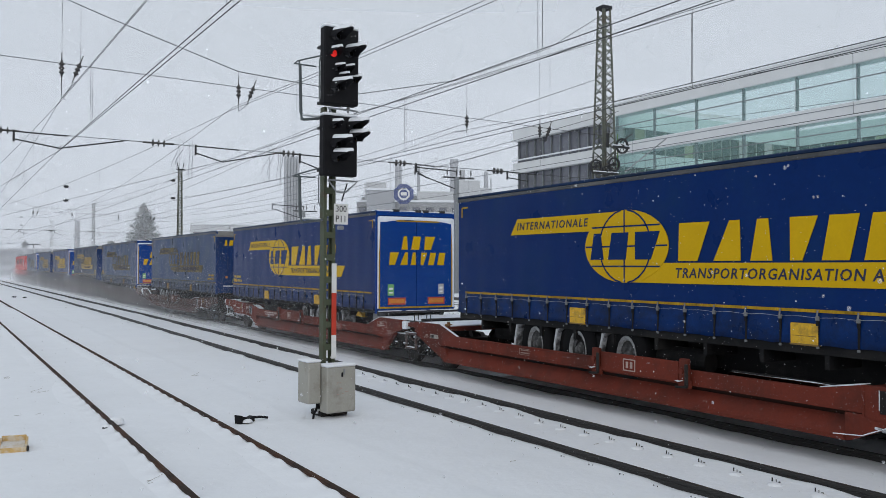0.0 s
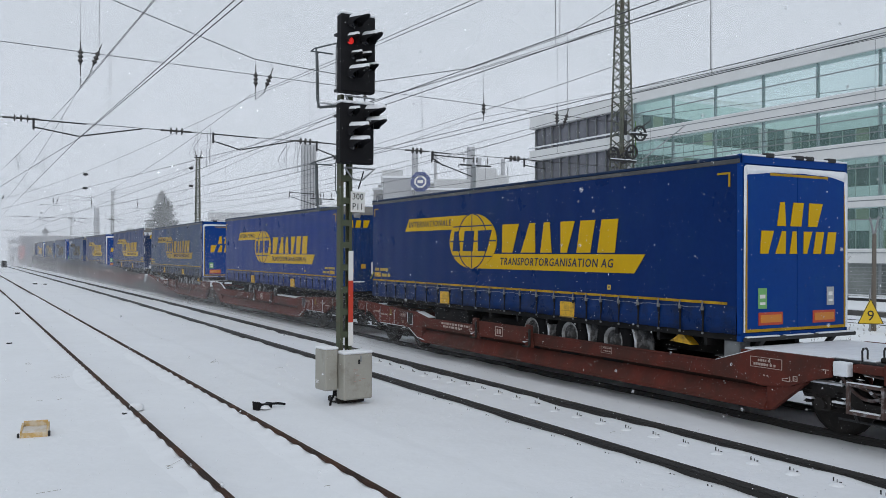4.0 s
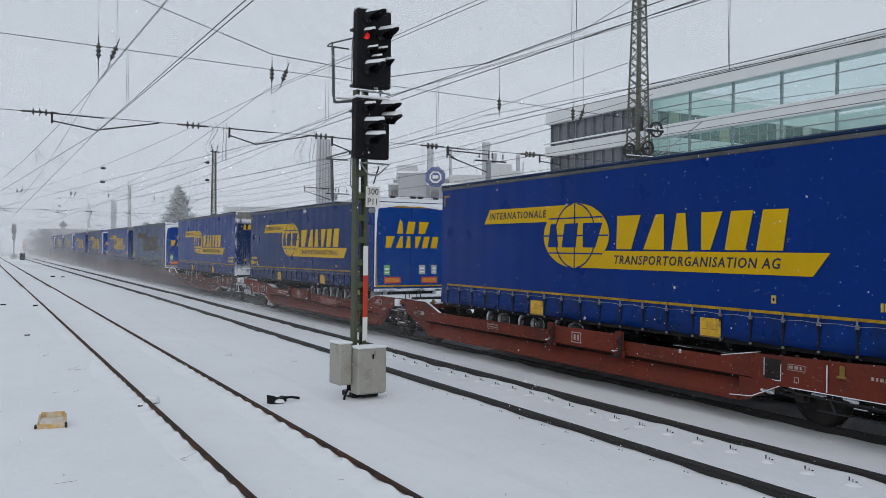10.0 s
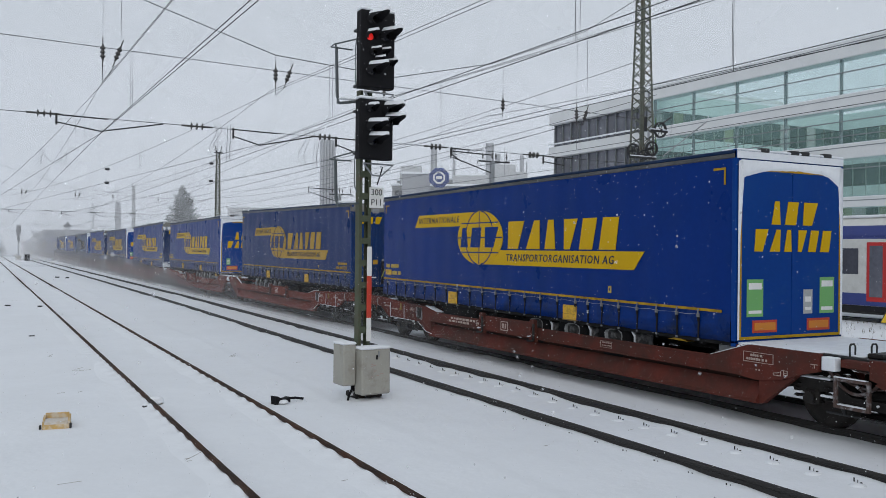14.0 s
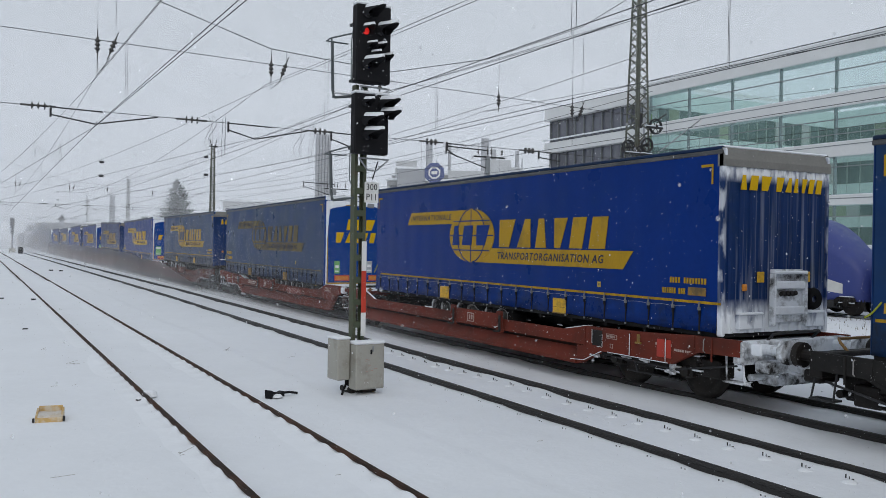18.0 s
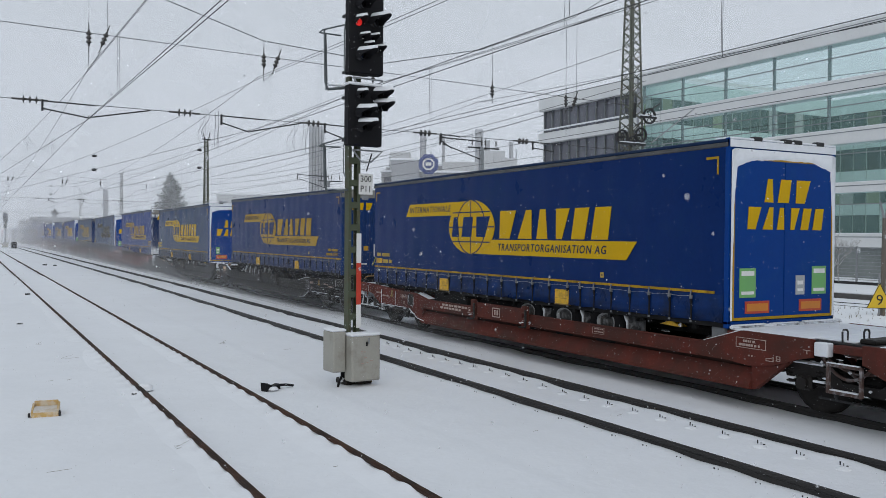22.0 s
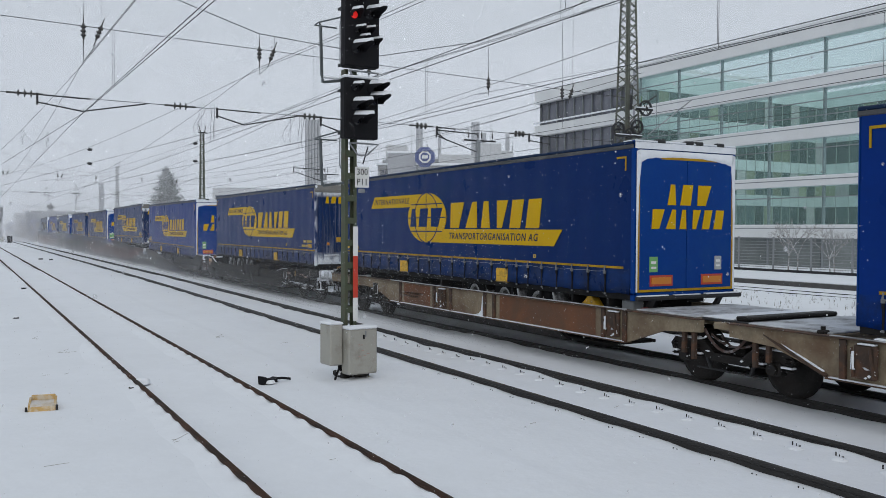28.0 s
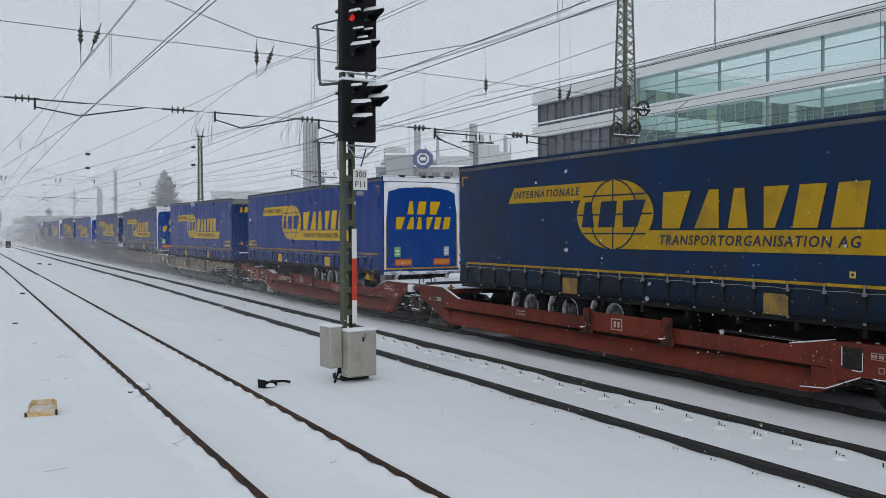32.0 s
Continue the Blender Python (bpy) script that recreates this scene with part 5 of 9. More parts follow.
def build_office():
    """A glazed screen with white floor bands along the tracks; behind it a court between two storeyed walls."""
    x0, y0, y1, bay = 53.0, 1.7, 59.4, 4.78
    ob = thing("office_building", pose(x0, 0, 0), "long white office building with teal glass storeys", "office building")
    bands = ((17.5, 16.3), (13.7, 12.72), (10.22, 9.2), (6.47, 5.78), (2.94, 2.0))
    for k, (top, bot) in enumerate(bands):
        s = Shape()
        s.box(-0.15, 1.1, y0 - 0.3, y1, bot, top, 0.03)
        fb = part("floor_band", s.mesh("floor_band", BAND_WHITE), ob)
        s = Shape()
        s.box(-0.17, -0.148, y0 - 0.3, y1, top - 0.26, top - 0.2)
        part("drip_edge", s.mesh("drip_edge", FRAME_GREY), fb)
        s = Shape()
        s.box(-0.12, 1.0, y0 - 0.2, y1, top - 0.002, top + 0.05, 0.02)
        part("band_snow", s.mesh("band_snow", SNOW_LUMP), fb, "thin layer of snow")
    col = stored("office_column", FRAME_GREY, lambda: Shape().box(0.12, 0.36, -0.08, 0.08, -0.2, 16.3, 0.02))
    ys = [54.3 - bay * i for i in range(12)]
    for y in ys + [y1 - 0.3]:
        part("column", col, ob, place=pose(0, y, 0))
    for k, (lo, hi) in enumerate(((13.74, 16.3), (10.26, 12.72), (6.51, 9.2), (2.98, 5.78))):
        pane = stored("office_screen_%d" % k, GLASS_SCREEN, lambda: Shape().box(0.02, 0.05, 0.03, bay - 0.03, lo, hi))
        for y in ys:
            part("screen_pane", pane, ob, place=pose(0, y, 0)).visible_shadow = False
    for y in ys:
        part("ground_pane", stored("office_ground_pane", GROUND_GLASS, lambda: Shape().box(0.16, 0.22, 0.14, bay - 0.14, -0.2, 2.0)), ob, place=pose(0, y, 0))
    for z in (15.3, 11.85, 10.8, 8.48, 4.97):
        s = Shape()
        s.box(-0.06, 0.0, y0, y1, z - 0.035, z + 0.035)
        part("screen_rail", s.mesh("screen_rail", FRAME_GREY), ob)
    storeyed_wall(ob, 1.3, 26.0, pose(0.3, 59.6, 0), 4)
    storeyed_wall(ob, 1.5, 24.0, pose(26.3, 59.6, 0, 0, 0, -90), 5)
    s = Shape()
    s.box(0.0, 27.0, 59.7, 60.4, 17.19, 17.5, 0.03)
    part("roof", s.mesh("roof", ROOF_SNOW), ob)
    # darker wing at the far end
    ob2 = thing("office_wing", pose(56.0, 0, -0.2), "darker office wing with violet-grey windows and white bands", "office building")
    s = Shape()
    s.box(0.6, 20, 60.6, 79.0, 0, 17.0)
    part("wall", s.mesh("wall", WALL_GREY), ob2)
    for top, bot in ((18.2, 16.9), (14.4, 13.25), (10.75, 9.6), (7.1, 5.95), (3.45, 2.3)):
        s = Shape()
        s.box(-0.2, 20, 60.4, 79.4, bot, top, 0.04)
        part("floor_band", s.mesh("floor_band", BAND_WHITE), ob2)
    s = Shape()
    s.box(-0.35, -0.2, 60.4, 79.4, 14.62, 14.78, 0.03)
    part("gutter", s.mesh("gutter", SNOW_LUMP), ob2, "ledge of snow")
    for k, (lo, hi) in enumerate(((14.42, 16.88), (10.77, 13.23), (7.12, 9.58), (3.47, 5.93), (0.3, 2.28))):
        for i in range(12):
            part("window", stored("wing_window_%d" % k, GLASS_DARK, lambda: Shape().box(0.5, 0.56, 0.06, 1.48, lo, hi)), ob2, place=pose(0, 60.8 + i * 1.52, 0))
    mul = stored("wing_mullion", FRAME_GREY, lambda: Shape().box(0.3, 0.6, -0.035, 0.035, 0.3, 16.9))
    for i in range(13):
        part("mullion", mul, ob2, place=pose(0, 60.8 + i * 1.52, 0))


build_office()


def block(name, label, category, x, y, turn, w, d, h, wall, rows=0, cols=0, base=-0.2):
    """A far building: walls, snowy roof and rows of windows on the side that faces the tracks."""
    ob = thing(name, pose(x, y, base, 0, 0, turn), label, category)
    s = Shape()
    s.box(-w / 2, w / 2, 0, d, 0, h, 0.05)
    part("wall", s.mesh("wall", wall), ob)
    s = Shape()
    s.box(-w / 2 - 0.2, w / 2 + 0.2, -0.2, d + 0.2, h - 0.002, h + 0.35, 0.05)
    part("roof", s.mesh("roof", ROOF_SNOW), ob)
    for r in range(rows):
        for c in range(cols):
            a = -w / 2 + w * (c + 0.2) / cols
            z = h * (r + 0.3) / rows
            s = Shape()
            s.box(a, a + w * 0.6 / cols, -0.06, 0.05, z, z + h * 0.45 / rows)
            part("window", s.mesh("window", GLASS_DARK), ob)
    return ob


def at(px, rng):
    """A far place, from a bearing in degrees right of the tracks and a distance."""
    a = radians(px)
    return rng * math.sin(a), rng * math.cos(a)


STACK = surface("pale_grey_stack", (0.42, 0.43, 0.45), 0.7, vary=0.08, scale=0.4)
sx, sy = at(20.3, 150)
st = thing("chimney_stack", pose(sx, sy, -0.2), "cluster of tall pale grey chimney pipes", "chimney")
for k in range(5):
    s = Shape()
    s.tube((-1.1 + 0.55 * k, 0, 0), (-1.1 + 0.55 * k, 0, 21.8 - 0.1 * (k % 2)), 0.24, 10)
    part("pipe", s.mesh("pipe", STACK), st)
s = Shape()
s.box(-1.3, 1.3, 0.3, 0.5, 0, 21.5)
part("backing", s.mesh("backing", STACK), st)
FACTORY_GREY = surface("grey_factory_render", (0.30, 0.305, 0.31), 0.85, vary=0.12, scale=0.3, soil=(0.2, 0.2, 0.2), soil_amount=0.25, soil_scale=0.2, stretch=(0.2, 0.2, 2.5))
bx_, by_ = at(29.5, 140)
pl = block("factory", "long pale factory building with roof plant in the haze", "factory", bx_, by_, -28, 24, 20, 13.2, FACTORY_GREY, 4, 11)
for dx, w, h, d in ((-9, 3.5, 3.2, 3), (-5.5, 2.5, 1.6, 3), (1, 6, 1.7, 4), (6.5, 4, 3.6, 4), (9.5, 2, 2.4, 3)):
    s = Shape()
    s.box(dx - w / 2, dx + w / 2, 2, 2 + d, 13.5, 13.5 + h, 0.06)
    part("roof_plant", s.mesh("roof_plant", WALL_PALE), pl)
for dx, h, r in ((-5.2, 6.6, 0.55), (-1.8, 6.2, 0.25), (4.2, 7.2, 0.7), (5.6, 5.4, 0.4), (9.6, 5.2, 0.35)):
    s = Shape()
    s.tube((dx, 3, 13.5), (dx, 3, 13.5 + h), r, 10)
    part("flue", s.mesh("flue", STACK), pl)
plant = random.Random(12)
for k in range(22):
    dx, w, h, d = plant.uniform(-11, 11), plant.uniform(0.8, 3.0), plant.uniform(0.5, 2.4), plant.uniform(1, 3)
    z0 = 13.5
    s = Shape()
    s.box(dx - w / 2, dx + w / 2, 6 + k * 0.4, 6 + k * 0.4 + d, z0, z0 + h, 0.05)
    rp = part("roof_plant", s.mesh("roof_plant", FACTORY_GREY if k % 3 else WALL_GREY), pl)
    s = Shape()
    s.box(dx - w / 2 - 0.05, dx + w / 2 + 0.05, 6 + k * 0.4 - 0.05, 6 + k * 0.4 + d, z0 + h - 0.01, z0 + h + 0.18, 0.05)
    part("plant_snow", s.mesh("plant_snow", SNOW_LUMP), rp)
for k in range(8):
    dx, h = plant.uniform(-11, 11), plant.uniform(1.5, 4.2)
    s = Shape()
    s.tube((dx, 5, 13.5), (dx, 5, 13.5 + h), 0.1, 6)
    part("vent_pipe", s.mesh("vent_pipe", WALL_GREY), pl)
wx_, wy_ = at(37.0, 142)
block("factory_wing", "grey factory wing in the haze with rows of windows", "factory", wx_, wy_, -34, 15, 12, 12.4, FACTORY_GREY, 4, 7)
ox, oy = at(27.75, 132)
SIGN_BLUE = surface("blue_sign_face", (0.025, 0.05, 0.20), 0.5, vary=0.05)
og = thing("roof_sign", pose(ox, oy, 10.5, 0, 0, -28), "octagonal blue sign with a white ring on a roof frame", "sign")
oct_ = lambda r, q=8: [(r * math.cos(math.pi / 8 + k * 2 * math.pi / q), 3.2 + r * math.sin(math.pi / 8 + k * 2 * math.pi / q)) for k in range(q)]
for r, y, m, nm in ((1.65, 0.0, SIGN_BLUE, "sign_face"), (1.0, -0.12, WHITE_PAINT, "sign_ring"), (0.72, -0.2, SIGN_BLUE, "sign_core")):
    s = Shape()
    s.prism(oct_(r), "y", y - 0.1, y)
    part(nm, s.mesh(nm, m), og)
s = Shape()
s.box(-0.45, 0.45, -0.34, -0.3, 2.95, 3.45)
part("plain_bar", s.mesh("plain_bar", WHITE_PAINT), og)
s = Shape()
s.tube((-0.8, 0.2, -10.5), (-0.8, 0.2, 3.0), 0.12, 6)
s.tube((0.8, 0.2, -10.5), (0.8, 0.2, 3.0), 0.12, 6)
part("frame", s.mesh("frame", GALVANISED), og)
a, b = at(26.2, 136)
block("penthouse", "boxy pale building with upright roof cladding", "building", a, b, -27, 4.5, 5, 14.8, WALL_GREY, 1, 3)
for bearing, rng, w, d, h, wall, rows, cols, lab in ((18.2, 170, 26, 12, 10.5, WALL_PALE, 2, 10, "low flat-roofed pale workshop in the haze"),
                                                    (14.0, 150, 16, 12, 5.6, WALL_GREY, 2, 8, "low grey flat-roofed building in the haze"),
                                                    (6.4, 205, 26, 14, 6.2, WALL_GREY, 3, 8, "grey building far off in the haze"),
                                                    (4.4, 230, 18, 14, 6.2, WALL_PALE, 3, 6, "pale building far off in the haze"),
                                                    (22.5, 190, 30, 12, 9.5, WALL_PALE, 2, 10, "low pale industrial hall in the haze")):
    a, b = at(bearing, rng)
    block("building", lab, "building", a, b, -bearing, w, d, h, wall, rows, cols)
a, b = at(7.1, 200)
s = Shape()
s.box(-0.5, 0.5, -0.5, 0.5, 0, 12.4, 0.05)
solid("chimney", s.mesh("chimney", WALL_GREY), "square grey chimney far off in the haze", "chimney", place=pose(a, b, -0.2))
a, b = at(4.2, 170)
tw = thing("clock_post", pose(a, b, -0.2), "dark post with a pointed roof far off in the haze", "tower")
s = Shape()
s.box(-0.4, 0.4, -0.4, 0.4, 0, 6.2, 0.05)
part("shaft", s.mesh("shaft", WALL_GREY), tw)
s = Shape()
s.turned([(0.75, 6.2), (0.5, 6.6), (0.15, 7.0), (0.0, 7.3)], "z", 8)
part("roof", s.mesh("roof", DARK_STEEL), tw)

# conifer and hazy woods
NEEDLES = surface("dark_conifer_needles", (0.05, 0.066, 0.052), 0.9, vary=0.3, scale=3, soil=(0.34, 0.36, 0.38), soil_amount=0.2, soil_scale=2)
BARK = surface("dark_bark", (0.07, 0.055, 0.045), 0.9, vary=0.25)


def conifer(x, y, tall, wide, seed, label):
    rnd = random.Random(seed)
    ob = thing("conifer", pose(x, y, -0.2), label, "tree")
    s = Shape()
    s.tube((0, 0, 0), (0, 0, tall * 0.96), wide * 0.05, 8, 0.03)
    part("trunk", s.mesh("trunk", BARK), ob)
    s = Shape()
    levels = 36
    for lv in range(levels):
        u = (lv + 0.5) / levels
        for q in range(24 - lv // 2):
            a = rnd.uniform(0, 6.283)
            c, sn = math.cos(a), math.sin(a)
            z = tall * (0.12 + 0.86 * u) + rnd.uniform(-0.5, 0.5)
            reach = wide * 0.5 * (1 - u) ** 0.75 * rnd.uniform(0.5, 1.1) + 0.3
            bow = rnd.uniform(0.15, 0.5)
            steps = 4 + int(reach * 1.6)
            for k in range(steps):
                v = (k + 1) / steps
                r, h = reach * v, z - bow * reach * math.sin(v * 2.6) + 0.1 * reach * v * v
                w = (0.3 + 0.5 * (1 - v)) * min(1.0, 0.35 + reach * 0.22)
                for side in (-1, 1):
                    w2 = w * rnd.uniform(0.6, 1.3)
                    tip = (c * (r + 0.35 * w2) - side * sn * w2, sn * (r + 0.35 * w2) + side * c * w2, h + rnd.uniform(-0.22, 0.12))
                    p = [(c * (r - 0.3), sn * (r - 0.3), h + 0.12), (c * (r + 0.22), sn * (r + 0.22), h), tip, (c * r, sn * r, h - 0.2)]
                    s.add(p, [(0, 1, 2), (0, 2, 3), (1, 3, 2), (0, 3, 1)])
    s.add([(-0.15, 0, tall * 0.93), (0.15, 0.1, tall * 0.93), (0, -0.15, tall * 0.93), (0, 0, tall * 1.03)], [(0, 1, 3), (1, 2, 3), (2, 0, 3)])
    me = bpy.data.meshes.new("crown")
    me.from_pydata(s.v, [], s.f)
    me.materials.append(NEEDLES)
    part("crown", me, ob)


a, b = at(11.0, 200)
conifer(a, b, 16.6, 13.6, 3, "tall dark snow-dusted conifer behind the tracks")
for i, (bearing, rng, h) in enumerate(((-1.5, 200, 9), (-3.0, 190, 8), (-0.2, 230, 9), (15.6, 160, 7), (9.0, 170, 7))):
    a, b = at(bearing, rng)
    conifer(a, b, h, h * 0.9, 40 + i, "hazy dark tree far beyond the tracks")


# ---------------------------------------------------------------- the freight train
# Vehicles stand along +y, the way the train goes. Heights are from the rail head. Every trailer's space starts at the end that trails.
LONG = 13.6
HALF = 1.275
SIDE = -HALF


def banner_shape():
    return Shape().prism([(11.42, 3.13), (8.6, 3.13), (8.2, 3.46), (11.18, 3.46)], "x", SIDE - 0.012, SIDE - 0.002)


def low_banner_shape():
    return Shape().prism([(7.9, 2.2), (2.36, 2.2), (2.08, 2.54), (7.3, 2.54)], "x", SIDE - 0.012, SIDE - 0.002)


GLOBE = (7.92, 2.835, 1.06, 0.645)


def globe_shape():
    cy, cz, ry, rz = GLOBE
    return Shape().prism([(cy + ry * math.cos(k * math.pi / 24), cz + rz * math.sin(k * math.pi / 24)) for k in range(48)], "x", SIDE - 0.018, SIDE - 0.004)


def globe_lines_shape():
    cy, cz, ry, rz = GLOBE
    sh, x0, x1, w = Shape(), SIDE - 0.023, SIDE - 0.017, 0.014

    def strip(pts):
        for (a, b), (c, d) in zip(pts, pts[1:]):
            ln = math.hypot(c - a, d - b) or 1
            u, v = -(d - b) / ln * w, (c - a) / ln * w
            sh.add([(x1, a + u, b + v), (x1, c + u, d + v), (x1, c - u, d - v), (x1, a - u, b - v),
                    (x0, a + u, b + v), (x0, c + u, d + v), (x0, c - u, d - v), (x0, a - u, b - v)], [(4, 5, 6, 7), (0, 4, 7, 3), (1, 2, 6, 5), (0, 1, 5, 4), (3, 7, 6, 2)])
    for m in (-0.62, 0.0, 0.62):
        strip([(cy + ry * m * math.cos(t), cz + rz * math.sin(t)) for t in [(-1.45 + 2.9 * i / 12) for i in range(13)]])
    for h in (-0.55, 0.0, 0.55):
        r = math.sqrt(1 - h * h) * 0.98
        strip([(cy - ry * r, cz + rz * h), (cy + ry * r, cz + rz * h)])
    return sh


# plain four-cornered shapes of the print, by their place in the row: share of the width and outline in a unit square
FORMS = {"wide_top": (1.42, ((0.16, 0), (0.80, 0), (1, 1), (0, 1))), "wide_foot": (1.16, ((0, 0), (1, 0), (0.74, 1), (0.36, 1))),
         "heel": (0.86, ((0, 0), (1, 0), (0.5, 1), (0, 1))), "narrow_foot": (1.0, ((0.28, 0), (0.72, 0), (1, 1), (0, 1))),
         "block": (0.98, ((0, 0), (0.94, 0), (1, 1), (0, 1))), "broad_block": (1.1, ((0, 0), (1, 0), (0.94, 1), (0, 1)))}
SHORT_ROW = ("heel", "broad_block", "wide_top")
LONG_ROW = ("wide_top", "wide_foot", "heel", "narrow_foot", "block", "broad_block")


def print_row(names, u0, u1, z0, z1, gap=0.05):
    """Outlines (u, z) of a row of slanted print shapes from u0 to u1, as one reads."""
    total = sum(FORMS[n][0] for n in names)
    unit = (u1 - u0 - gap * (len(names) - 1)) / total
    out, u = [], u0
    for n in names:
        w = FORMS[n][0] * unit
        out.append([(u + (0.5 + (a - 0.5) * 0.86) * w + 0.2 * (b - 0.5) * (z1 - z0), z0 + b * (z1 - z0)) for a, b in FORMS[n][1]])
        u += w + gap
    return out


def side_print_shape(outline, lift):
    return Shape().prism([(-u, z) for u, z in outline], "x", SIDE - lift, SIDE - lift + 0.01)


def end_print_shape(outline, y):
    return Shape().prism(outline, "y", y - 0.01, y)


GLOBE_ROW = print_row(SHORT_ROW, -8.8, -7.05, 2.6, 3.08, 0.06)
SIDE_ROW = print_row(LONG_ROW, -6.74, -2.78, 2.57, 3.19, 0.11)
REAR_ROWS = print_row(SHORT_ROW, -0.47, 0.6, 3.0, 3.38, 0.07) + print_row(LONG_ROW, -0.91, 0.95, 2.56, 2.92, 0.07)
FRONT_ROWS = print_row(SHORT_ROW, -0.9, -0.2, 3.42, 3.66, 0.04) + print_row(LONG_ROW, -0.1, 1.05, 3.42, 3.66, 0.045)


def curtain_shape():
    """The side tarpaulin, slightly bellied between its poles."""
    sh, ny, nz = Shape(), 46, 8
    p = []
    for i in range(ny + 1):
        y = 0.06 + (LONG - 0.12) * i / ny
        for j in range(nz + 1):
            z = 1.74 + (3.965 - 1.74) * j / nz
            edge = min(1.0, (y - 0.06) / 0.3, (LONG - 0.06 - y) / 0.3) * min(1.0, (3.965 - z) / 0.2)
            p.append((SIDE + 0.006 * edge * noise.noise((y * 0.8, z * 0.5, 3.0)) * 0.5 + 0.003, y, z))
    f = [(i * (nz + 1) + j, (i + 1) * (nz + 1) + j, (i + 1) * (nz + 1) + j + 1, i * (nz + 1) + j + 1) for i in range(ny) for j in range(nz)]
    n = len(p)
    p += [(SIDE + 0.03, 0.06, 1.74), (SIDE + 0.03, LONG - 0.06, 1.74), (SIDE + 0.03, LONG - 0.06, 3.965), (SIDE + 0.03, 0.06, 3.965)]
    f.append((n, n + 3, n + 2, n + 1))
    return sh.add(p, f)


def skirt_shape():
    """The lower flap, rippled by its straps."""
    sh, n, p = Shape(), 88, []
    for i in range(n + 1):
        y = 0.06 + (LONG - 0.12) * i / n
        out = 0.026 * abs(math.sin(y / 0.607 * math.pi)) + 0.006 * noise.noise((y * 3, 0, 0))
        hem = 1.29 + 0.022 * abs(math.sin(y / 0.6 * math.pi))
        p += [(SIDE + 0.004, y, 1.745), (SIDE - 0.004 - out * 0.3, y, 1.55), (SIDE - 0.004 - out, y, hem), (SIDE + 0.02, y, hem)]
    f = []
    for i in range(n):
        a, b = 4 * i, 4 * i + 4
        f += [(a, b, b + 1, a + 1), (a + 1, b + 1, b + 2, a + 2), (a + 2, b + 2, b + 3, a + 3)]
    return sh.add(p, f)


def strap_mesh():
    """One tensioning strap: dark webbing with a metal buckle and a hem hook."""
    k = ("strap", "mesh")
    if k not in STORE:
        sh = Shape()
        sh.box(-0.016, 0.006, -0.017, 0.017, -0.45, -0.09, 0.003)
        sh.box(-0.03, 0.004, -0.022, 0.022, -0.16, -0.09, 0.006)
        n = len(sh.f)
        sh.box(-0.036, 0.0, -0.03, 0.03, -0.09, -0.03, 0.008)
        sh.tube((-0.034, 0, -0.04), (-0.014, 0, 0.05), 0.014, 5)
        sh.box(-0.028, 0.0, -0.022, 0.022, -0.475, -0.44, 0.006)
        me = sh.mesh("strap", BLACK_PAINT)
        me.materials.append(BUCKLE)
        for p in me.polygons[n:]:
            p.material_index = 1
        STORE[k] = me
    return STORE[k]


def far_side_shape():
    return Shape().box(HALF - 0.03, HALF, 0.06, LONG - 0.06, 1.3, 3.96, 0.004)


def roof_shape():
    sh = Shape()
    sh.box(SIDE + 0.05, HALF - 0.05, 0.03, LONG - 0.03, 4.03, 4.075, 0.01)
    return sh


def rail_shape():
    return Shape().box(SIDE - 0.012, SIDE + 0.08, 0.0, LONG, 3.955, 4.028, 0.012)


def chassis_shape():
    sh = Shape()
    for x in (-0.5, 0.38):
        sh.box(x, x + 0.12, 0.3, LONG - 0.4, 0.85, 1.2, 0.01)
    sh.box(SIDE + 0.04, HALF - 0.04, 0.05, LONG - 0.05, 1.2, 1.34, 0.01)
    for k in range(12):
        y = 0.7 + k * 1.08
        sh.box(SIDE + 0.05, HALF - 0.05, y, y + 0.07, 1.08, 1.22)
    return sh


def wheel_parts(parent, x, y, z, outer, rm):
    w = part("wheel", stored("trailer_tyre", RUBBER, lambda: Shape().turned([(0.25, 0.19), (0.45, 0.2), (0.5, 0.15), (0.515, 0.0), (0.5, -0.15), (0.45, -0.2), (0.25, -0.19)], "x", 20), True),
             parent, place=pose(x, y, z, 0, 0, 0 if outer < 0 else 180))
    if outer < 0:
        part("rim", stored("trailer_rim", rm, lambda: Shape().turned([(0.205, -0.15), (0.225, -0.19), (0.25, -0.2), (0.262, -0.195), (0.27, -0.12)], "x", 18), True), w)
        part("hub", stored("trailer_hub", HUB_GREY, lambda: Shape().turned([(0.0, -0.215), (0.06, -0.215), (0.085, -0.19), (0.1, -0.13), (0.15, -0.11), (0.21, -0.155)], "x", 16), True), w, "dirty wheel dish and hub")


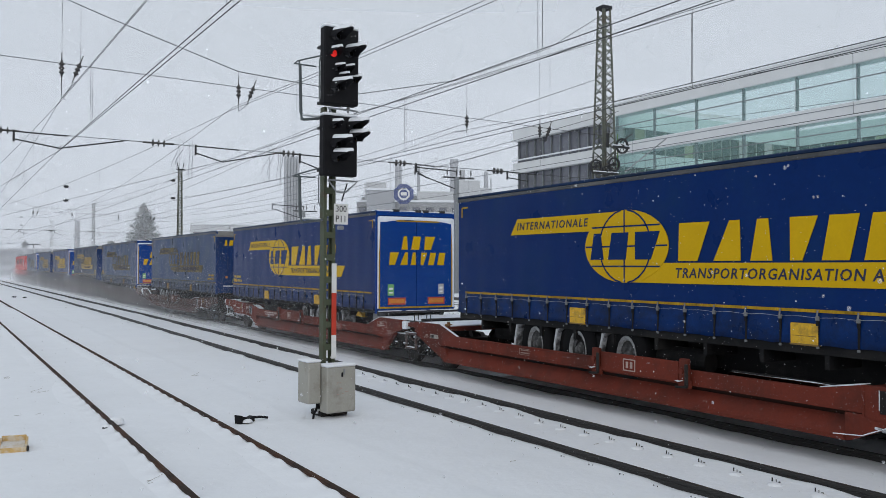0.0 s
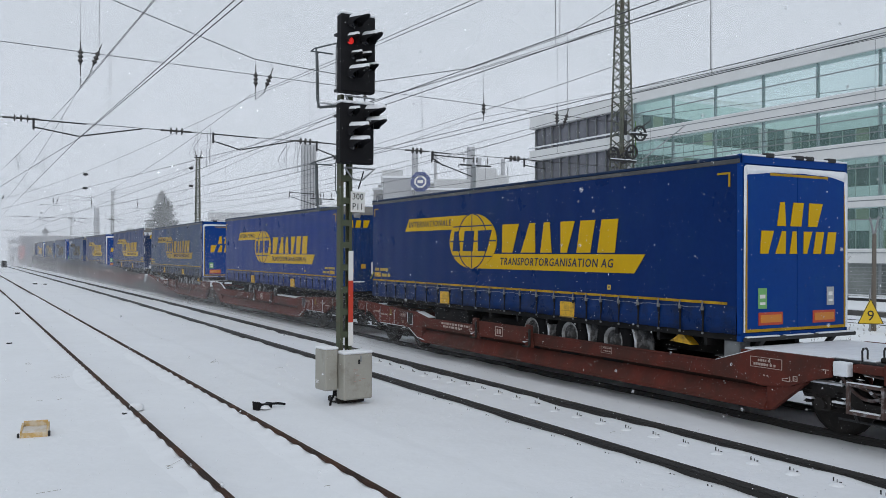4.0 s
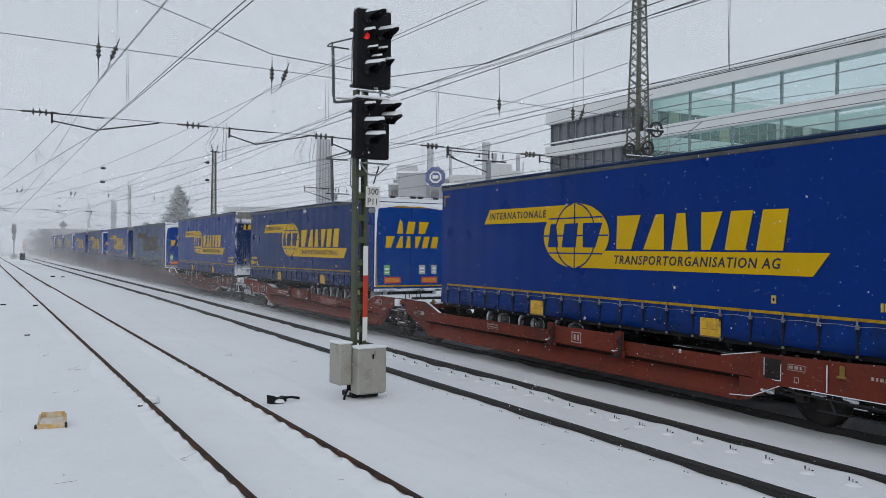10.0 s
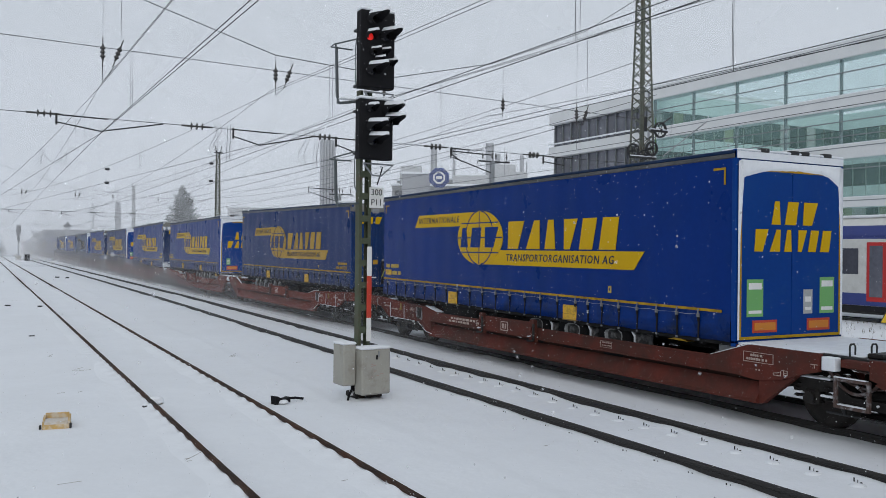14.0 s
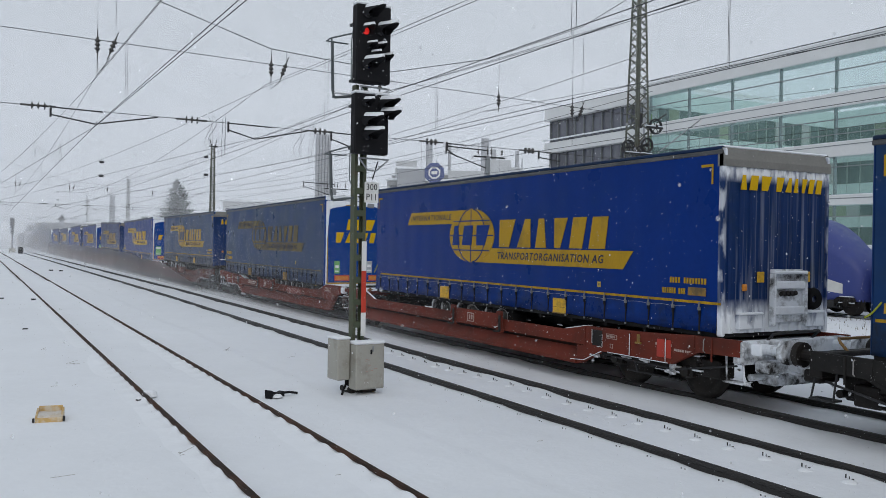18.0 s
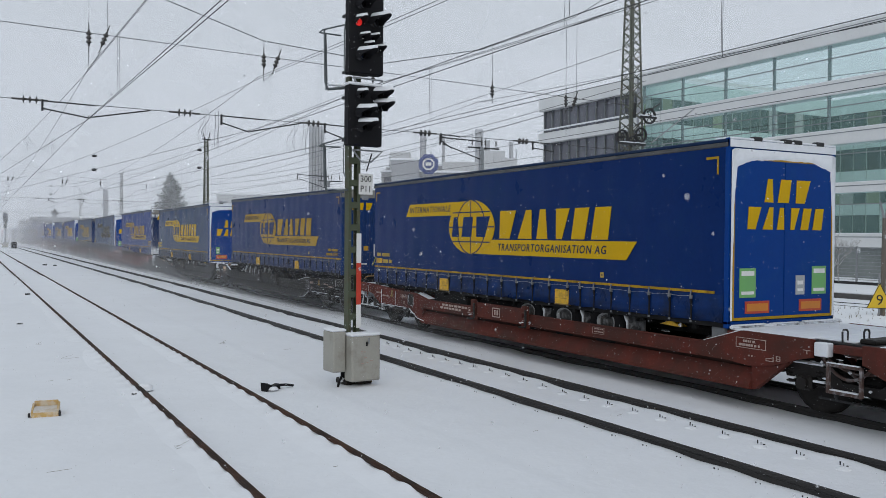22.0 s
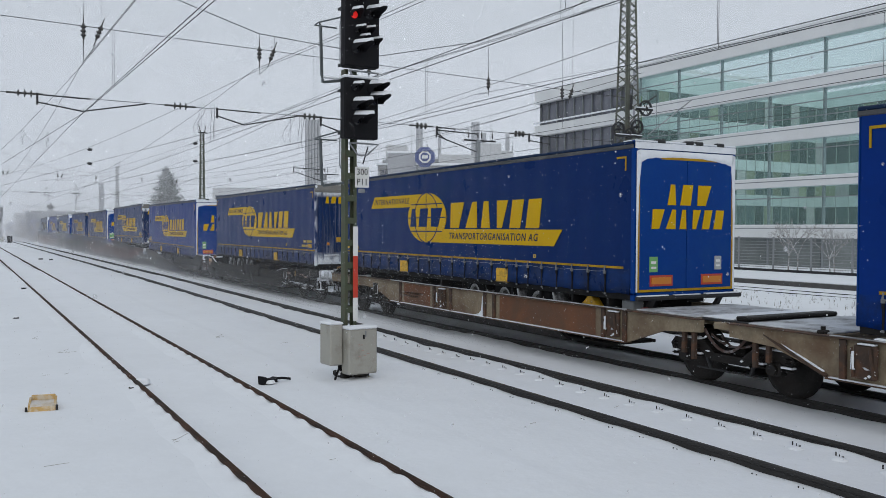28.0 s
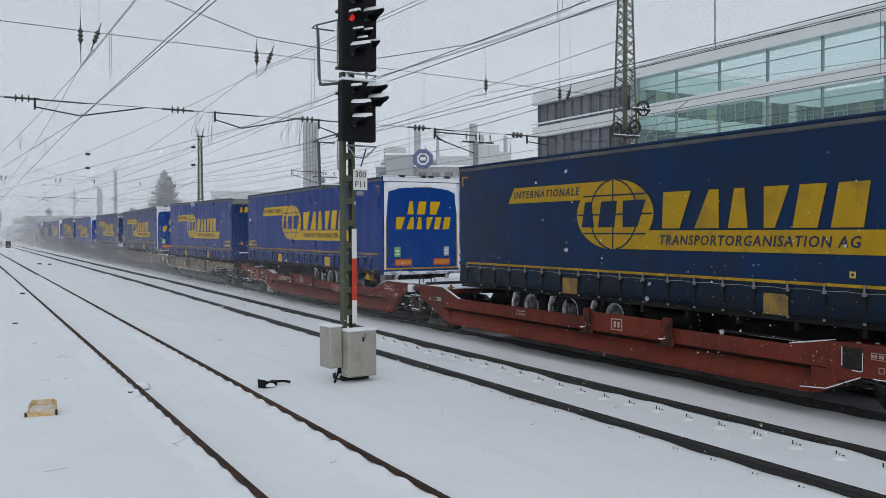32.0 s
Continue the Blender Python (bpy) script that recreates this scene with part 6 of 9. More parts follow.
def trailer_base(ob, blue, yellow, axles, legs):
    """What every trailer has, whichever way it points."""
    bm_, ym = BLUES[blue], YELLOWS[yellow]
    part("curtain", stored("curtain", bm_, curtain_shape, True), ob)
    part("skirt", stored("skirt", SKIRTS[blue], skirt_shape, True), ob, "blue lower flap spotted with road dirt")
    part("far_curtain", stored("far_curtain", bm_, far_side_shape), ob)
    part("roof", stored("trailer_roof", TARP_ROOF, roof_shape), ob)
    part("roof_rail", stored("roof_rail", ROOF_RAIL, rail_shape), ob, "dull aluminium roof rail")
    part("roof_hem", stored("roof_hem", BLUES["grimy"], lambda: Shape().box(SIDE - 0.006, SIDE + 0.07, 0.0, LONG, 4.026, 4.088, 0.015)), ob, "blue edge of the roof sheet")
    part("roof_rail", stored("roof_rail_far", ROOF_RAIL, lambda: Shape().box(HALF - 0.08, HALF + 0.01, 0, LONG, 3.965, 4.085, 0.012)), ob)
    part("chassis", stored("trailer_chassis", CHASSIS, chassis_shape), ob, "blackened steel chassis")
    stripe = YELLOWS["faded"] if yellow == "faded" else HEM_YELLOW
    part("stripe", stored("stripe", stripe, lambda: Shape().box(SIDE - 0.012, SIDE - 0.002, 0.24, LONG - 0.1, 1.755, 1.798)), ob, "thin yellow hem line", place=pose(0, -0.26 if axles[0] > 5 else 0.0, 0))
    strap = strap_mesh()
    ties = [0.73, 1.23, 1.73, 2.24, 2.75, 3.25, 3.68, 4.08] + [4.7 + k * 0.607 for k in range(15)] if axles[0] < 6 else [0.42 + k * 0.607 for k in range(22)]
    for y in ties:
        part("strap", strap, ob, place=pose(SIDE - 0.012, y, 1.735))
    part("curtain_tag", stored("curtain_tag", CREAM_INK, lambda: Shape().box(SIDE - 0.012, SIDE - 0.002, -0.045, 0.045, 1.885, 1.91).box(SIDE - 0.012, SIDE - 0.002, -0.045, 0.045, 1.95, 1.975).box(SIDE - 0.012, SIDE - 0.002, -0.045, -0.02, 1.91, 1.95).box(SIDE - 0.012, SIDE - 0.002, 0.02, 0.045, 1.91, 1.95)), ob, "small pale square tag", place=pose(0, 3.04, 0))
    part("cord", stored("cord", STICKER_GREY, lambda: Shape().path([(SIDE - 0.03, 0.72 + k * 0.3035, 1.70 - 0.018 * (k % 2)) for k in range(42)], 0.003, 4)), ob, "thin customs cord")
    pad = PAD_DULL if blue == "grimy" or yellow == "faded" and blue == "dusty" else PAD_YELLOW
    for y in (4.05, 8.98):
        lp = part("lift_pad", stored("lift_pad", pad, lambda: Shape().box(SIDE - 0.036, SIDE + 0.05, 0, 0.45, 1.29, 1.6, 0.012)), ob, place=pose(0, y, 0), label="yellow lifting pad")
        part("pad_lip", stored("pad_lip", PAD_DULL, lambda: Shape().box(SIDE - 0.05, SIDE - 0.03, 0.0, 0.45, 1.29, 1.315, 0.005).box(SIDE - 0.0385, SIDE - 0.034, 0.03, 0.42, 1.42, 1.428)), lp)
    for y, s in ((0.2, 1), (LONG - 0.2, -1)):
        part("corner_mark", stored("corner_mark_%d" % s, YELLOWS["worn"], lambda: Shape().box(SIDE - 0.012, SIDE - 0.002, -0.016, 0.016, 3.6, 3.8).box(SIDE - 0.0122, SIDE - 0.0022, min(-0.016, s * 0.24), max(0.016, s * 0.24), 3.8, 3.832)), ob, place=pose(0, y, 0))
    # print on the side
    part("banner", stored("banner", ym, banner_shape), ob, "yellow slanted banner")
    part("banner_text", lettering("INTERNATIONALE", 0.152, BLUE_INK, 0.17, 1.06, 0.003, 1.24), ob, place=on_side(SIDE - 0.016, 10.06, 3.295))
    part("low_banner", stored("low_banner", ym, low_banner_shape), ob, "yellow slanted banner")
    part("banner_text", lettering("TRANSPORTORGANISATION AG", 0.16, BLUE_INK, 0.17, 1.0, 0.003, 1.16), ob, place=on_side(SIDE - 0.016, 4.82, 2.365))
    part("globe", stored("globe", ym, globe_shape), ob, "yellow globe emblem")
    part("globe_grid", stored("globe_grid", bm_, globe_lines_shape), ob)
    for k, row in enumerate(GLOBE_ROW):
        part("globe_block", stored("globe_block_%d" % k, bm_, lambda: side_print_shape(row, 0.028)), ob, "dark slanted shape on the globe")
    for k, row in enumerate(SIDE_ROW):
        part("print_block", stored("print_block_%d" % k, ym, lambda: side_print_shape(row, 0.012)), ob, "large slanted yellow print shape")
    for y in axles:
        for x, outer in ((-0.98, -1), (0.98, 1)):
            wheel_parts(ob, x, y, 0.93, outer, RIM)
        k = -1 if axles[0] < 6 else 1
        part("mud_flap", stored("mud_flap_%d" % k, FLAP_GREY, lambda: Shape().prism([(k * a, b) for a, b in ((-0.01, 0.6), (0.015, 0.6), (0.01, 1.0), (-0.07, 1.18), (-0.2, 1.27), (-0.2, 1.245), (-0.09, 1.16), (-0.015, 0.98))], "x", -1.2, -0.78)), ob, place=pose(0, y + k * 0.66, 0), label="mud flap caked with grey snow")
        part("flap_edge", stored("flap_edge_%d" % k, THIN_SNOW, lambda: Shape().prism([(k * a, b) for a, b in ((-0.015, 0.62), (0.02, 0.62), (0.015, 1.0), (-0.06, 1.19), (-0.09, 1.19), (-0.02, 0.98))], "x", -1.225, -1.2)), ob, place=pose(0, y + k * 0.66, 0), label="snow on the edge of the mud flap")
    for y in legs:
        for x in (-0.75, 0.75):
            part("landing_leg", stored("landing_leg", CHASSIS, lambda: Shape().box(-0.06, 0.06, -0.06, 0.06, 0.72, 1.25, 0.01).box(-0.12, 0.12, -0.14, 0.14, 0.68, 0.73, 0.01)), ob, place=pose(x, y, 0))
    part("air_tank", stored("air_tank", CHASSIS, lambda: Shape().tube((-0.8, 0, 0.95), (-0.8, 1.6, 0.95), 0.16, 12)), ob, place=pose(0, 6.4, 0))
    part("pallet_box", stored("pallet_box", CHASSIS, lambda: Shape().box(-1.1, -0.7, 0, 1.7, 0.75, 1.18, 0.03)), ob, place=pose(0, 8.4, 0))


def frost_shape(amount, seed):
    """Snow blown on to the edges of the rear doors: a ragged border, deeper in the upper corners."""
    sh, rnd = Shape(), random.Random(seed)
    y = -0.052
    p, f = [], []
    pts = []
    n = 40
    for i in range(n + 1):
        pts.append(((-1.24, 1.34 + 2.56 * i / n), (1, 0), 0.012 + 0.1 * amount * (0.1 + 0.9 * (i / n) ** 3)))
    for i in range(1, n):
        u = i / n
        pts.append(((-1.24 + 2.48 * u, 3.93), (0, -1), 0.03 + 0.15 * amount * (0.45 + 1.0 * abs(2 * u - 1) ** 3)))
    for i in range(n + 1):
        pts.append(((1.24, 3.9 - 2.56 * i / n), (-1, 0), 0.012 + 0.1 * amount * (0.1 + 0.9 * (1 - i / n) ** 3)))
    for k, ((x, z), (dx, dz), w) in enumerate(pts):
        w *= 0.92 + 0.3 * noise.noise((k * 0.12, seed, 0)) + 0.1 * noise.noise((k * 0.6, seed, 5))
        p += [(x, y + 0.004, z), (x, y - 0.008, z), (x + dx * w, y - 0.006, z + dz * w), (x + dx * (w + 0.02), y + 0.004, z + dz * (w + 0.02))]
    for k in range(len(pts) - 1):
        a, b = 4 * k, 4 * k + 4
        f += [(a, b, b + 1, a + 1), (a + 1, b + 1, b + 2, a + 2), (a + 2, b + 2, b + 3, a + 3)]
    sh.add(p, f)
    return sh


def rear_end(ob, y, yellow, frost, seed, stickers):
    """Doors, frame, lamps and bumper at the end with the doors (at y, facing -y)."""
    e = part("rear_frame", stored("rear_frame", DOOR_BLUE, lambda: Shape().box(SIDE, SIDE + 0.07, -0.03, 0.06, 1.28, 4.08, 0.008).box(HALF - 0.07, HALF, -0.03, 0.06, 1.28, 4.08, 0.008)
             .box(SIDE, HALF, -0.03, 0.06, 3.95, 4.1, 0.008).box(SIDE, HALF, -0.03, 0.06, 1.2, 1.33, 0.008)), ob, place=pose(0, y, 0))
    for x0, x1 in ((SIDE + 0.075, -0.006), (0.006, HALF - 0.075)):
        s = stored("rear_door_%d" % (x0 > 0), DOOR_BLUE, lambda: Shape().box(x0, x1, -0.045, 0.0, 1.34, 3.94, 0.01))
        part("rear_door", s, ob, "blue door panel", place=pose(0, y, 0))
    part("edge_tape", stored("edge_tape", YELLOWS["worn"], lambda: Shape().box(SIDE + 0.075, SIDE + 0.115, -0.05, -0.044, 1.36, 3.7).box(HALF - 0.115, HALF - 0.075, -0.05, -0.044, 1.36, 3.7)
         .box(SIDE + 0.08, HALF - 0.08, -0.0505, -0.0445, 1.34, 1.385).box(-0.65, 0.75, -0.0505, -0.0445, 3.79, 3.83)), ob, "yellow reflective edge tape", place=pose(0, y, 0))
    for k, row in enumerate(REAR_ROWS):
        part("door_print", stored("door_print_%d" % k, YELLOWS["bright"], lambda: end_print_shape(row, -0.046)), ob, "yellow slanted print block", place=pose(0, y, 0))
    for x in (-0.91, 0.37):
        r = part("marker_plate", stored("marker_plate", RED_REFLECTOR, lambda: Shape().box(0, 0.56, -0.054, -0.045, 1.44, 1.64, 0.003)), ob, "orange plate with a red border", place=pose(x, y, 0))
        part("plate_face", stored("plate_face", ORANGE, lambda: Shape().box(0.04, 0.52, -0.06, -0.053, 1.48, 1.6)), r)
    for k, (x, z, w, h, m) in enumerate(((-0.92, 1.7, 0.2, 0.32, STICKER_GREEN), (0.28, 1.72, 0.22, 0.3, STICKER_GREY), (0.72, 1.72, 0.18, 0.3, STICKER_GREY))):
        if k == 1 and stickers < 3:
            continue
        m = STICKER_GREEN if (k == 2 and stickers == 4) else m
        if stickers == 4 and k != 1:
            x, w, h = (-1.04, 0.37, 0.44) if k == 0 else (0.68, 0.36, 0.44)
        st_ = part("sticker", stored("sticker_%d_%d" % (k, stickers), m, lambda: Shape().box(x, x + w, -0.052, -0.045, z, z + h, 0.002)), ob, "small pale sticker", place=pose(0, y, 0))
        for lo, hi in ((0.05, 0.1), (0.33, 0.4)) if h > 0.4 else ((0.06, 0.1), (0.16, 0.22)):
            part("plain_bar", stored("sticker_bar_%d_%d_%d" % (k, hi * 100, stickers), WHITE_PAINT, lambda: Shape().box(x + 0.04, x + w - 0.04, -0.055, -0.051, z + lo, z + hi)), st_)
    hg = stored("hinge", DARK_STEEL, lambda: Shape().box(-0.1, 0.1, -0.06, 0.05, 4.07, 4.14, 0.015))
    for x in (-0.65, 0.05, 0.3, 0.85):
        part("roof_hinge", hg, ob, place=pose(x, y, 0))
    part("roof_edge_snow", stored("roof_edge_snow_%d" % (frost > 0.85), FROST, lambda: Shape().box(SIDE + 0.02, HALF - 0.02, -0.05, 0.3, 4.075, 4.105, 0.01) if frost <= 0.85 else Shape().box(SIDE + 0.01, HALF - 0.01, -0.05, 0.3, 4.075, 4.108, 0.01).box(SIDE + 0.01, HALF - 0.01, -0.045, -0.032, 3.952, 4.07, 0.004)), ob, place=pose(0, y, 0), label="rim of snow on the roof edge")
    if frost:
        part("frost", frost_shape(frost, seed).mesh("frost", FROST, True), ob, "blown snow on the door edges", place=pose(0, y, 0))
    part("bumper", stored("bumper", CRUSTED if frost > 0.95 else DARK_STEEL, lambda: Shape().tube((SIDE + 0.02, -0.09, 1.235), (HALF + 0.1, -0.09, 1.235), 0.036, 10).prism([(-0.1, 1.2), (-0.02, 1.2), (0.14, 1.02), (0.05, 1.02)], "x", -0.9, -0.8).prism([(-0.1, 1.2), (-0.02, 1.2), (0.14, 1.02), (0.05, 1.02)], "x", 0.8, 0.9)), ob, "round rear bumper bar", place=pose(0, y, 0))
    part("bumper_snow", stored("bumper_snow", FROST, lambda: Shape().box(SIDE + 0.04, -0.5, -0.13, -0.06, 1.262, 1.283, 0.008).box(-0.35, 0.3, -0.125, -0.05, 1.262, 1.278, 0.006).box(0.42, HALF + 0.05, -0.13, -0.06, 1.262, 1.286, 0.008)), ob, "snow along the bumper", place=pose(0, y, 0))
    part("tail_lamp", stored("tail_lamp", TAIL_RED, lambda: Shape().box(-1.05, -0.86, -0.02, 0.04, 1.0, 1.1, 0.015)), ob, "dark red tail lamp", place=pose(0, y, 0))


def front_wall_shape():
    """Corrugated front wall, facing -y."""
    pts, x = [], SIDE + 0.05
    while x < HALF - 0.06:
        for dx, d in ((0.0, 0.0), (0.10, 0.0), (0.13, -0.035), (0.21, -0.035)):
            if x + dx < HALF - 0.05:
                pts.append((x + dx, -0.01 + d))
        x += 0.24
    pts.append((HALF - 0.05, -0.01))
    pts += [(HALF - 0.05, 0.05), (SIDE + 0.05, 0.05)]
    return Shape().prism(pts, "z", 1.3, 3.82)


def front_end(ob, y, snowy, seed):
    """The front wall with its coupling panel (at y, facing -y)."""
    wall = WALL_SNOWY if snowy > 0.8 else WALL_DUSTED if snowy else WALL_BLUE
    part("front_wall", stored("front_wall", wall, front_wall_shape), ob, "blue corrugated front wall", place=pose(0, y, 0))
    part("corner_post", stored("corner_posts", wall, lambda: Shape().box(SIDE, SIDE + 0.09, -0.04, 0.08, 1.25, 4.05, 0.02).box(HALF - 0.09, HALF, -0.04, 0.08, 1.25, 4.05, 0.02)), ob, place=pose(0, y, 0))
    part("header", stored("front_header", HEADER_GREY, lambda: Shape().prism([(-0.06, 3.8), (-0.06, 3.88), (0.0, 4.06), (0.1, 4.06), (0.1, 3.8)], "x", SIDE, HALF)), ob, "dirty aluminium header", place=pose(0, y, 0))
    part("header_snow", stored("header_snow", FROST, lambda: Shape().box(SIDE + 0.02, HALF - 0.02, 0.0, 0.2, 4.06, 4.1, 0.015)), ob, place=pose(0, y, 0))
    for k, row in enumerate(FRONT_ROWS):
        part("front_print", stored("front_print_%d" % k, YELLOWS["bright"], lambda: end_print_shape(row, -0.048)), ob, "yellow slanted print block", place=pose(0, y, 0))
    if (seed - 201) % 7 == 0:
        pan = part("coupling_panel", stored("coupling_plate", WHITE_PAINT, lambda: Shape().box(-0.14, 0.5, -0.075, -0.03, 1.86, 2.3, 0.012)), ob, "white plate with air and cable couplings", place=pose(0, y, 0))
        part("panel_slot", stored("panel_slot", GREASY, lambda: Shape().box(-0.02, 0.36, -0.085, -0.07, 2.02, 2.06, 0.004)), pan)
    else:
        pan = part("coupling_panel", stored("coupling_panel", CRUSTED if snowy > 0.8 else CHASSIS, lambda: Shape().box(-0.16, 0.56, -0.09, 0.0, 1.45, 2.28, 0.01)), ob, "black panel with air and cable couplings", place=pose(0, y, 0))
        pale = FROST if snowy else STICKER_GREY
        part("panel_step", stored("panel_step", pale, lambda: Shape().box(-0.2, 0.6, -0.18, -0.05, 2.2, 2.26, 0.02)), pan, "pale metal step with snow")
        part("panel_step", stored("panel_shelf", pale, lambda: Shape().box(-0.16, 0.56, -0.15, -0.08, 1.98, 2.1, 0.02)), pan)
        part("panel_step", stored("panel_shelf_low", pale, lambda: Shape().box(-0.16, 0.56, -0.15, -0.08, 1.58, 1.72, 0.02)), pan)
        part("panel_post", stored("panel_post", CRUSTED if snowy else CHASSIS, lambda: Shape().box(-0.2, -0.16, -0.17, -0.04, 1.4, 2.2, 0.01)), pan)
        part("panel_post", stored("panel_post_b", CRUSTED if snowy else CHASSIS, lambda: Shape().box(0.56, 0.6, -0.17, -0.04, 1.4, 2.2, 0.01)), pan)
    cpl = stored("hose_coupling", GREASY, lambda: Shape().tube((0, -0.16, 1.93), (0, -0.06, 1.9), 0.035, 8))
    for k in range(4):
        part("hose_coupling", cpl, pan, place=pose(0.02 + 0.1 * k, 0, 0))
    for x in (-0.5, 0.62):
        part("yellow_tag", stored("yellow_tag", PAD_YELLOW, lambda: Shape().box(0, 0.16, -0.06, -0.045, 2.08, 2.24, 0.003)), ob, place=pose(x, y, 0))
    part("side_lamp", stored("side_lamp", ORANGE, lambda: Shape().box(-0.86, -0.76, -0.1, -0.04, 1.96, 2.06, 0.02)), ob, "orange side lamp", place=pose(0, y, 0))
    for x0, x1 in ((-0.95, -0.4), (0.66, 1.1)):
        b = part("front_step", stored("front_step_%d" % (x0 > 0), wall, lambda: Shape().box(x0, x1, -0.11, 0.0, 1.36, 1.6, 0.015)), ob, place=pose(0, y, 0))
        part("step_snow", stored("step_snow_%d" % (x0 > 0), FROST, lambda: Shape().box(x0, x1, -0.12, -0.02, 1.595, 1.635, 0.012)), b, "snow on the step")
    part("spare_tyre", stored("front_tyre", RUBBER, lambda: Shape().turned([(0.05, -0.05), (0.15, -0.09), (0.19, 0.0), (0.15, 0.04)], "y", 14, (0.88, -0.02, 1.82)), True), ob, place=pose(0, y, 0))


def plate_bars(ob, y, clean):
    """Registration stencils near one end, as plain bars."""
    ink = CREAM_INK if clean else YELLOWS["worn"]
    lead = y > 5
    part("plate", stored("plate", PAD_YELLOW if clean else PAD_DULL, lambda: Shape().box(SIDE - 0.012, SIDE - 0.002, 0.0, 0.4, 1.87, 1.99)), ob, "small yellow plate", place=pose(0, y + (0.72 if lead else 0.05), 0))
    k = ("stencil_rows", ink.name, lead)
    if k not in STORE:
        sh = Shape()
        for z, a, n, gap, step in ((1.88, 0.1 if lead else 0.52, 10, 3, 0.056), (2.04, 0.24 if lead else 0.05, 13, 8, 0.066)):
            for i in range(n):
                if i != gap:
                    sh.box(SIDE - 0.012, SIDE - 0.002, a + i * step, a + i * step + 0.038, z, z + 0.085)
        STORE[k] = sh.mesh("stencil", ink)
    tagged(part("stencil", STORE[k], ob, "rows of small pale bars", place=pose(0, y, 0)), kind="stuff")


TRAILER_NAMES = {"bright": "clean bright blue", "mid": "blue", "dusty": "dusty dull blue", "grimy": "grimy dark blue"}
TAIL = {"bright": "bright yellow print", "worn": "worn yellow print", "faded": "soiled faded print"}


def build_trailer(kind, blue, yellow, frost, seed, stickers=2):
    lab = "%s tarpaulin semi-trailer with %s on a wagon" % (TRAILER_NAMES[blue], TAIL[yellow])
    ob = thing("semi_trailer", Matrix(), lab, "trailer", "trailers on the train")
    if kind == "A":
        trailer_base(ob, blue, yellow, (3.05, 4.35, 5.65), (10.6,))
        rear_end(ob, 0.0, yellow, frost, seed, stickers)
        part("wheel_chock", stored("wheel_chock", PAD_YELLOW, lambda: Shape().prism([(-0.26, 1.02), (0.24, 1.05), (0.1, 1.13), (-0.0, 1.21), (-0.08, 1.16)], "x", -1.15, -0.98)), ob, "yellow wheel chock in its holder", place=pose(0, 1.37, 0.02))
        part("support_box", stored("support_box", BOX_GREY, lambda: Shape().box(-1.16, -0.9, 0.1, 0.42, 0.88, 1.2, 0.02)), ob, "grey box under the doors")
        part("front_wall", stored("plain_front_wall", WALL_BLUE, lambda: Shape().box(SIDE + 0.02, HALF - 0.02, LONG - 0.05, LONG, 1.3, 4.05, 0.02)), ob)
        plate_bars(ob, 12.26, yellow != "faded")
    else:
        trailer_base(ob, blue, yellow, (9.35, 8.0, 6.65) if seed in (201, 207) else (10.7, 9.35, 8.0), (3.0,))
        front_end(ob, 0.0, frost, seed)
        part("rear_door", stored("plain_rear_doors", DOOR_BLUE, lambda: Shape().box(SIDE + 0.02, HALF - 0.02, LONG - 0.05, LONG, 1.3, 4.05, 0.02)), ob)
        part("king_pin_plate", stored("king_pin_plate", CHASSIS, lambda: Shape().box(-0.5, 0.5, 0.6, 1.9, 1.02, 1.2, 0.03).tube((0, 1.2, 0.9), (0, 1.2, 1.05), 0.08, 8)), ob)
        plate_bars(ob, 0.25, yellow == "bright")
    if kind == "A" or seed == 207:
        part("corner_lever", stored("corner_lever", LEVER_GREEN, lambda: Shape().path([(SIDE - 0.02, LONG + 0.05, 1.8), (SIDE - 0.03, LONG - 0.06, 1.86), (SIDE - 0.03, LONG - 0.2, 2.0)], 0.013, 5)), ob, "yellow-green lever at the corner")
    return ob


# ------------------------------------------------ pocket wagons: two halves over a shared middle bogie
def beam_outline(s):
    """Side plate of one half; s is the way from the middle joint to the buffers."""
    top = [(0.4, 1.12), (1.65, 1.12), (2.45, 0.88), (7.3, 0.88), (9.7, 0.88), (11.9, 0.88), (12.6, 1.0), (14.4, 1.05), (15.5, 1.11), (16.45, 1.12)]
    low = [(16.45, 0.86), (15.6, 0.84), (15.0, 0.57), (12.75, 0.57), (12.6, 0.635), (1.9, 0.635), (1.5, 0.6), (1.04, 0.66), (0.64, 0.8), (0.4, 0.86)]
    return [(s * a, b) for a, b in top + low]


def flange_shape(s):
    """Lower flank of the pocket: a set-back web over a flange that leans outwards."""
    sh = Shape()
    near = 1.46 if s > 0 else 1.9
    for x in (-1, 1):
        a, b = sorted((s * near, s * 12.35))
        q = [(1.16, 0.55), (1.19, 0.555), (1.36, 0.31), (1.36, 0.25), (1.28, 0.24), (1.1, 0.24), (1.1, 0.28), (1.26, 0.3)]
        sh.prism([(x * u, w) for u, w in q], "y", a, b)
    # cheek towards the joint
    if s > 0:
        sh.prism([(1.46, 0.66), (1.46, 0.25), (1.4, 0.25), (0.8, 0.73), (0.78, 0.77), (1.0, 0.66)], "x", -1.3, -1.2)
    else:
        sh.prism([(-0.55, 0.84), (-0.47, 0.8), (-1.9, 0.25), (-2.1, 0.25), (-1.9, 0.56), (-1.3, 0.66)], "x", -1.32, -1.2)
    sh.prism([(s * 12.35, 0.62), (s * 13.2, 0.62), (s * 13.16, 0.58), (s * 12.41, 0.25), (s * 12.35, 0.25)], "x", -1.32, -1.2)
    return sh


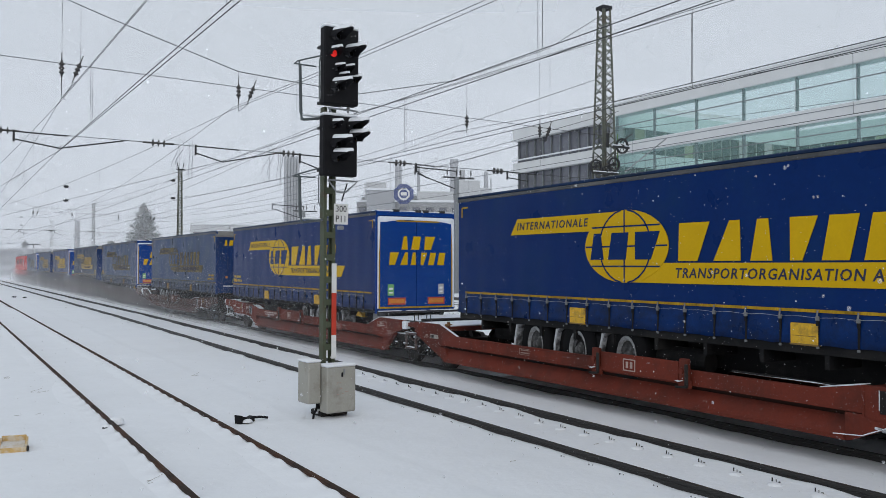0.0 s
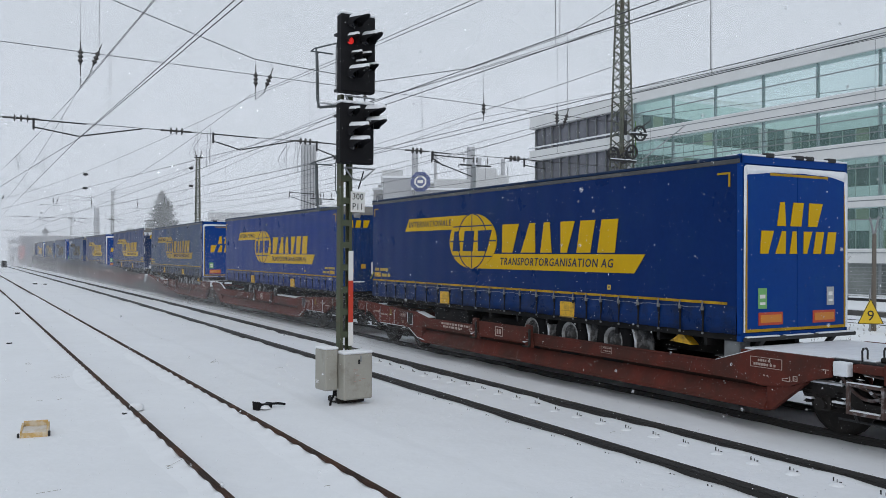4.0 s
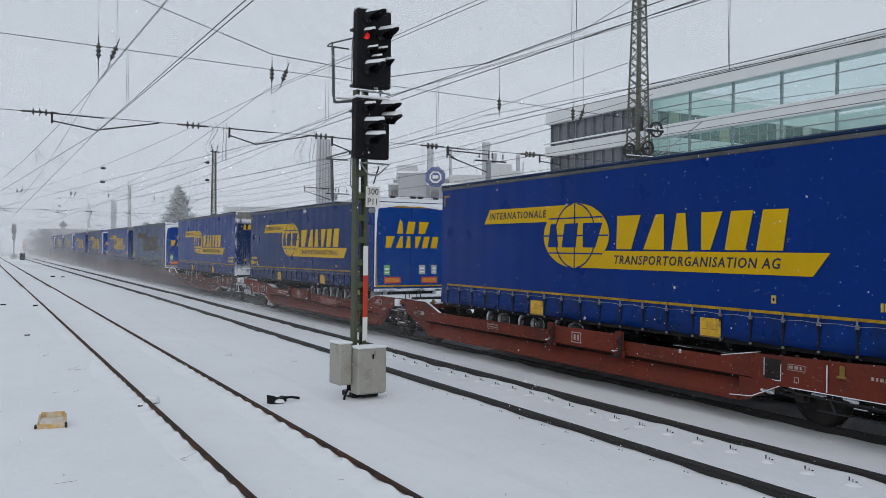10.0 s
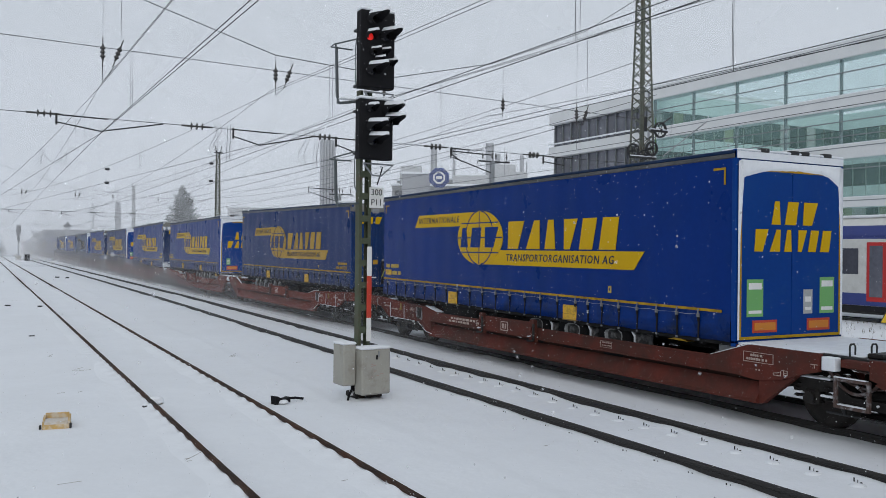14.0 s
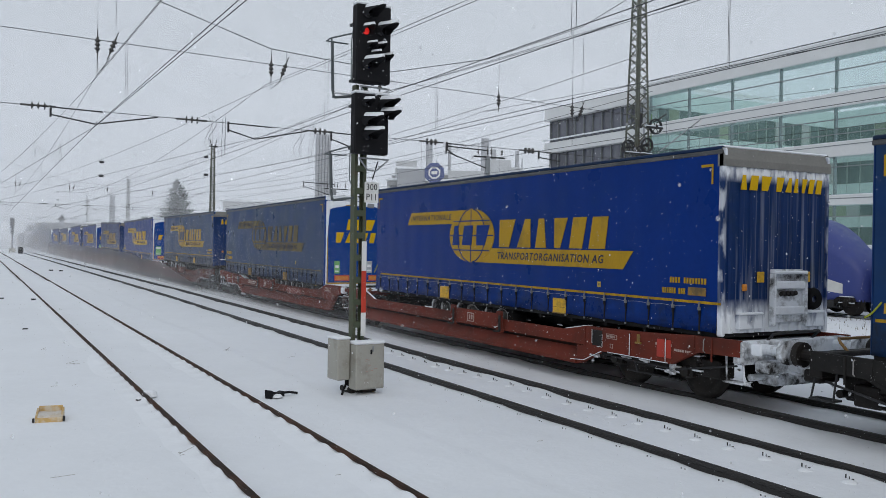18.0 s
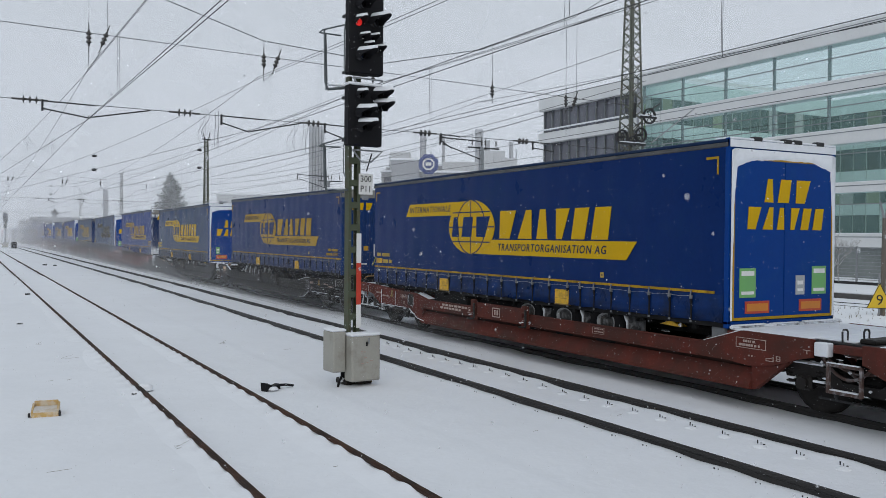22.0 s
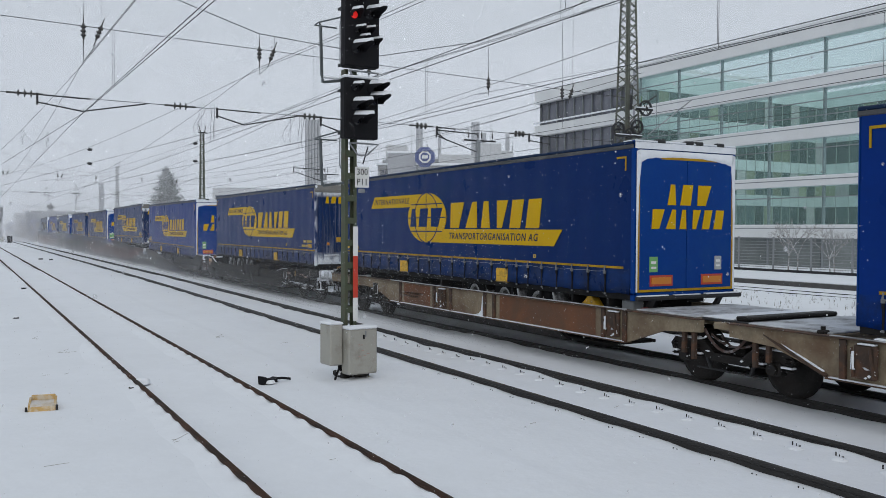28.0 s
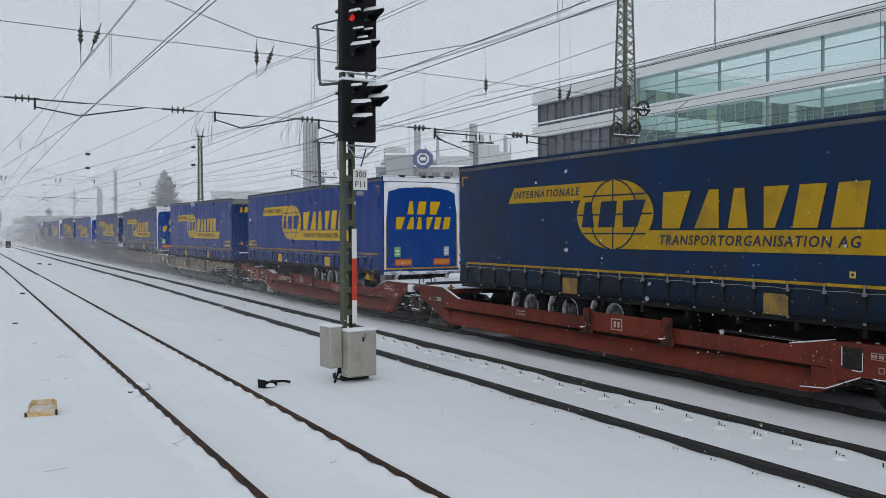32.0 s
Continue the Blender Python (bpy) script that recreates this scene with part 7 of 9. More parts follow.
def half_shapes(s):
    """Named shapes of one half wagon."""
    out = {}
    sh = Shape()
    sh.prism(beam_outline(s), "x", -1.33, -1.25)
    out["side_beam"] = sh
    sh = Shape()
    sh.prism(beam_outline(s), "x", 1.25, 1.33)
    out["side_beam_far"] = sh
    out["pocket_flank"] = flange_shape(s)

    a, b = sorted((s * 1.5, s * 12.6))
    out["web"] = Shape().box(-1.17, -1.12, a, b, 0.52, 0.72)

    def slab(name, a, b, z0, z1, x=1.25, c=0.01):
        a, b = sorted((s * a, s * b))
        out[name] = Shape().box(-x, x, a, b, z0, z1, c)
    slab("middle_deck", 0.5, 2.0, 0.98, 1.09)
    slab("end_deck", 12.6, 16.3, 0.86, 0.98)
    slab("pocket_floor", 2.4, 12.5, 0.24, 0.3, 1.1)
    slab("buffer_beam", 16.3, 16.5, 0.74, 1.1, 1.3, 0.02)
    a, b = sorted((s * 7.55, s * 9.45))
    out["side_panel"] = Shape().box(-1.385, -1.335, a, b, 0.66, 1.0, 0.012)
    a, b = sorted((s * 2.5, s * 7.2))
    out["flange_strip"] = Shape().box(-1.35, -1.331, a, b, 0.86, 0.884, 0.004).box(-1.35, -1.331, a, b, 0.633, 0.655, 0.004)
    out["seam"] = Shape().box(-1.342, -1.331, s * 12.62 - 0.015, s * 12.62 + 0.015, 0.6, 1.0, 0.003)
    sh = Shape().box(-1.342, -1.331, s * 15.5 - 0.012, s * 15.5 + 0.012, 0.84, 1.1, 0.003)
    sh.prism([(s * 15.5, 0.86), (s * 15.0, 0.6), (s * 15.03, 0.585), (s * 15.54, 0.85)], "x", -1.342, -1.331)
    out["seam_b"] = sh
    return out


def flat_outline(s):
    """Side plate of the flat-topped kind: one level upper edge, tapered towards the bogies."""
    p = [(0.3, 1.08), (16.45, 1.08), (16.45, 0.84), (13.1, 0.82), (12.0, 0.52), (2.05, 0.52), (1.15, 0.82), (0.3, 0.88)]
    return [(s * a, b) for a, b in p]


def flat_half_shapes(s):
    out = half_shapes(s)
    for nm in ("side_panel", "flange_strip", "seam", "seam_b", "pocket_flank", "web"):
        del out[nm]
    out["side_beam"] = Shape().prism(flat_outline(s), "x", -1.33, -1.25)
    out["side_beam_far"] = Shape().prism(flat_outline(s), "x", 1.25, 1.33)
    a, b = sorted((s * 3.4, s * 12.5))
    out["pocket_floor"] = Shape().box(-0.62, 0.62, a, b, 0.24, 0.3, 0.01)
    a, b = sorted((s * 4.25, s * 11.7))
    out["pocket_flank"] = Shape().prism([(-1.25, 0.56), (-1.25, 0.5), (-0.95, 0.26), (-0.9, 0.3)], "y", a, b).prism([(1.25, 0.56), (1.25, 0.5), (0.95, 0.26), (0.9, 0.3)], "y", a, b)
    a, b = sorted((s * 0.3, s * 16.4))
    out["top_flange"] = Shape().box(-1.4, -1.24, a, b, 1.08, 1.1, 0.004)
    a, b = sorted((s * 2.05, s * 12.0))
    out["foot_flange"] = Shape().box(-1.4, -1.24, a, b, 0.5, 0.52, 0.004)
    return out


HALVES = {(s, False): half_shapes(s) for s in (1, -1)}
HALVES.update({(s, True): flat_half_shapes(s) for s in (1, -1)})


def flat_fittings(ob, s, m):
    """Posts, brackets, rust boards and snow of the flat-topped wagon."""
    for y in (2.1, 2.7, 6.5, 6.9, 8.5, 9.35, 11.3) if s > 0 else (2.3, 7.03, 7.45, 11.3):
        part("post", stored("flat_post", RUST_IRON if (y * 10) % 2 else m, lambda: Shape().box(-1.385, -1.331, -0.05, 0.05, 0.52, 1.08, 0.012)), ob, place=pose(0, s * y, 0))
    for y in (2.4, 8.9) if s > 0 else (2.65, 7.24):
        br = part("bracket", stored("flat_bracket", RUST_IRON, lambda: Shape().box(-1.42, -1.331, -0.17, 0.17, 0.58, 1.04, 0.03).tube((-1.45, -0.16, 0.62), (-1.45, -0.1, 1.02), 0.022, 6).tube((-1.45, 0.14, 0.6), (-1.45, 0.16, 1.0), 0.018, 6)), ob, "rusty twist-lock bracket", place=pose(0, s * y, 0))
        part("bracket_snow", stored("flat_bracket_snow", FROST, lambda: crust_shape(9, 7, -0.17, 0.17, 0.58, 0.8, -1.46, -1.41).box(-1.43, -1.34, -0.15, 0.1, 1.038, 1.06, 0.008).box(-1.465, -1.44, 0.12, 0.17, 0.7, 0.95, 0.008)), br, "snow on the bracket")
    k = 6.98 if s > 0 else 7.0
    part("panel_snow", stored("flat_panel_snow_%d" % s, FROST, lambda: Shape().prism([(s * k, 0.53), (s * k + 0.52, 0.53), (s * k + 0.22, 0.57), (s * k + 0.1, 0.66), (s * k + 0.04, 1.0), (s * k - 0.02, 1.0)], "x", -1.345, -1.331)), ob, "drift of snow in the panel")
    a, b = sorted((s * 2.1, s * 11.9))
    part("foot_snow", stored("flat_foot_snow_%d" % s, FROST, lambda: Shape().box(-1.39, -1.33, a, b, 0.519, 0.535, 0.004)), ob, "thin snow on the lower flange")
    part("top_snow", stored("flat_top_snow_%d" % s, THIN_SNOW, lambda: Shape().box(-1.38, -1.3, a, b, 1.098, 1.112, 0.004)), ob, "thin snow on the upper flange")
    for y0, y1, mm in ((2.95, 6.3, RUST_BOARD), (9.6, 11.1, RUST_BOARD)) if s > 0 else ((3.14, 4.23, FLAT_BROWN), (9.6, 11.1, m)):
        part("side_board", stored("flat_board_%d_%d" % (s, y0 * 100), mm, lambda: Shape().box(-1.337, -1.331, min(s * y0, s * y1), max(s * y0, s * y1), 0.55, 1.06, 0.002)), ob, "rust-brown side board")
    if s < 0:
        part("dark_patch", stored("flat_patch", RUST_IRON, lambda: Shape().box(-1.338, -1.331, -6.97, -6.75, 0.54, 0.7, 0.002)), ob, "dark plate low on the panel")
        for k in range(4):
            part("plain_bar", stored("flat_mark", BLACK_INK, lambda: Shape().box(-1.342, -1.336, 0, 0.1, 0.72, 0.86)), ob, place=pose(0, -9.85 - 0.15 * k, 0))


def bogie_wheel_shape():
    return Shape().turned([(0.0, -0.07), (0.09, -0.07), (0.11, -0.03), (0.3, -0.025), (0.36, -0.06), (0.46, -0.06), (0.46, 0.05), (0.49, 0.055), (0.49, 0.08), (0.34, 0.08), (0.1, 0.06), (0.0, 0.06)], "x", 22)


def bogie_frame_shape():
    sh = Shape()
    for x in (-1, 1):
        a = x * 1.02
        sh.prism([(-1.25, 0.62), (-1.15, 0.74), (-0.5, 0.72), (-0.28, 0.55), (0.28, 0.55), (0.5, 0.72), (1.15, 0.74), (1.25, 0.62), (1.2, 0.5), (0.62, 0.58), (0.35, 0.42), (-0.35, 0.42), (-0.62, 0.58), (-1.2, 0.54)], "x", min(a, a + x * 0.14), max(a, a + x * 0.14))
    sh.box(-1.0, 1.0, -0.2, 0.2, 0.46, 0.64, 0.03)
    return sh


def axle_box_shape():
    return Shape().box(-1.2, -1.02, -0.13, 0.13, -0.1, 0.12, 0.03).tube((-1.25, 0, 0), (-1.19, 0, 0), 0.09, 10)


def spring_shape():
    prof = []
    for k in range(4):
        prof += [(0.05, -0.02 + 0.06 * k), (0.085, 0.0 + 0.06 * k), (0.05, 0.02 + 0.06 * k)]
    return Shape().turned(prof, "z", 8)


WHEEL_LIST = []


def build_bogie(parent, y):
    bg = part("bogie", stored("bogie_frame", GREASY, bogie_frame_shape), parent, "greasy black wagon bogie", place=pose(0, y, 0))
    for dy in (-0.9, 0.9):
        for x in (-0.75, 0.75):
            w = part("wheel", stored("wagon_wheel_%d" % (x > 0), GREASY, bogie_wheel_shape if x < 0 else (lambda: Shape().turned([(r, -h) for r, h in [(0.0, -0.07), (0.09, -0.07), (0.11, -0.03), (0.3, -0.025), (0.36, -0.06), (0.46, -0.06), (0.46, 0.05), (0.49, 0.055), (0.49, 0.08), (0.34, 0.08), (0.1, 0.06), (0.0, 0.06)]], "x", 22)), True), bg)
            w.matrix_parent_inverse = pose(x, dy, 0.46)
            WHEEL_LIST.append(w)
        part("axle_box", stored("axle_box", GREASY, axle_box_shape), bg, place=pose(0, dy, 0.46))
        for k in (-0.25, 0.25):
            part("spring", stored("spring", GREASY, spring_shape), bg, place=pose(-1.12, dy + k, 0.46))
    part("brake_rod", stored("brake_rod", DARK_STEEL, lambda: Shape().tube((-1.1, -0.7, 0.28), (-1.1, 0.7, 0.28), 0.018, 6).tube((-1.1, -0.4, 0.28), (-1.1, -0.55, 0.6), 0.03, 6).tube((-1.1, 0.4, 0.28), (-1.1, 0.55, 0.6), 0.03, 6)), bg)
    for dy in (-0.89, 0.89):
        part("bogie_snow", stored("bogie_snow", FROST, lambda: Shape().box(-1.17, -1.03, -0.29, 0.29, 0.735, 0.765, 0.01).box(-1.22, -1.1, -0.36, -0.16, 0.5, 0.53, 0.01).box(-1.22, -1.1, 0.16, 0.3, 0.5, 0.53, 0.01)), bg, "snow on the bogie frame", place=pose(0, dy, 0))


def stencil_shape(seed):
    """Stencilled data on the beam: two rows of short plain bars in a thin frame."""
    rnd, s = random.Random(seed), Shape()
    wide = (0.34, 0.46, 0.3)[seed % 3]
    x0, x1 = -1.337, -1.331
    for k in range(2):
        z = 0.03 + 0.055 * k
        y = 0.03
        while y < wide - 0.07:
            w = rnd.uniform(0.02, 0.05)
            s.box(x0, x1, y, y + w, z, z + 0.022)
            y += w + 0.018
    for z in (0.0, 0.118):
        s.box(x0, x1, 0, wide, z, z + 0.006)
    for y in (0.0, wide - 0.006):
        s.box(x0, x1, y, y + 0.006, 0, 0.124)
    return s


def emblem_shape():
    """A pale frame with two bars, the owner's mark."""
    s = Shape()
    x0, x1 = -1.392, -1.384
    s.box(x0, x1, 0, 0.3, 0, 0.018).box(x0, x1, 0, 0.3, 0.192, 0.21).box(x0, x1, 0, 0.018, 0.018, 0.192).box(x0, x1, 0.282, 0.3, 0.018, 0.192)
    s.box(x0, x1, 0.07, 0.125, 0.05, 0.16).box(x0, x1, 0.175, 0.23, 0.05, 0.16)
    return s


def latch_shape():
    """A bracket with a pivot and a hanging arm."""
    s = Shape()
    s.box(-1.43, -1.33, -0.09, 0.09, 0.7, 1.06, 0.02)
    s.box(-1.41, -1.33, -0.13, 0.13, 0.58, 0.72, 0.02)
    s.tube((-1.46, 0.02, 0.86), (-1.36, 0.02, 0.86), 0.05, 8)
    return s


def crust_shape(seed, n, y0, y1, z0, z1, x0, x1):
    """Small lumps of packed snow."""
    rnd, s = random.Random(seed), Shape()
    for _ in range(n):
        x, y, z = rnd.uniform(x0, x1), rnd.uniform(y0, y1), rnd.uniform(z0, z1)
        a, b, c = rnd.uniform(0.015, 0.045), rnd.uniform(0.02, 0.07), rnd.uniform(0.008, 0.03)
        s.add([(x - a, y, z), (x + a, y, z), (x, y - b, z), (x, y + b, z), (x, y, z - c), (x, y, z + c * 0.8)],
              [(0, 2, 5), (2, 1, 5), (1, 3, 5), (3, 0, 5), (2, 0, 4), (1, 2, 4), (3, 1, 4), (0, 3, 4)])
    return s


def sag(a, b, drop, n=9):
    """Points of a slack hose from a to b."""
    return [tuple(a[k] + (b[k] - a[k]) * i / n - (drop * 4 * (i / n) * (1 - i / n) if k == 2 else 0.0) for k in range(3)) for i in range(n + 1)]


def hoses_shape(s):
    return (Shape().path([(-0.55, s * 16.45, 0.95), (-0.6, s * 16.7, 0.66), (-0.5, s * 16.95, 0.6), (-0.45, s * 17.12, 0.78)], 0.03, 6)
            .path([(0.3, s * 16.45, 0.9), (0.35, s * 16.75, 0.5), (0.2, s * 17.05, 0.72)], 0.025, 6))


def framed(y0, y1, z0, z1, line=0.008):
    x0, x1 = -1.337, -1.331
    return Shape().box(x0, x1, y0, y1, z0, z0 + line).box(x0, x1, y0, y1, z1 - line, z1).box(x0, x1, y0, y0 + line, z0 + line, z1 - line).box(x0, x1, y1 - line, y1, z0 + line, z1 - line)


def bar_row(sh, y0, y1, z, tall, seed):
    """A row of short plain bars from y1 down to y0, like small writing."""
    rnd = random.Random(seed)
    y = y1
    while y - 0.04 > y0:
        w = rnd.uniform(0.022, 0.045)
        sh.box(-1.337, -1.331, y - w, y, z, z + tall)
        y -= w + rnd.choice((0.012, 0.012, 0.03))
    return sh


def end_marks(ob, s, ink):
    """Pale data on the plate at the buffer end."""
    a = 15.3 if s > 0 else -14.6
    tagged(part("small_bars", stored("end_bars_%d" % s + ink.name, ink, lambda: bar_row(bar_row(Shape(), a - 0.42, a, 0.86, 0.045, 5), a - 0.9, a - 0.45, 0.8, 0.04, 6)), ob, "rows of small pale bars"), kind="stuff")
    b = s * 13.42
    df = part("data_frame", stored("end_frame_%d" % s + ink.name, ink, lambda: framed(b - 0.15, b + 0.15, 0.83, 0.92)), ob, "pale frame with a row of plain bars")
    tagged(part("frame_bars", stored("end_frame_bars_%d" % s + ink.name, ink, lambda: bar_row(Shape(), b - 0.13, b + 0.13, 0.853, 0.045, 8)), df), kind="stuff")
    part("mark", stored("end_square_%d" % s + ink.name, ink, lambda: framed(b - 0.04, b + 0.04, 0.66, 0.74)), ob, "small pale square mark")


def load_table(ob, a):
    """Raised board on the beam with frames and a grid of pale lines; a is its lower end along the wagon."""
    bd = part("data_board", stored("data_board_%d" % (a * 10), PANEL_RED, lambda: Shape().box(-1.345, -1.331, a, a + 1.6, 0.6, 0.82, 0.004)), ob, "red board with a table of pale lines")
    move = Matrix.Translation((-0.014, a, 0))
    tb = part("data_frame", stored("load_table", EMBLEM_INK, lambda: framed(1.3, 1.58, 0.62, 0.8).add(*framed(1.17, 1.3, 0.62, 0.8).both()).add(*framed(0.66, 1.15, 0.6, 0.74).both()).add(*framed(0.66, 0.96, 0.74, 0.8).both()).box(-1.337, -1.331, 0.66, 1.15, 0.667, 0.674).box(-1.337, -1.331, 0.8, 0.807, 0.6, 0.8)), bd, place=move)
    tagged(part("frame_bars", stored("load_table_bars", PALE_INK, lambda: bar_row(bar_row(bar_row(Shape(), 0.05, 0.6, 0.76, 0.02, 1), 0.05, 0.6, 0.71, 0.02, 2), 0.05, 0.6, 0.66, 0.02, 3)), bd, place=move), kind="stuff")
    for k in range(3):
        part("mark", stored("dot_mark", EMBLEM_INK, lambda: Shape().prism([(-0.016, 0.745), (0.016, 0.745), (0.016, 0.775), (-0.016, 0.775)], "x", -1.336, -1.331)), ob, place=pose(0, a - 0.1 - 0.07 * k, 0))


def cheek_marks(ob, s):
    """Pale data and marks on the side plate beside the joint."""
    if s > 0:
        dp = part("data_frame", stored("cheek_frame", EMBLEM_INK, lambda: framed(1.17, 1.74, 0.865, 1.02)), ob, "pale frame with two rows of plain bars")
        tagged(part("frame_bars", stored("cheek_bars", EMBLEM_INK, lambda: bar_row(bar_row(Shape(), 1.33, 1.6, 0.955, 0.034, 4), 1.22, 1.68, 0.895, 0.036, 9)), dp), kind="stuff")
        tagged(part("small_bars", stored("cheek_small", PALE_INK, lambda: bar_row(Shape(), 1.36, 1.5, 0.745, 0.022, 3)), ob), kind="stuff")
        part("mark", stored("cheek_arrow", EMBLEM_INK, lambda: Shape().box(-1.337, -1.331, 1.03, 1.17, 0.715, 0.726).box(-1.337, -1.331, 1.03, 1.042, 0.726, 0.79).box(-1.337, -1.331, 1.16, 1.17, 0.726, 0.755).prism([(1.042, 0.782), (1.08, 0.755), (1.16, 0.745), (1.16, 0.755), (1.08, 0.767)], "x", -1.337, -1.331)), ob, "small pale pictogram")
        part("mark", stored("cheek_square", EMBLEM_INK, lambda: framed(0.91, 0.985, 0.735, 0.81, 0.01).box(-1.337, -1.331, 0.93, 0.965, 0.765, 0.773)), ob, "small pale square mark")
        part("mark", stored("cheek_tick", EMBLEM_INK, lambda: Shape().box(-1.337, -1.331, 0.4, 0.52, 0.955, 0.965).box(-1.337, -1.331, 0.45, 0.46, 0.905, 0.955)), ob)
    else:
        part("mark", stored("cheek_square_b", EMBLEM_INK, lambda: framed(-1.06, -0.98, 0.765, 0.845, 0.01).box(-1.337, -1.331, -1.04, -1.0, 0.8, 0.808)), ob, "small pale square mark")
        lb = part("label_holder", stored("label_holder", PLATE_GREY, lambda: Shape().box(-1.352, -1.331, -1.6, -1.23, 0.77, 0.865, 0.004)), ob, "grey label holder with a dark slip")
        part("slip", stored("label_slip", GREASY, lambda: Shape().box(-1.356, -1.351, -1.42, -1.26, 0.785, 0.85, 0.001)), lb)


WAGON_NAMES = {"red": "red-painted", "brown": "brown-red", "dull": "sooty dull brown", "black": "sooty black", "beige": "beige and rust-stained"}


def build_wagon(paint, seed, snowy=False):
    m = WAGONS[paint]
    flat = paint == "beige"
    ob = thing("pocket_wagon", Matrix(), "%s double pocket wagon with snow on its decks" % WAGON_NAMES[paint], "railway wagon", "wagons of the train")
    ink = PALE_INK
    iron = CRUSTED if snowy else GREASY
    for s in (1, -1):
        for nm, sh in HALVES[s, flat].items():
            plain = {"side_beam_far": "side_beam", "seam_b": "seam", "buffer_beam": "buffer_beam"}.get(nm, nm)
            mm = (GREASY if paint == "black" else WEB_SHADE_RED) if nm == "web" else RUST_IRON if nm in ("top_flange", "foot_flange") else GREASY if nm == "pocket_floor" or (paint == "beige" and nm == "pocket_flank") else iron if nm == "buffer_beam" else m
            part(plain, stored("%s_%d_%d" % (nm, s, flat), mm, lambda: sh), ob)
        a, b = sorted((s * 0.55, s * 1.98))
        part("deck_snow", stored("deck_snow_%d_%d" % (s, flat), THIN_SNOW if flat else FROST, lambda: Shape().box(-1.2, 1.22, a, b, 1.088, 1.12, 0.012)), ob, "snow on the deck")
        a2, b2 = sorted((s * 15.6, s * 16.3))
        part("deck_snow", stored("end_deck_snow_%d" % s, FROST, lambda: Shape().box(-1.2, 1.2, a2, b2, 0.978, 1.03, 0.012)), ob, "snow on the deck")
        for at_y, up, k in ((5.1, 0.71, 1),) if paint in ("brown", "dull") or s < 0 and paint == "red" else ():
            if (seed + k) % 4 != 1:
                part("stencil", stored("stencil_%d" % ((seed + k) % 3), ink, lambda: stencil_shape((seed + k) % 3)), ob, "pale stencilled data", place=pose(0, s * at_y - 0.2, up))
        if paint in ("red", "brown", "dull"):
            cheek_marks(ob, s)
            if s > 0 and paint == "red":
                load_table(ob, 4.8 if seed == 9 else 4.2)
        part("mark", stored("beam_mark", ink, lambda: Shape().box(-1.337, -1.331, 0, 0.05, 0, 0.06)), ob, place=pose(0, s * 14.2, 0.9))
        if paint == "black" and s > 0:
            df = part("data_frame", stored("load_frame", EMBLEM_INK, lambda: framed(10.86, 11.16, 0.69, 0.8)), ob, "pale frame with a row of plain bars")
            tagged(part("frame_bars", stored("load_bars", EMBLEM_INK, lambda: bar_row(Shape(), 10.88, 11.14, 0.715, 0.06, 2)), df), kind="stuff")
            for y in (10.5, 10.68):
                part("rust_mark", stored("rust_mark", RAIL_RUST, lambda: Shape().prism([(-0.07, 0.66), (0.07, 0.66), (0.025, 0.79), (-0.03, 0.78)], "x", -1.336, -1.331)), ob, "rust-coloured worn mark", place=pose(0, y, 0))
            part("rust_mark", stored("rust_mark_small", RAIL_RUST, lambda: Shape().prism([(12.5, 0.82), (12.6, 0.82), (12.56, 0.9)], "x", -1.336, -1.331)), ob, "rust-coloured worn mark")
            tagged(part("data_grid", stored("data_grid", PALE_INK, lambda: bar_row(bar_row(bar_row(framed(13.64, 13.86, 0.75, 0.89, 0.006), 13.66, 13.85, 0.77, 0.02, 1), 13.66, 13.85, 0.81, 0.02, 2), 13.66, 13.85, 0.85, 0.02, 3)), ob, "faint table of plain bars"), kind="stuff")
        if s > 0 and paint != "black":
            nb = Shape()
            marks = random.Random(seed)
            for z, a, b in ((0.79, 10.0, 11.35), (0.715, 10.3, 11.35)):
                y = a
                while y < b - 0.1:
                    w = marks.uniform(0.05, 0.16)
                    nb.box(-1.337, -1.331, y, y + w, z, z + 0.05)
                    y += w + 0.05
            tagged(part("number_bars", nb.mesh("number_bars", EMBLEM_INK), ob, "pale rows of plain bars"), kind="stuff")
            part("frame_mark", stored("frame_mark", EMBLEM_INK, lambda: Shape().box(-1.337, -1.331, 0, 0.16, 0, 0.012).box(-1.337, -1.331, 0, 0.16, 0.128, 0.14).box(-1.337, -1.331, 0, 0.012, 0, 0.14).box(-1.337, -1.331, 0.148, 0.16, 0, 0.14).box(-1.337, -1.331, 0.05, 0.11, 0.045, 0.095)), ob, place=pose(0, 9.78, 0.71))
        if paint in ("red", "brown", "dull"):
            part("emblem", stored("emblem", EMBLEM_INK, emblem_shape), ob, "pale owner's mark of plain bars", place=pose(0, s * 8.45, 0.72))
        if paint == "black" and s < 0:
            op = part("owner_plate", stored("owner_plate", PLATE_CREAM, lambda: Shape().box(-1.338, -1.331, -1.74, -1.22, 0.88, 1.03, 0.002)), ob, "cream and orange owner's plate")
            part("plate_emblem", stored("plate_emblem", ORANGE, lambda: Shape().box(-1.342, -1.337, -1.4, -1.26, 0.9, 1.01, 0.002)), op)
            for k, w in ((0, 0.42), (1, 0.26), (2, 0.36)):
                part("plain_bar", stored("owner_bar_%d" % k, EMBLEM_INK, lambda: Shape().box(-1.338, -1.331, -1.24 - w, -1.24, 0.82 - 0.06 * k, 0.845 - 0.06 * k)), ob)
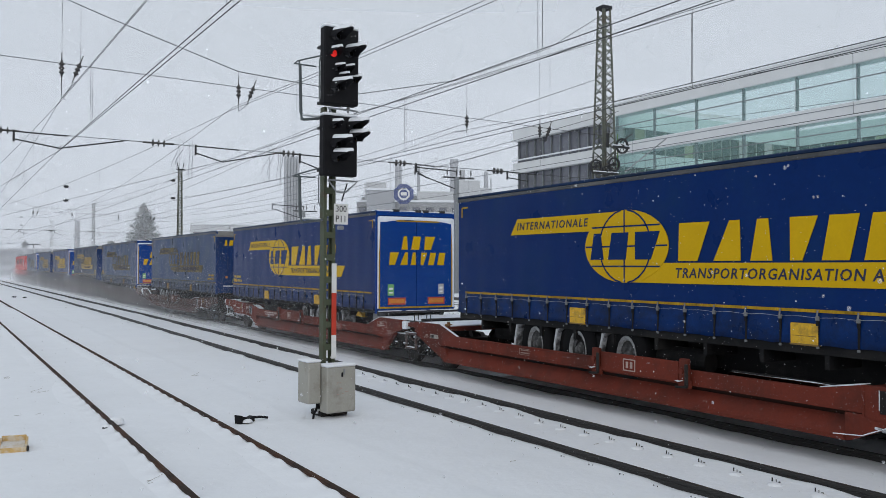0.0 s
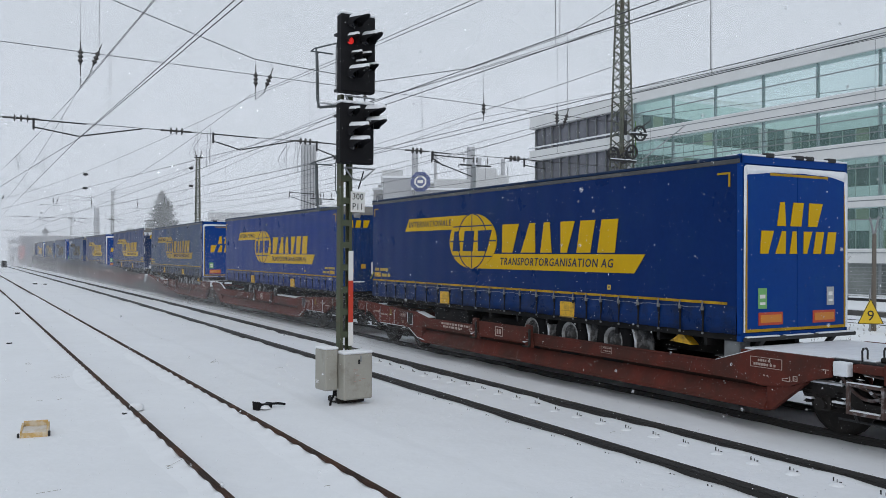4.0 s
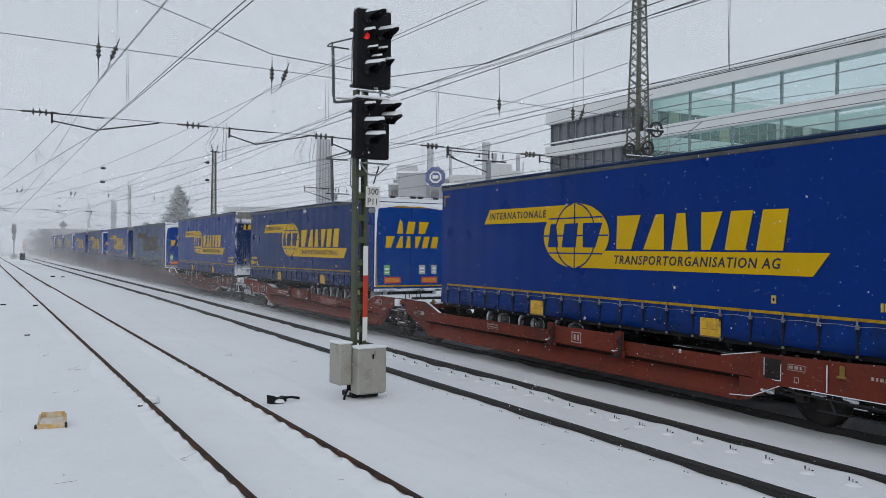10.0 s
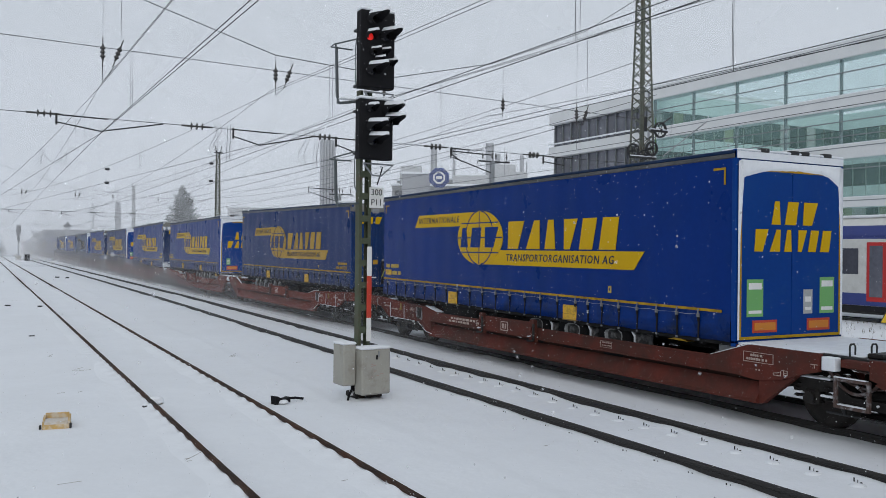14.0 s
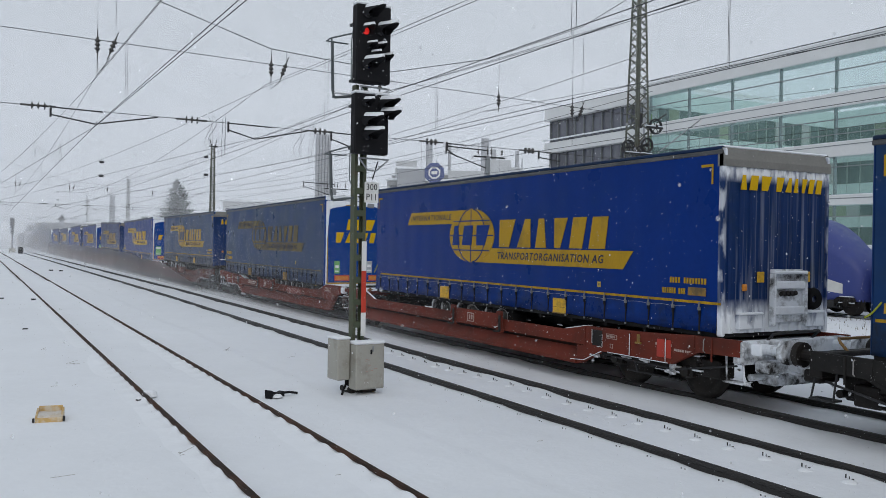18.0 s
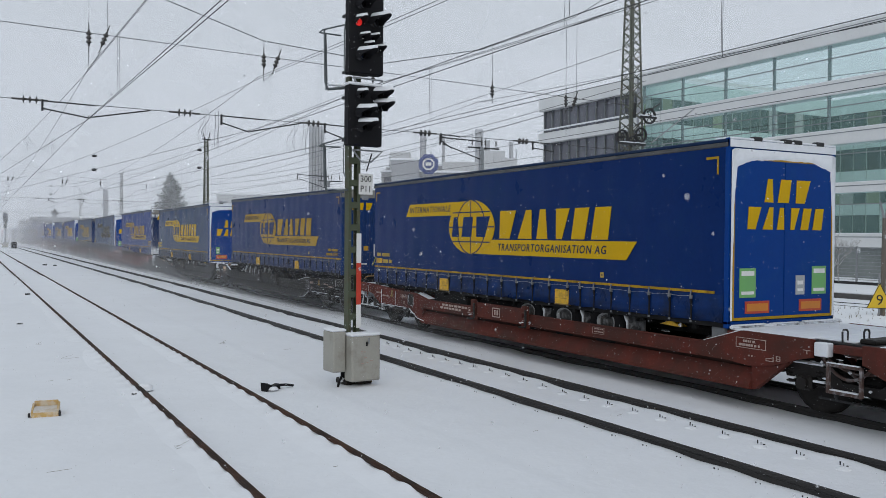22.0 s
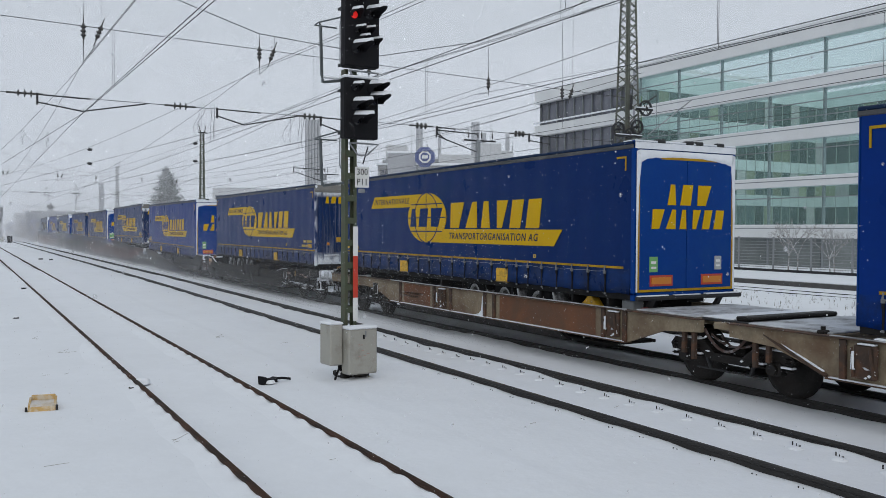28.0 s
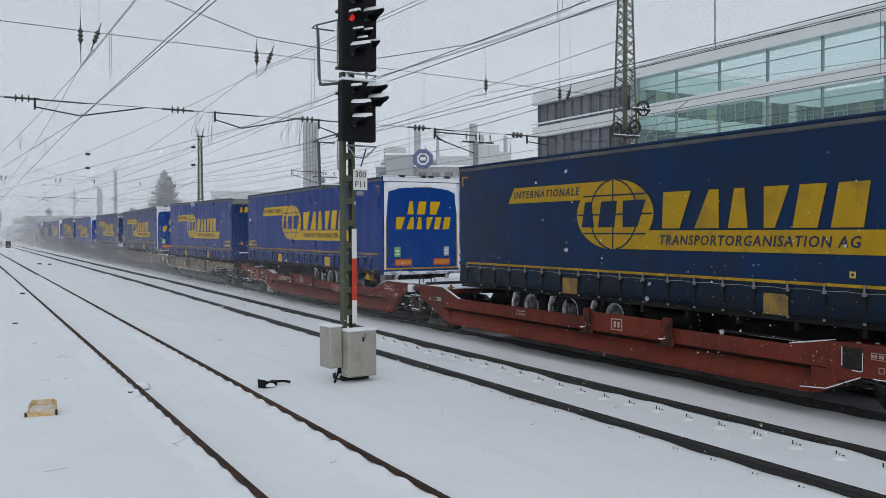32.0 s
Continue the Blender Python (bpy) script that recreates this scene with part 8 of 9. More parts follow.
        for x in (-0.87, 0.87):
            part("buffer", stored("buffer_%d" % s, iron if s < 0 else GREASY, lambda: Shape().tube((0, s * 16.45, 0.98), (0, s * 16.92, 0.98), 0.085, 12).tube((0, s * 16.92, 0.98), (0, s * 17.02, 0.98), 0.19, 16)), ob, "round black buffer", place=pose(x, 0, 0))
        part("coupling", stored("coupling_%d" % s, iron, lambda: Shape().path([(0, s * 16.45, 0.98), (0.02, s * 16.75, 0.9), (0, s * 17.1, 0.86)], 0.05, 6)), ob)
        part("air_hose", stored("hoses_%d" % s, CRUSTED if snowy else RUBBER, lambda: hoses_shape(s)), ob)
        part("corner_step", stored("corner_step_%d" % s, CRUSTED if snowy else DARK_STEEL, lambda: Shape().path([(-1.22, s * 16.42, 0.9), (-1.24, s * 16.5, 0.45), (-1.24, s * 16.14, 0.45), (-1.22, s * 16.1, 0.86)], 0.018, 5).box(-1.3, -1.1, min(s * 16.1, s * 16.5), max(s * 16.1, s * 16.5), 0.43, 0.46, 0.006)), ob, "bent shunter's step")
        a3, b3 = sorted((s * 16.52, s * 16.84))
        if snowy:
            part("buffer_snow", stored("buffer_snow_%d" % s, FROST, lambda: Shape().box(-1.29, -1.24, a3, b3 - 0.12, 0.92, 1.1, 0.02)), ob, "crust of snow beside the buffer")
        a4, b4 = sorted((s * 15.2, s * 17.0))
        tagged(part("packed_snow", stored("packed_snow_%d_%d" % (s, seed % 2), FROST, lambda: crust_shape(seed % 2 + 7, 26, a4, b4, 0.42, 0.95, -1.15, 0.9)), ob, "lumps of packed snow"), kind="stuff")
        part("draw_gear", stored("draw_gear_%d" % s, iron, lambda: Shape().box(-0.55, 0.55, min(s * 16.1, s * 16.5), max(s * 16.1, s * 16.5), 0.36, 0.76, 0.04).tube((-0.9, s * 16.3, 0.5), (0.9, s * 16.3, 0.5), 0.06, 8).box(-1.05, -0.6, min(s * 16.5, s * 16.8), max(s * 16.5, s * 16.8), 0.62, 0.8, 0.03)), ob, "draw gear under the buffer beam")
        part("grab_rail", stored("grab_rail_%d" % s, GRAB_OCHRE if seed % 2 else DARK_STEEL, lambda: Shape().path([(-0.62, s * 16.35, 1.06), (-0.62, s * 16.5, 1.2), (-0.5, s * 16.62, 1.24), (0.3, s * 16.62, 1.24), (0.42, s * 16.5, 1.2), (0.42, s * 16.35, 1.06)], 0.022, 6)), ob, "bent grab rail")
        if flat:
            flat_fittings(ob, s, m)
        else:
            for y in (7.45, 9.58):
                lt = part("latch", stored("latch", m, latch_shape), ob, "bracket of the side panel", place=pose(0, s * y, 0))
                part("latch_arm", stored("latch_arm", GREASY, lambda: Shape().box(-1.455, -1.425, -0.13, -0.05, 0.62, 0.98, 0.012).tube((-1.46, -0.12, 0.62), (-1.46, 0.12, 0.6), 0.022, 6)), lt)
                part("latch_snow", stored("latch_snow", FROST, lambda: crust_shape(3, 3, -0.1, 0.12, 0.66, 0.8, -1.45, -1.41)), lt, "bits of snow")
            if seed == 6:
                a5, b5 = sorted((s * 9.75, s * 12.0))
                part("beam_snow", stored("ledge_snow_%d" % s, FROST, lambda: Shape().box(-1.24, -1.02, a5, b5, 0.9, 0.95, 0.02)), ob, "snow on the inner ledge")
                part("inner_ledge", stored("inner_ledge_%d" % s, m, lambda: Shape().box(-1.25, -1.0, a5, b5, 0.84, 0.905, 0.01)), ob)
            part("beam_snow", stored("slope_snow_%d" % s, FROST, lambda: Shape().prism([(s * 12.6, 1.003), (s * 11.98, 0.897), (s * 11.98, 0.909), (s * 12.6, 1.017)], "x", -1.325, -1.13)), ob, "snow on the sloping end of the pocket")
            part("beam_snow", stored("beam_snow_%d" % s, FROST, lambda: Shape().prism([(s * 1.66, 1.122), (s * 2.44, 0.884), (s * 2.44, 0.892), (s * 1.67, 1.132)], "x", -1.32, -1.26)), ob, "dusting of snow on the sloping edge")
        part("yellow_hook", stored("hook", PAD_DULL, lambda: Shape().box(-1.36, -1.33, -0.04, 0.04, 0.84, 1.0, 0.015).tube((-1.35, -0.07, 0.84), (-1.35, 0.07, 0.84), 0.022, 6)), ob, "yellow hook mark", place=pose(0, s * 14.17, 0.0))
        # fittings on the end plate
        for y, w in () if flat else ((13.93, 0.02), (14.85, 0.016), (15.9, 0.014)):
            part("plate_rib", stored("plate_rib_%d" % (w * 1000), m, lambda: Shape().box(-1.352, -1.331, -w, w, 0.6, 0.98, 0.004)), ob, place=pose(0, s * y, 0.02 if y < 15 else 0.12))
        if not flat:
            end_marks(ob, s, EMBLEM_INK if paint == "red" else PALE_INK)
        if seed == 12 and s < 0:
            part("red_panel", stored("red_panel", FRESH_RED, lambda: Shape().box(-1.339, -1.331, -14.98, -14.63, 0.66, 0.97, 0.003)), ob, "freshly painted bright red panel")
        for y, lo in ((12.9, 0.42), (14.3, 0.5), (14.95, 0.38)):
            part("hanger_bracket", stored("hanger_bracket_%d" % (lo * 100), iron, lambda: Shape().box(-1.3, -1.22, -0.05, 0.05, lo, 0.6, 0.01).tube((-1.32, -0.1, lo + 0.03), (-1.32, 0.12, lo + 0.05), 0.02, 6)), ob, place=pose(0, s * y, 0))
        part("handle", stored("plate_handle", PALE_METAL, lambda: Shape().path([(-1.335, 0, 0.0), (-1.37, 0, 0.02), (-1.37, 0, 0.2), (-1.335, 0, 0.22)], 0.009, 5)), ob, "thin steel handle", place=pose(0, s * 15.75, 0.86))
        tagged(part("edge_snow", stored("edge_snow_%d_%d" % (s, seed % 2), FROST, lambda: crust_shape(20 + seed % 2, 26, min(s * 12.7, s * 16.3), max(s * 12.7, s * 16.3), 0.98, 0.995, -1.24, -0.9)), ob, "crumbs of snow along the edge"), kind="stuff")
        hatch = part("hatch", stored("hatch", GREASY, lambda: Shape().box(-1.339, -1.331, -0.15, 0.15, 0.66, 0.96, 0.004)), ob, "dark upright hatch", place=pose(0, s * 13.0, 0))
        part("hatch_rim", stored("hatch_rim", FROST, lambda: Shape().box(-1.343, -1.338, -0.156, -0.148, 0.66, 0.9).box(-1.343, -1.338, 0.148, 0.158, 0.7, 0.96).box(-1.343, -1.338, -0.15, 0.0, 0.645, 0.655)), hatch, "snow on the hatch rim")
        if not flat:
            for y, z0, z1 in ((13.94, 0.6, 0.98), (14.86, 0.6, 0.99)) if paint != "black" else ():
                part("rib_snow", stored("rib_snow_%d" % (z1 * 100), FROST, lambda: Shape().box(-1.356, -1.352, -0.008, 0.008, z0, z1)), ob, "line of blown snow on the rib", place=pose(0, s * y, 0.0))
            part("edge_frost", stored("edge_frost_%d" % s, FROST, lambda: Shape().path([(-1.328, s * 13.12, 0.57), (-1.332, s * 12.9, 0.475), (-1.335, s * 12.6, 0.345), (-1.36, s * 12.2, 0.315)], 0.008, 5)), ob, "frost on the slanting edge")
            part("edge_frost", stored("foot_frost_%d" % s, FROST, lambda: Shape().box(-1.34, -1.331, min(s * 13.3, s * 14.9), max(s * 13.3, s * 14.9), 0.57, 0.582)), ob, "frost along the lower edge")
        part("brake_cylinder", stored("brake_cylinder_%d" % s, GREASY, lambda: Shape().tube((-0.95, s * 12.7, 0.5), (-0.95, s * 13.3, 0.5), 0.13, 10)), ob)
        part("valve_box", stored("valve_box", GREASY, lambda: Shape().box(-1.15, -0.8, -0.2, 0.2, 0.42, 0.72, 0.02)), ob, place=pose(0, s * 15.7, 0))
        part("brake_pipe", stored("brake_pipe_%d" % s, DARK_STEEL, lambda: Shape().path([(-1.26, s * 12.5, 0.62), (-1.27, s * 13.4, 0.5), (-1.25, s * 15.0, 0.48), (-1.2, s * 16.3, 0.7)], 0.018, 5)), ob)
    for x, y in ((-1.02, 0.12), (-0.72, 0.0), (0.72, -0.35), (1.05, -0.45)) if not flat else ():
        part("hoop", stored("hoop", DARK_STEEL, lambda: Shape().path([(-0.055, -0.04, 1.1), (-0.06, -0.04, 1.24), (-0.035, -0.04, 1.275), (0.035, -0.04, 1.275), (0.06, -0.04, 1.24), (0.055, -0.04, 1.1)], 0.014, 6)), ob, "bent steel hoop", place=pose(x, y, 0))
    part("gangway_bar", stored("gangway_bar", GREASY, lambda: Shape().box(-1.0, 1.2, -0.36, -0.12, 1.1, 1.17, 0.02)), ob, "dark bar across the deck")
    part("gangway_plate", stored("gangway_plate", DARK_STEEL, lambda: Shape().box(-1.1, 1.2, -0.52, 0.5, 1.06, 1.1, 0.01)), ob)
    part("gangway_snow", stored("gangway_snow", FROST, lambda: Shape().box(-1.05, 1.2, -0.1, 0.52, 1.098, 1.125, 0.01)), ob, "snow on the gangway plate")
    part("locking_pin", stored("locking_pin", surface("orange_brown_pin_paint", (0.17, 0.08, 0.025), 0.7, vary=0.3) if paint in ("red", "black") else GREASY, lambda: Shape().box(-1.29, -1.13, -0.06, 0.06, 1.08, 1.15, 0.02).tube((-1.21, 0, 1.15), (-1.21, 0, 1.2), 0.035, 8)), ob, "stubby locking pin", place=pose(0, -1.88, 0))
    if not flat:
        part("joint_snow", stored("joint_ledge", FROST, lambda: Shape().box(-1.29, -1.15, 0.16, 0.38, 0.89, 1.085, 0.012)), ob, "snow-coated joint cover")
    part("joint_box", stored("joint_box", m, lambda: Shape().box(-1.26, -1.1, -0.36, 0.1, 0.96, 1.07, 0.015)), ob)
    if not flat:
        jf = part("joint_frame", stored("joint_frame", JOINT_BROWN, lambda: Shape().box(-1.3, -1.24, 0.13, 0.175, 0.4, 0.82, 0.008).box(-1.3, -1.24, -0.375, -0.33, 0.4, 0.82, 0.008).box(-1.3, -1.24, -0.33, 0.13, 0.775, 0.82, 0.008)
             .box(-1.3, -1.24, -0.33, 0.13, 0.4, 0.445, 0.008)), ob, "open steel frame under the joint")
        part("frame_snow", stored("joint_frame_snow", FROST, lambda: Shape().box(-1.3, -1.24, -0.33, 0.17, 0.82, 0.832, 0.004).box(-1.295, -1.22, -0.32, 0.12, 0.445, 0.46, 0.005)), jf, "thin snow on the frame")
    else:
        for y, lo in ((0.72, 0.5), (0.5, 0.42), (-0.75, 0.46), (-1.0, 0.56)):
            part("hanger_bracket", stored("joint_hanger_%d" % (lo * 100), RUST_IRON, lambda: Shape().box(-1.3, -1.22, -0.035, 0.035, lo, 0.96, 0.008)), ob, place=pose(0, y, 0))
        part("brace", stored("flat_brace", RUST_IRON, lambda: Shape().tube((-1.3, -0.95, 0.98), (-1.33, -2.05, 0.53), 0.035, 6)), ob, "rusty slanting brace")
        part("brace_snow", stored("flat_brace_snow", FROST, lambda: Shape().path([(-1.31, -1.1, 0.955), (-1.34, -2.0, 0.59)], 0.016, 5)), ob, "snow on the brace")
    part("joint_hose", stored("joint_hose", JOINT_BROWN, lambda: Shape().path(sag((-1.15, 0.38, 0.92), (-1.15, -0.5, 0.88), 0.3), 0.024, 6).path(sag((-1.08, 0.3, 0.84), (-1.1, -0.6, 0.78), 0.12), 0.02, 6)
         .path(sag((-1.1, 0.15, 0.98), (-1.1, -0.6, 0.97), 0.06), 0.02, 6).path(sag((-0.9, 0.25, 0.8), (-0.9, -0.65, 0.66), 0.18), 0.026, 6)), ob, "snow-dusted hoses")
    tagged(part("joint_crust", stored("joint_crust", FROST, lambda: crust_shape(5, 16, -0.5, 0.6, 0.42, 0.9, -1.22, -0.9)), ob, "bits of packed snow"), kind="stuff")
    for y in (-0.12 if flat else -0.28, 14.3, -14.3):
        build_bogie(ob, y)
    return ob


def build_locomotive():
    ob = thing("electric_locomotive", Matrix(), "red electric locomotive at the head of the freight train", "locomotive")
    red = surface("traffic_red_paint", (0.52, 0.03, 0.018), 0.5, vary=0.08)
    s = Shape()
    s.prism([(0.5, 1.1), (0.2, 1.9), (0.9, 3.6), (1.4, 3.85), (17.6, 3.85), (18.1, 3.6), (18.8, 1.9), (18.5, 1.1)], "x", -1.48, 1.48)
    part("body", s.mesh("body", red), ob, "red welded body")
    s = Shape()
    s.box(-1.3, 1.3, 1.5, 17.5, 3.84, 4.1, 0.06)
    part("roof", s.mesh("roof", GALVANISED), ob)
    for y, sg_ in ((0.5, 1), (18.5, -1)):
        s = Shape()
        s.prism([(y + sg_ * -0.06, 2.35), (y + sg_ * 0.3, 3.4), (y + sg_ * 0.35, 3.4), (y + sg_ * 0.0, 2.35)], "x", -1.2, 1.2)
        part("windscreen", s.mesh("windscreen", GLASS_DARK), ob)
        s = Shape()
        for x in (-1.1, 0.85):
            s.box(x, x + 0.25, min(y - sg_ * 0.35, y), max(y - sg_ * 0.35, y), 1.75, 1.9, 0.02)
        part("head_lamp", s.mesh("head_lamp", WHITE_PAINT), ob)
    for y in (1.5, 16.7):
        s = Shape()
        s.box(-1.5, -1.47, y, y + 0.8, 2.4, 3.3, 0.02)
        part("side_window", s.mesh("side_window", GLASS_DARK), ob)
    for y in (4.5, 7.5, 10.5, 13.0):
        s = Shape()
        s.box(-1.495, -1.475, y, y + 1.6, 2.6, 3.4, 0.01)
        part("grille", s.mesh("grille", DARK_STEEL), ob)
    s = Shape()
    s.box(-1.4, 1.4, 0.3, 18.7, 0.75, 1.12, 0.03)
    part("frame", s.mesh("frame", DARK_STEEL), ob)
    s = Shape()
    s.path([(0, 3.5, 4.1), (0, 5.2, 4.9), (0, 3.8, 5.6)], 0.05, 6)
    s.box(-0.9, 0.9, 3.7, 3.9, 5.58, 5.66, 0.02)
    part("pantograph", s.mesh("pantograph", DARK_STEEL), ob)
    for y in (3.9, 15.1):
        build_bogie(ob, y)
    return ob


# trailers by wagon: (leading trailer, trailing trailer, wagon paint)
TRAIN = {
    -3: (("dusty", "faded", 0.3), ("dusty", "worn", 0.0), "dull"),
    -2: (("mid", "bright", 0.3), ("grimy", "worn", 0.0), "dull"),
    -1: (("dusty", "faded", 0.2), ("dusty", "faded", 0.0), "dull"),
    0: (("mid", "bright", 0.7), ("mid", "bright", 0.3), "red"),
    1: (("dusty", "worn", 0.3), ("bright", "bright", 0.0), "brown"),
    2: (("mid", "bright", 0.6), ("bright", "bright", 0.0), "brown"),
    3: (("dusty", "faded", 1.3), ("bright", "bright", 1.0), "brown"),
    4: (("mid", "bright", 0.96), ("bright", "bright", 0.3), "red"),
    5: (("bright", "bright", 0.9), ("mid", "worn", 0.0), "red"),
    6: (("bright", "bright", 1.2), ("dusty", "worn", 0.0), "brown"),
    7: (("dusty", "faded", 1.4), ("bright", "worn", 0.9), "red"),
    8: (("dusty", "bright", 1.2), ("mid", "worn", 0.0), "black"),
    9: (("mid", "bright", 1.2), ("mid", "bright", 0.5), "brown"),
    10: (("bright", "bright", 0.9), ("mid", "bright", 1.0), "black"),
    11: (("mid", "bright", 0.9), ("bright", "bright", 0.0), "beige"),
    12: (("bright", "bright", 1.5), ("grimy", "worn", 0.0), "red"),
}
PITCH = 34.2
# where a trailer differs from the usual: roof height at the trailing and at the leading end, height of the hem line, shift of the print
BUILDS = {"B0": (4.2, 4.15, 1.93, 0.06), "A1": (4.13, 4.07, 1.82), "B1": (4.08, 4.1, 1.78, -0.05), "A3": (4.1, 4.08, 1.68), "B3": (4.21, 4.15, 1.68, -0.06),
          "A4": (4.11, 4.08, (1.80, 1.69)), "B4": (4.24, 4.16, 1.64), "A5": (4.15, 4.08, 1.73, -0.05), "B5": (4.05, 4.26, 1.76, -0.06), "A6": (4.17, 4.08, (1.59, 1.68)),
          "A7": (4.17, 4.08, 1.56), "B7": (4.2, 4.17, 1.66, -0.06, 0.09), "A8": (4.13, 4.08, 1.63, -0.1), "B8": (4.07, 4.17, 1.77, -0.04), "A9": (4.12, 4.08, (1.67, 1.64), -0.07, 0.13),
          "B9": (4.22, 4.18, 1.92, 0.07), "A10": (4.05, 4.08, (1.51, 1.62), -0.16), "A11": (4.14, 4.08, 1.85), "B11": (4.06, 4.2, 1.73), "A12": (4.12, 4.08, 1.86, 0.03)}


def set_build(ob, build):
    """Gives a trailer its own roof line, hem height and height of the print."""
    back, front = build[0] - 4.085, build[1] - 4.085
    hems = [h - 1.776 for h in (build[2] if isinstance(build[2], tuple) else (build[2], build[2]))]
    ink = build[3] if len(build) > 3 else 0.0
    doors = build[4] if len(build) > 4 else ink

    def lift(y, z):
        hem = np.interp(y, (0, LONG), hems)
        low = np.interp(z, (1.0, 1.25, 1.8, 2.2), (0, 1, 1, 0)) * hem + np.interp(z, (1.8, 2.2, 3.46, 3.9), (0, 1, 1, 0)) * ink
        return low + np.interp(z, (3.46, 3.9), (0.0, 1.0)) * (back + (front - back) * y / LONG)

    def visit(node, y0, z0):
        for ch in node.children:
            m = ch.matrix_basis
            if abs(m[2][2] - 1) > 1e-4 or abs(m[1][1] - 1) > 1e-4:
                if ch.name.startswith("banner_text"):
                    ch.matrix_basis = Matrix.Translation((0, 0, ink)) @ m
                continue
            oy, oz = y0 + m[1][3], z0 + m[2][3]
            me = ch.data
            co = np.empty(len(me.vertices) * 3, dtype=np.float32)
            me.vertices.foreach_get("co", co)
            co = co.reshape(-1, 3)
            zs = co[:, 2] + oz
            if zs.max() < 1.0:
                continue
            ys = co[:, 1] + oy
            if ch.name.startswith(("door_print", "front_print")):
                ch.matrix_basis = Matrix.Translation((0, 0, doors)) @ m
                continue
            if zs.min() > 1.24 and zs.max() < 1.81 and (hems[0] == hems[1] or np.ptp(ys) < 1.0):
                ch.matrix_basis = Matrix.Translation((0, 0, float(np.interp(ys.mean(), (0, LONG), hems)))) @ m
                continue
            up = lift(co[:, 1] + oy, zs)
            if abs(up).max() > 0.001:
                k = ("built", me.name, build, round(oy, 3), round(oz, 3))
                if k not in STORE:
                    STORE[k] = me.copy()
                    co[:, 2] += up
                    STORE[k].vertices.foreach_set("co", co.ravel())
                    STORE[k].update()
                ch.data = STORE[k]
            visit(ch, oy, oz)
    visit(ob, 0.0, 0.0)


vehicles = []   # (thing, place along the train at the start)
for n, (lead, trail, paint) in TRAIN.items():
    joint = 17.23 + 2.2 - PITCH * n
    stick = 4 if n in (6, 9) else 3 if n in (4, 7, 8) else 2
    vehicles.append((build_wagon(paint, n + 5, trail[2] > 0), joint + 0.2))
    for kind, look_, place, more in (("A", lead, joint + 2.2, (100 + n, stick)), ("B", trail, joint - 2.2 - LONG, (200 + n,))):
        trailer = build_trailer(kind, *look_, *more)
        if "%s%d" % (kind, n) in BUILDS:
            set_build(trailer, BUILDS["%s%d" % (kind, n)])
        vehicles.append((trailer, place))
vehicles.append((build_locomotive(), 17.23 + 2.2 + PITCH * 3 + 17.2))


# ------------------------------------------------ the railcar on the far track
RAILCAR_WHITE = surface("white_railcar_paint", (0.66, 0.66, 0.63), 0.45, vary=0.05, soil=(0.45, 0.44, 0.4), soil_amount=0.15)
RAILCAR_BLUE = surface("blue_railcar_paint", (0.04, 0.06, 0.24), 0.45, vary=0.06)
RAILCAR_RED = surface("red_door_paint", (0.55, 0.03, 0.03), 0.45, vary=0.05)
UNIT = 10.75


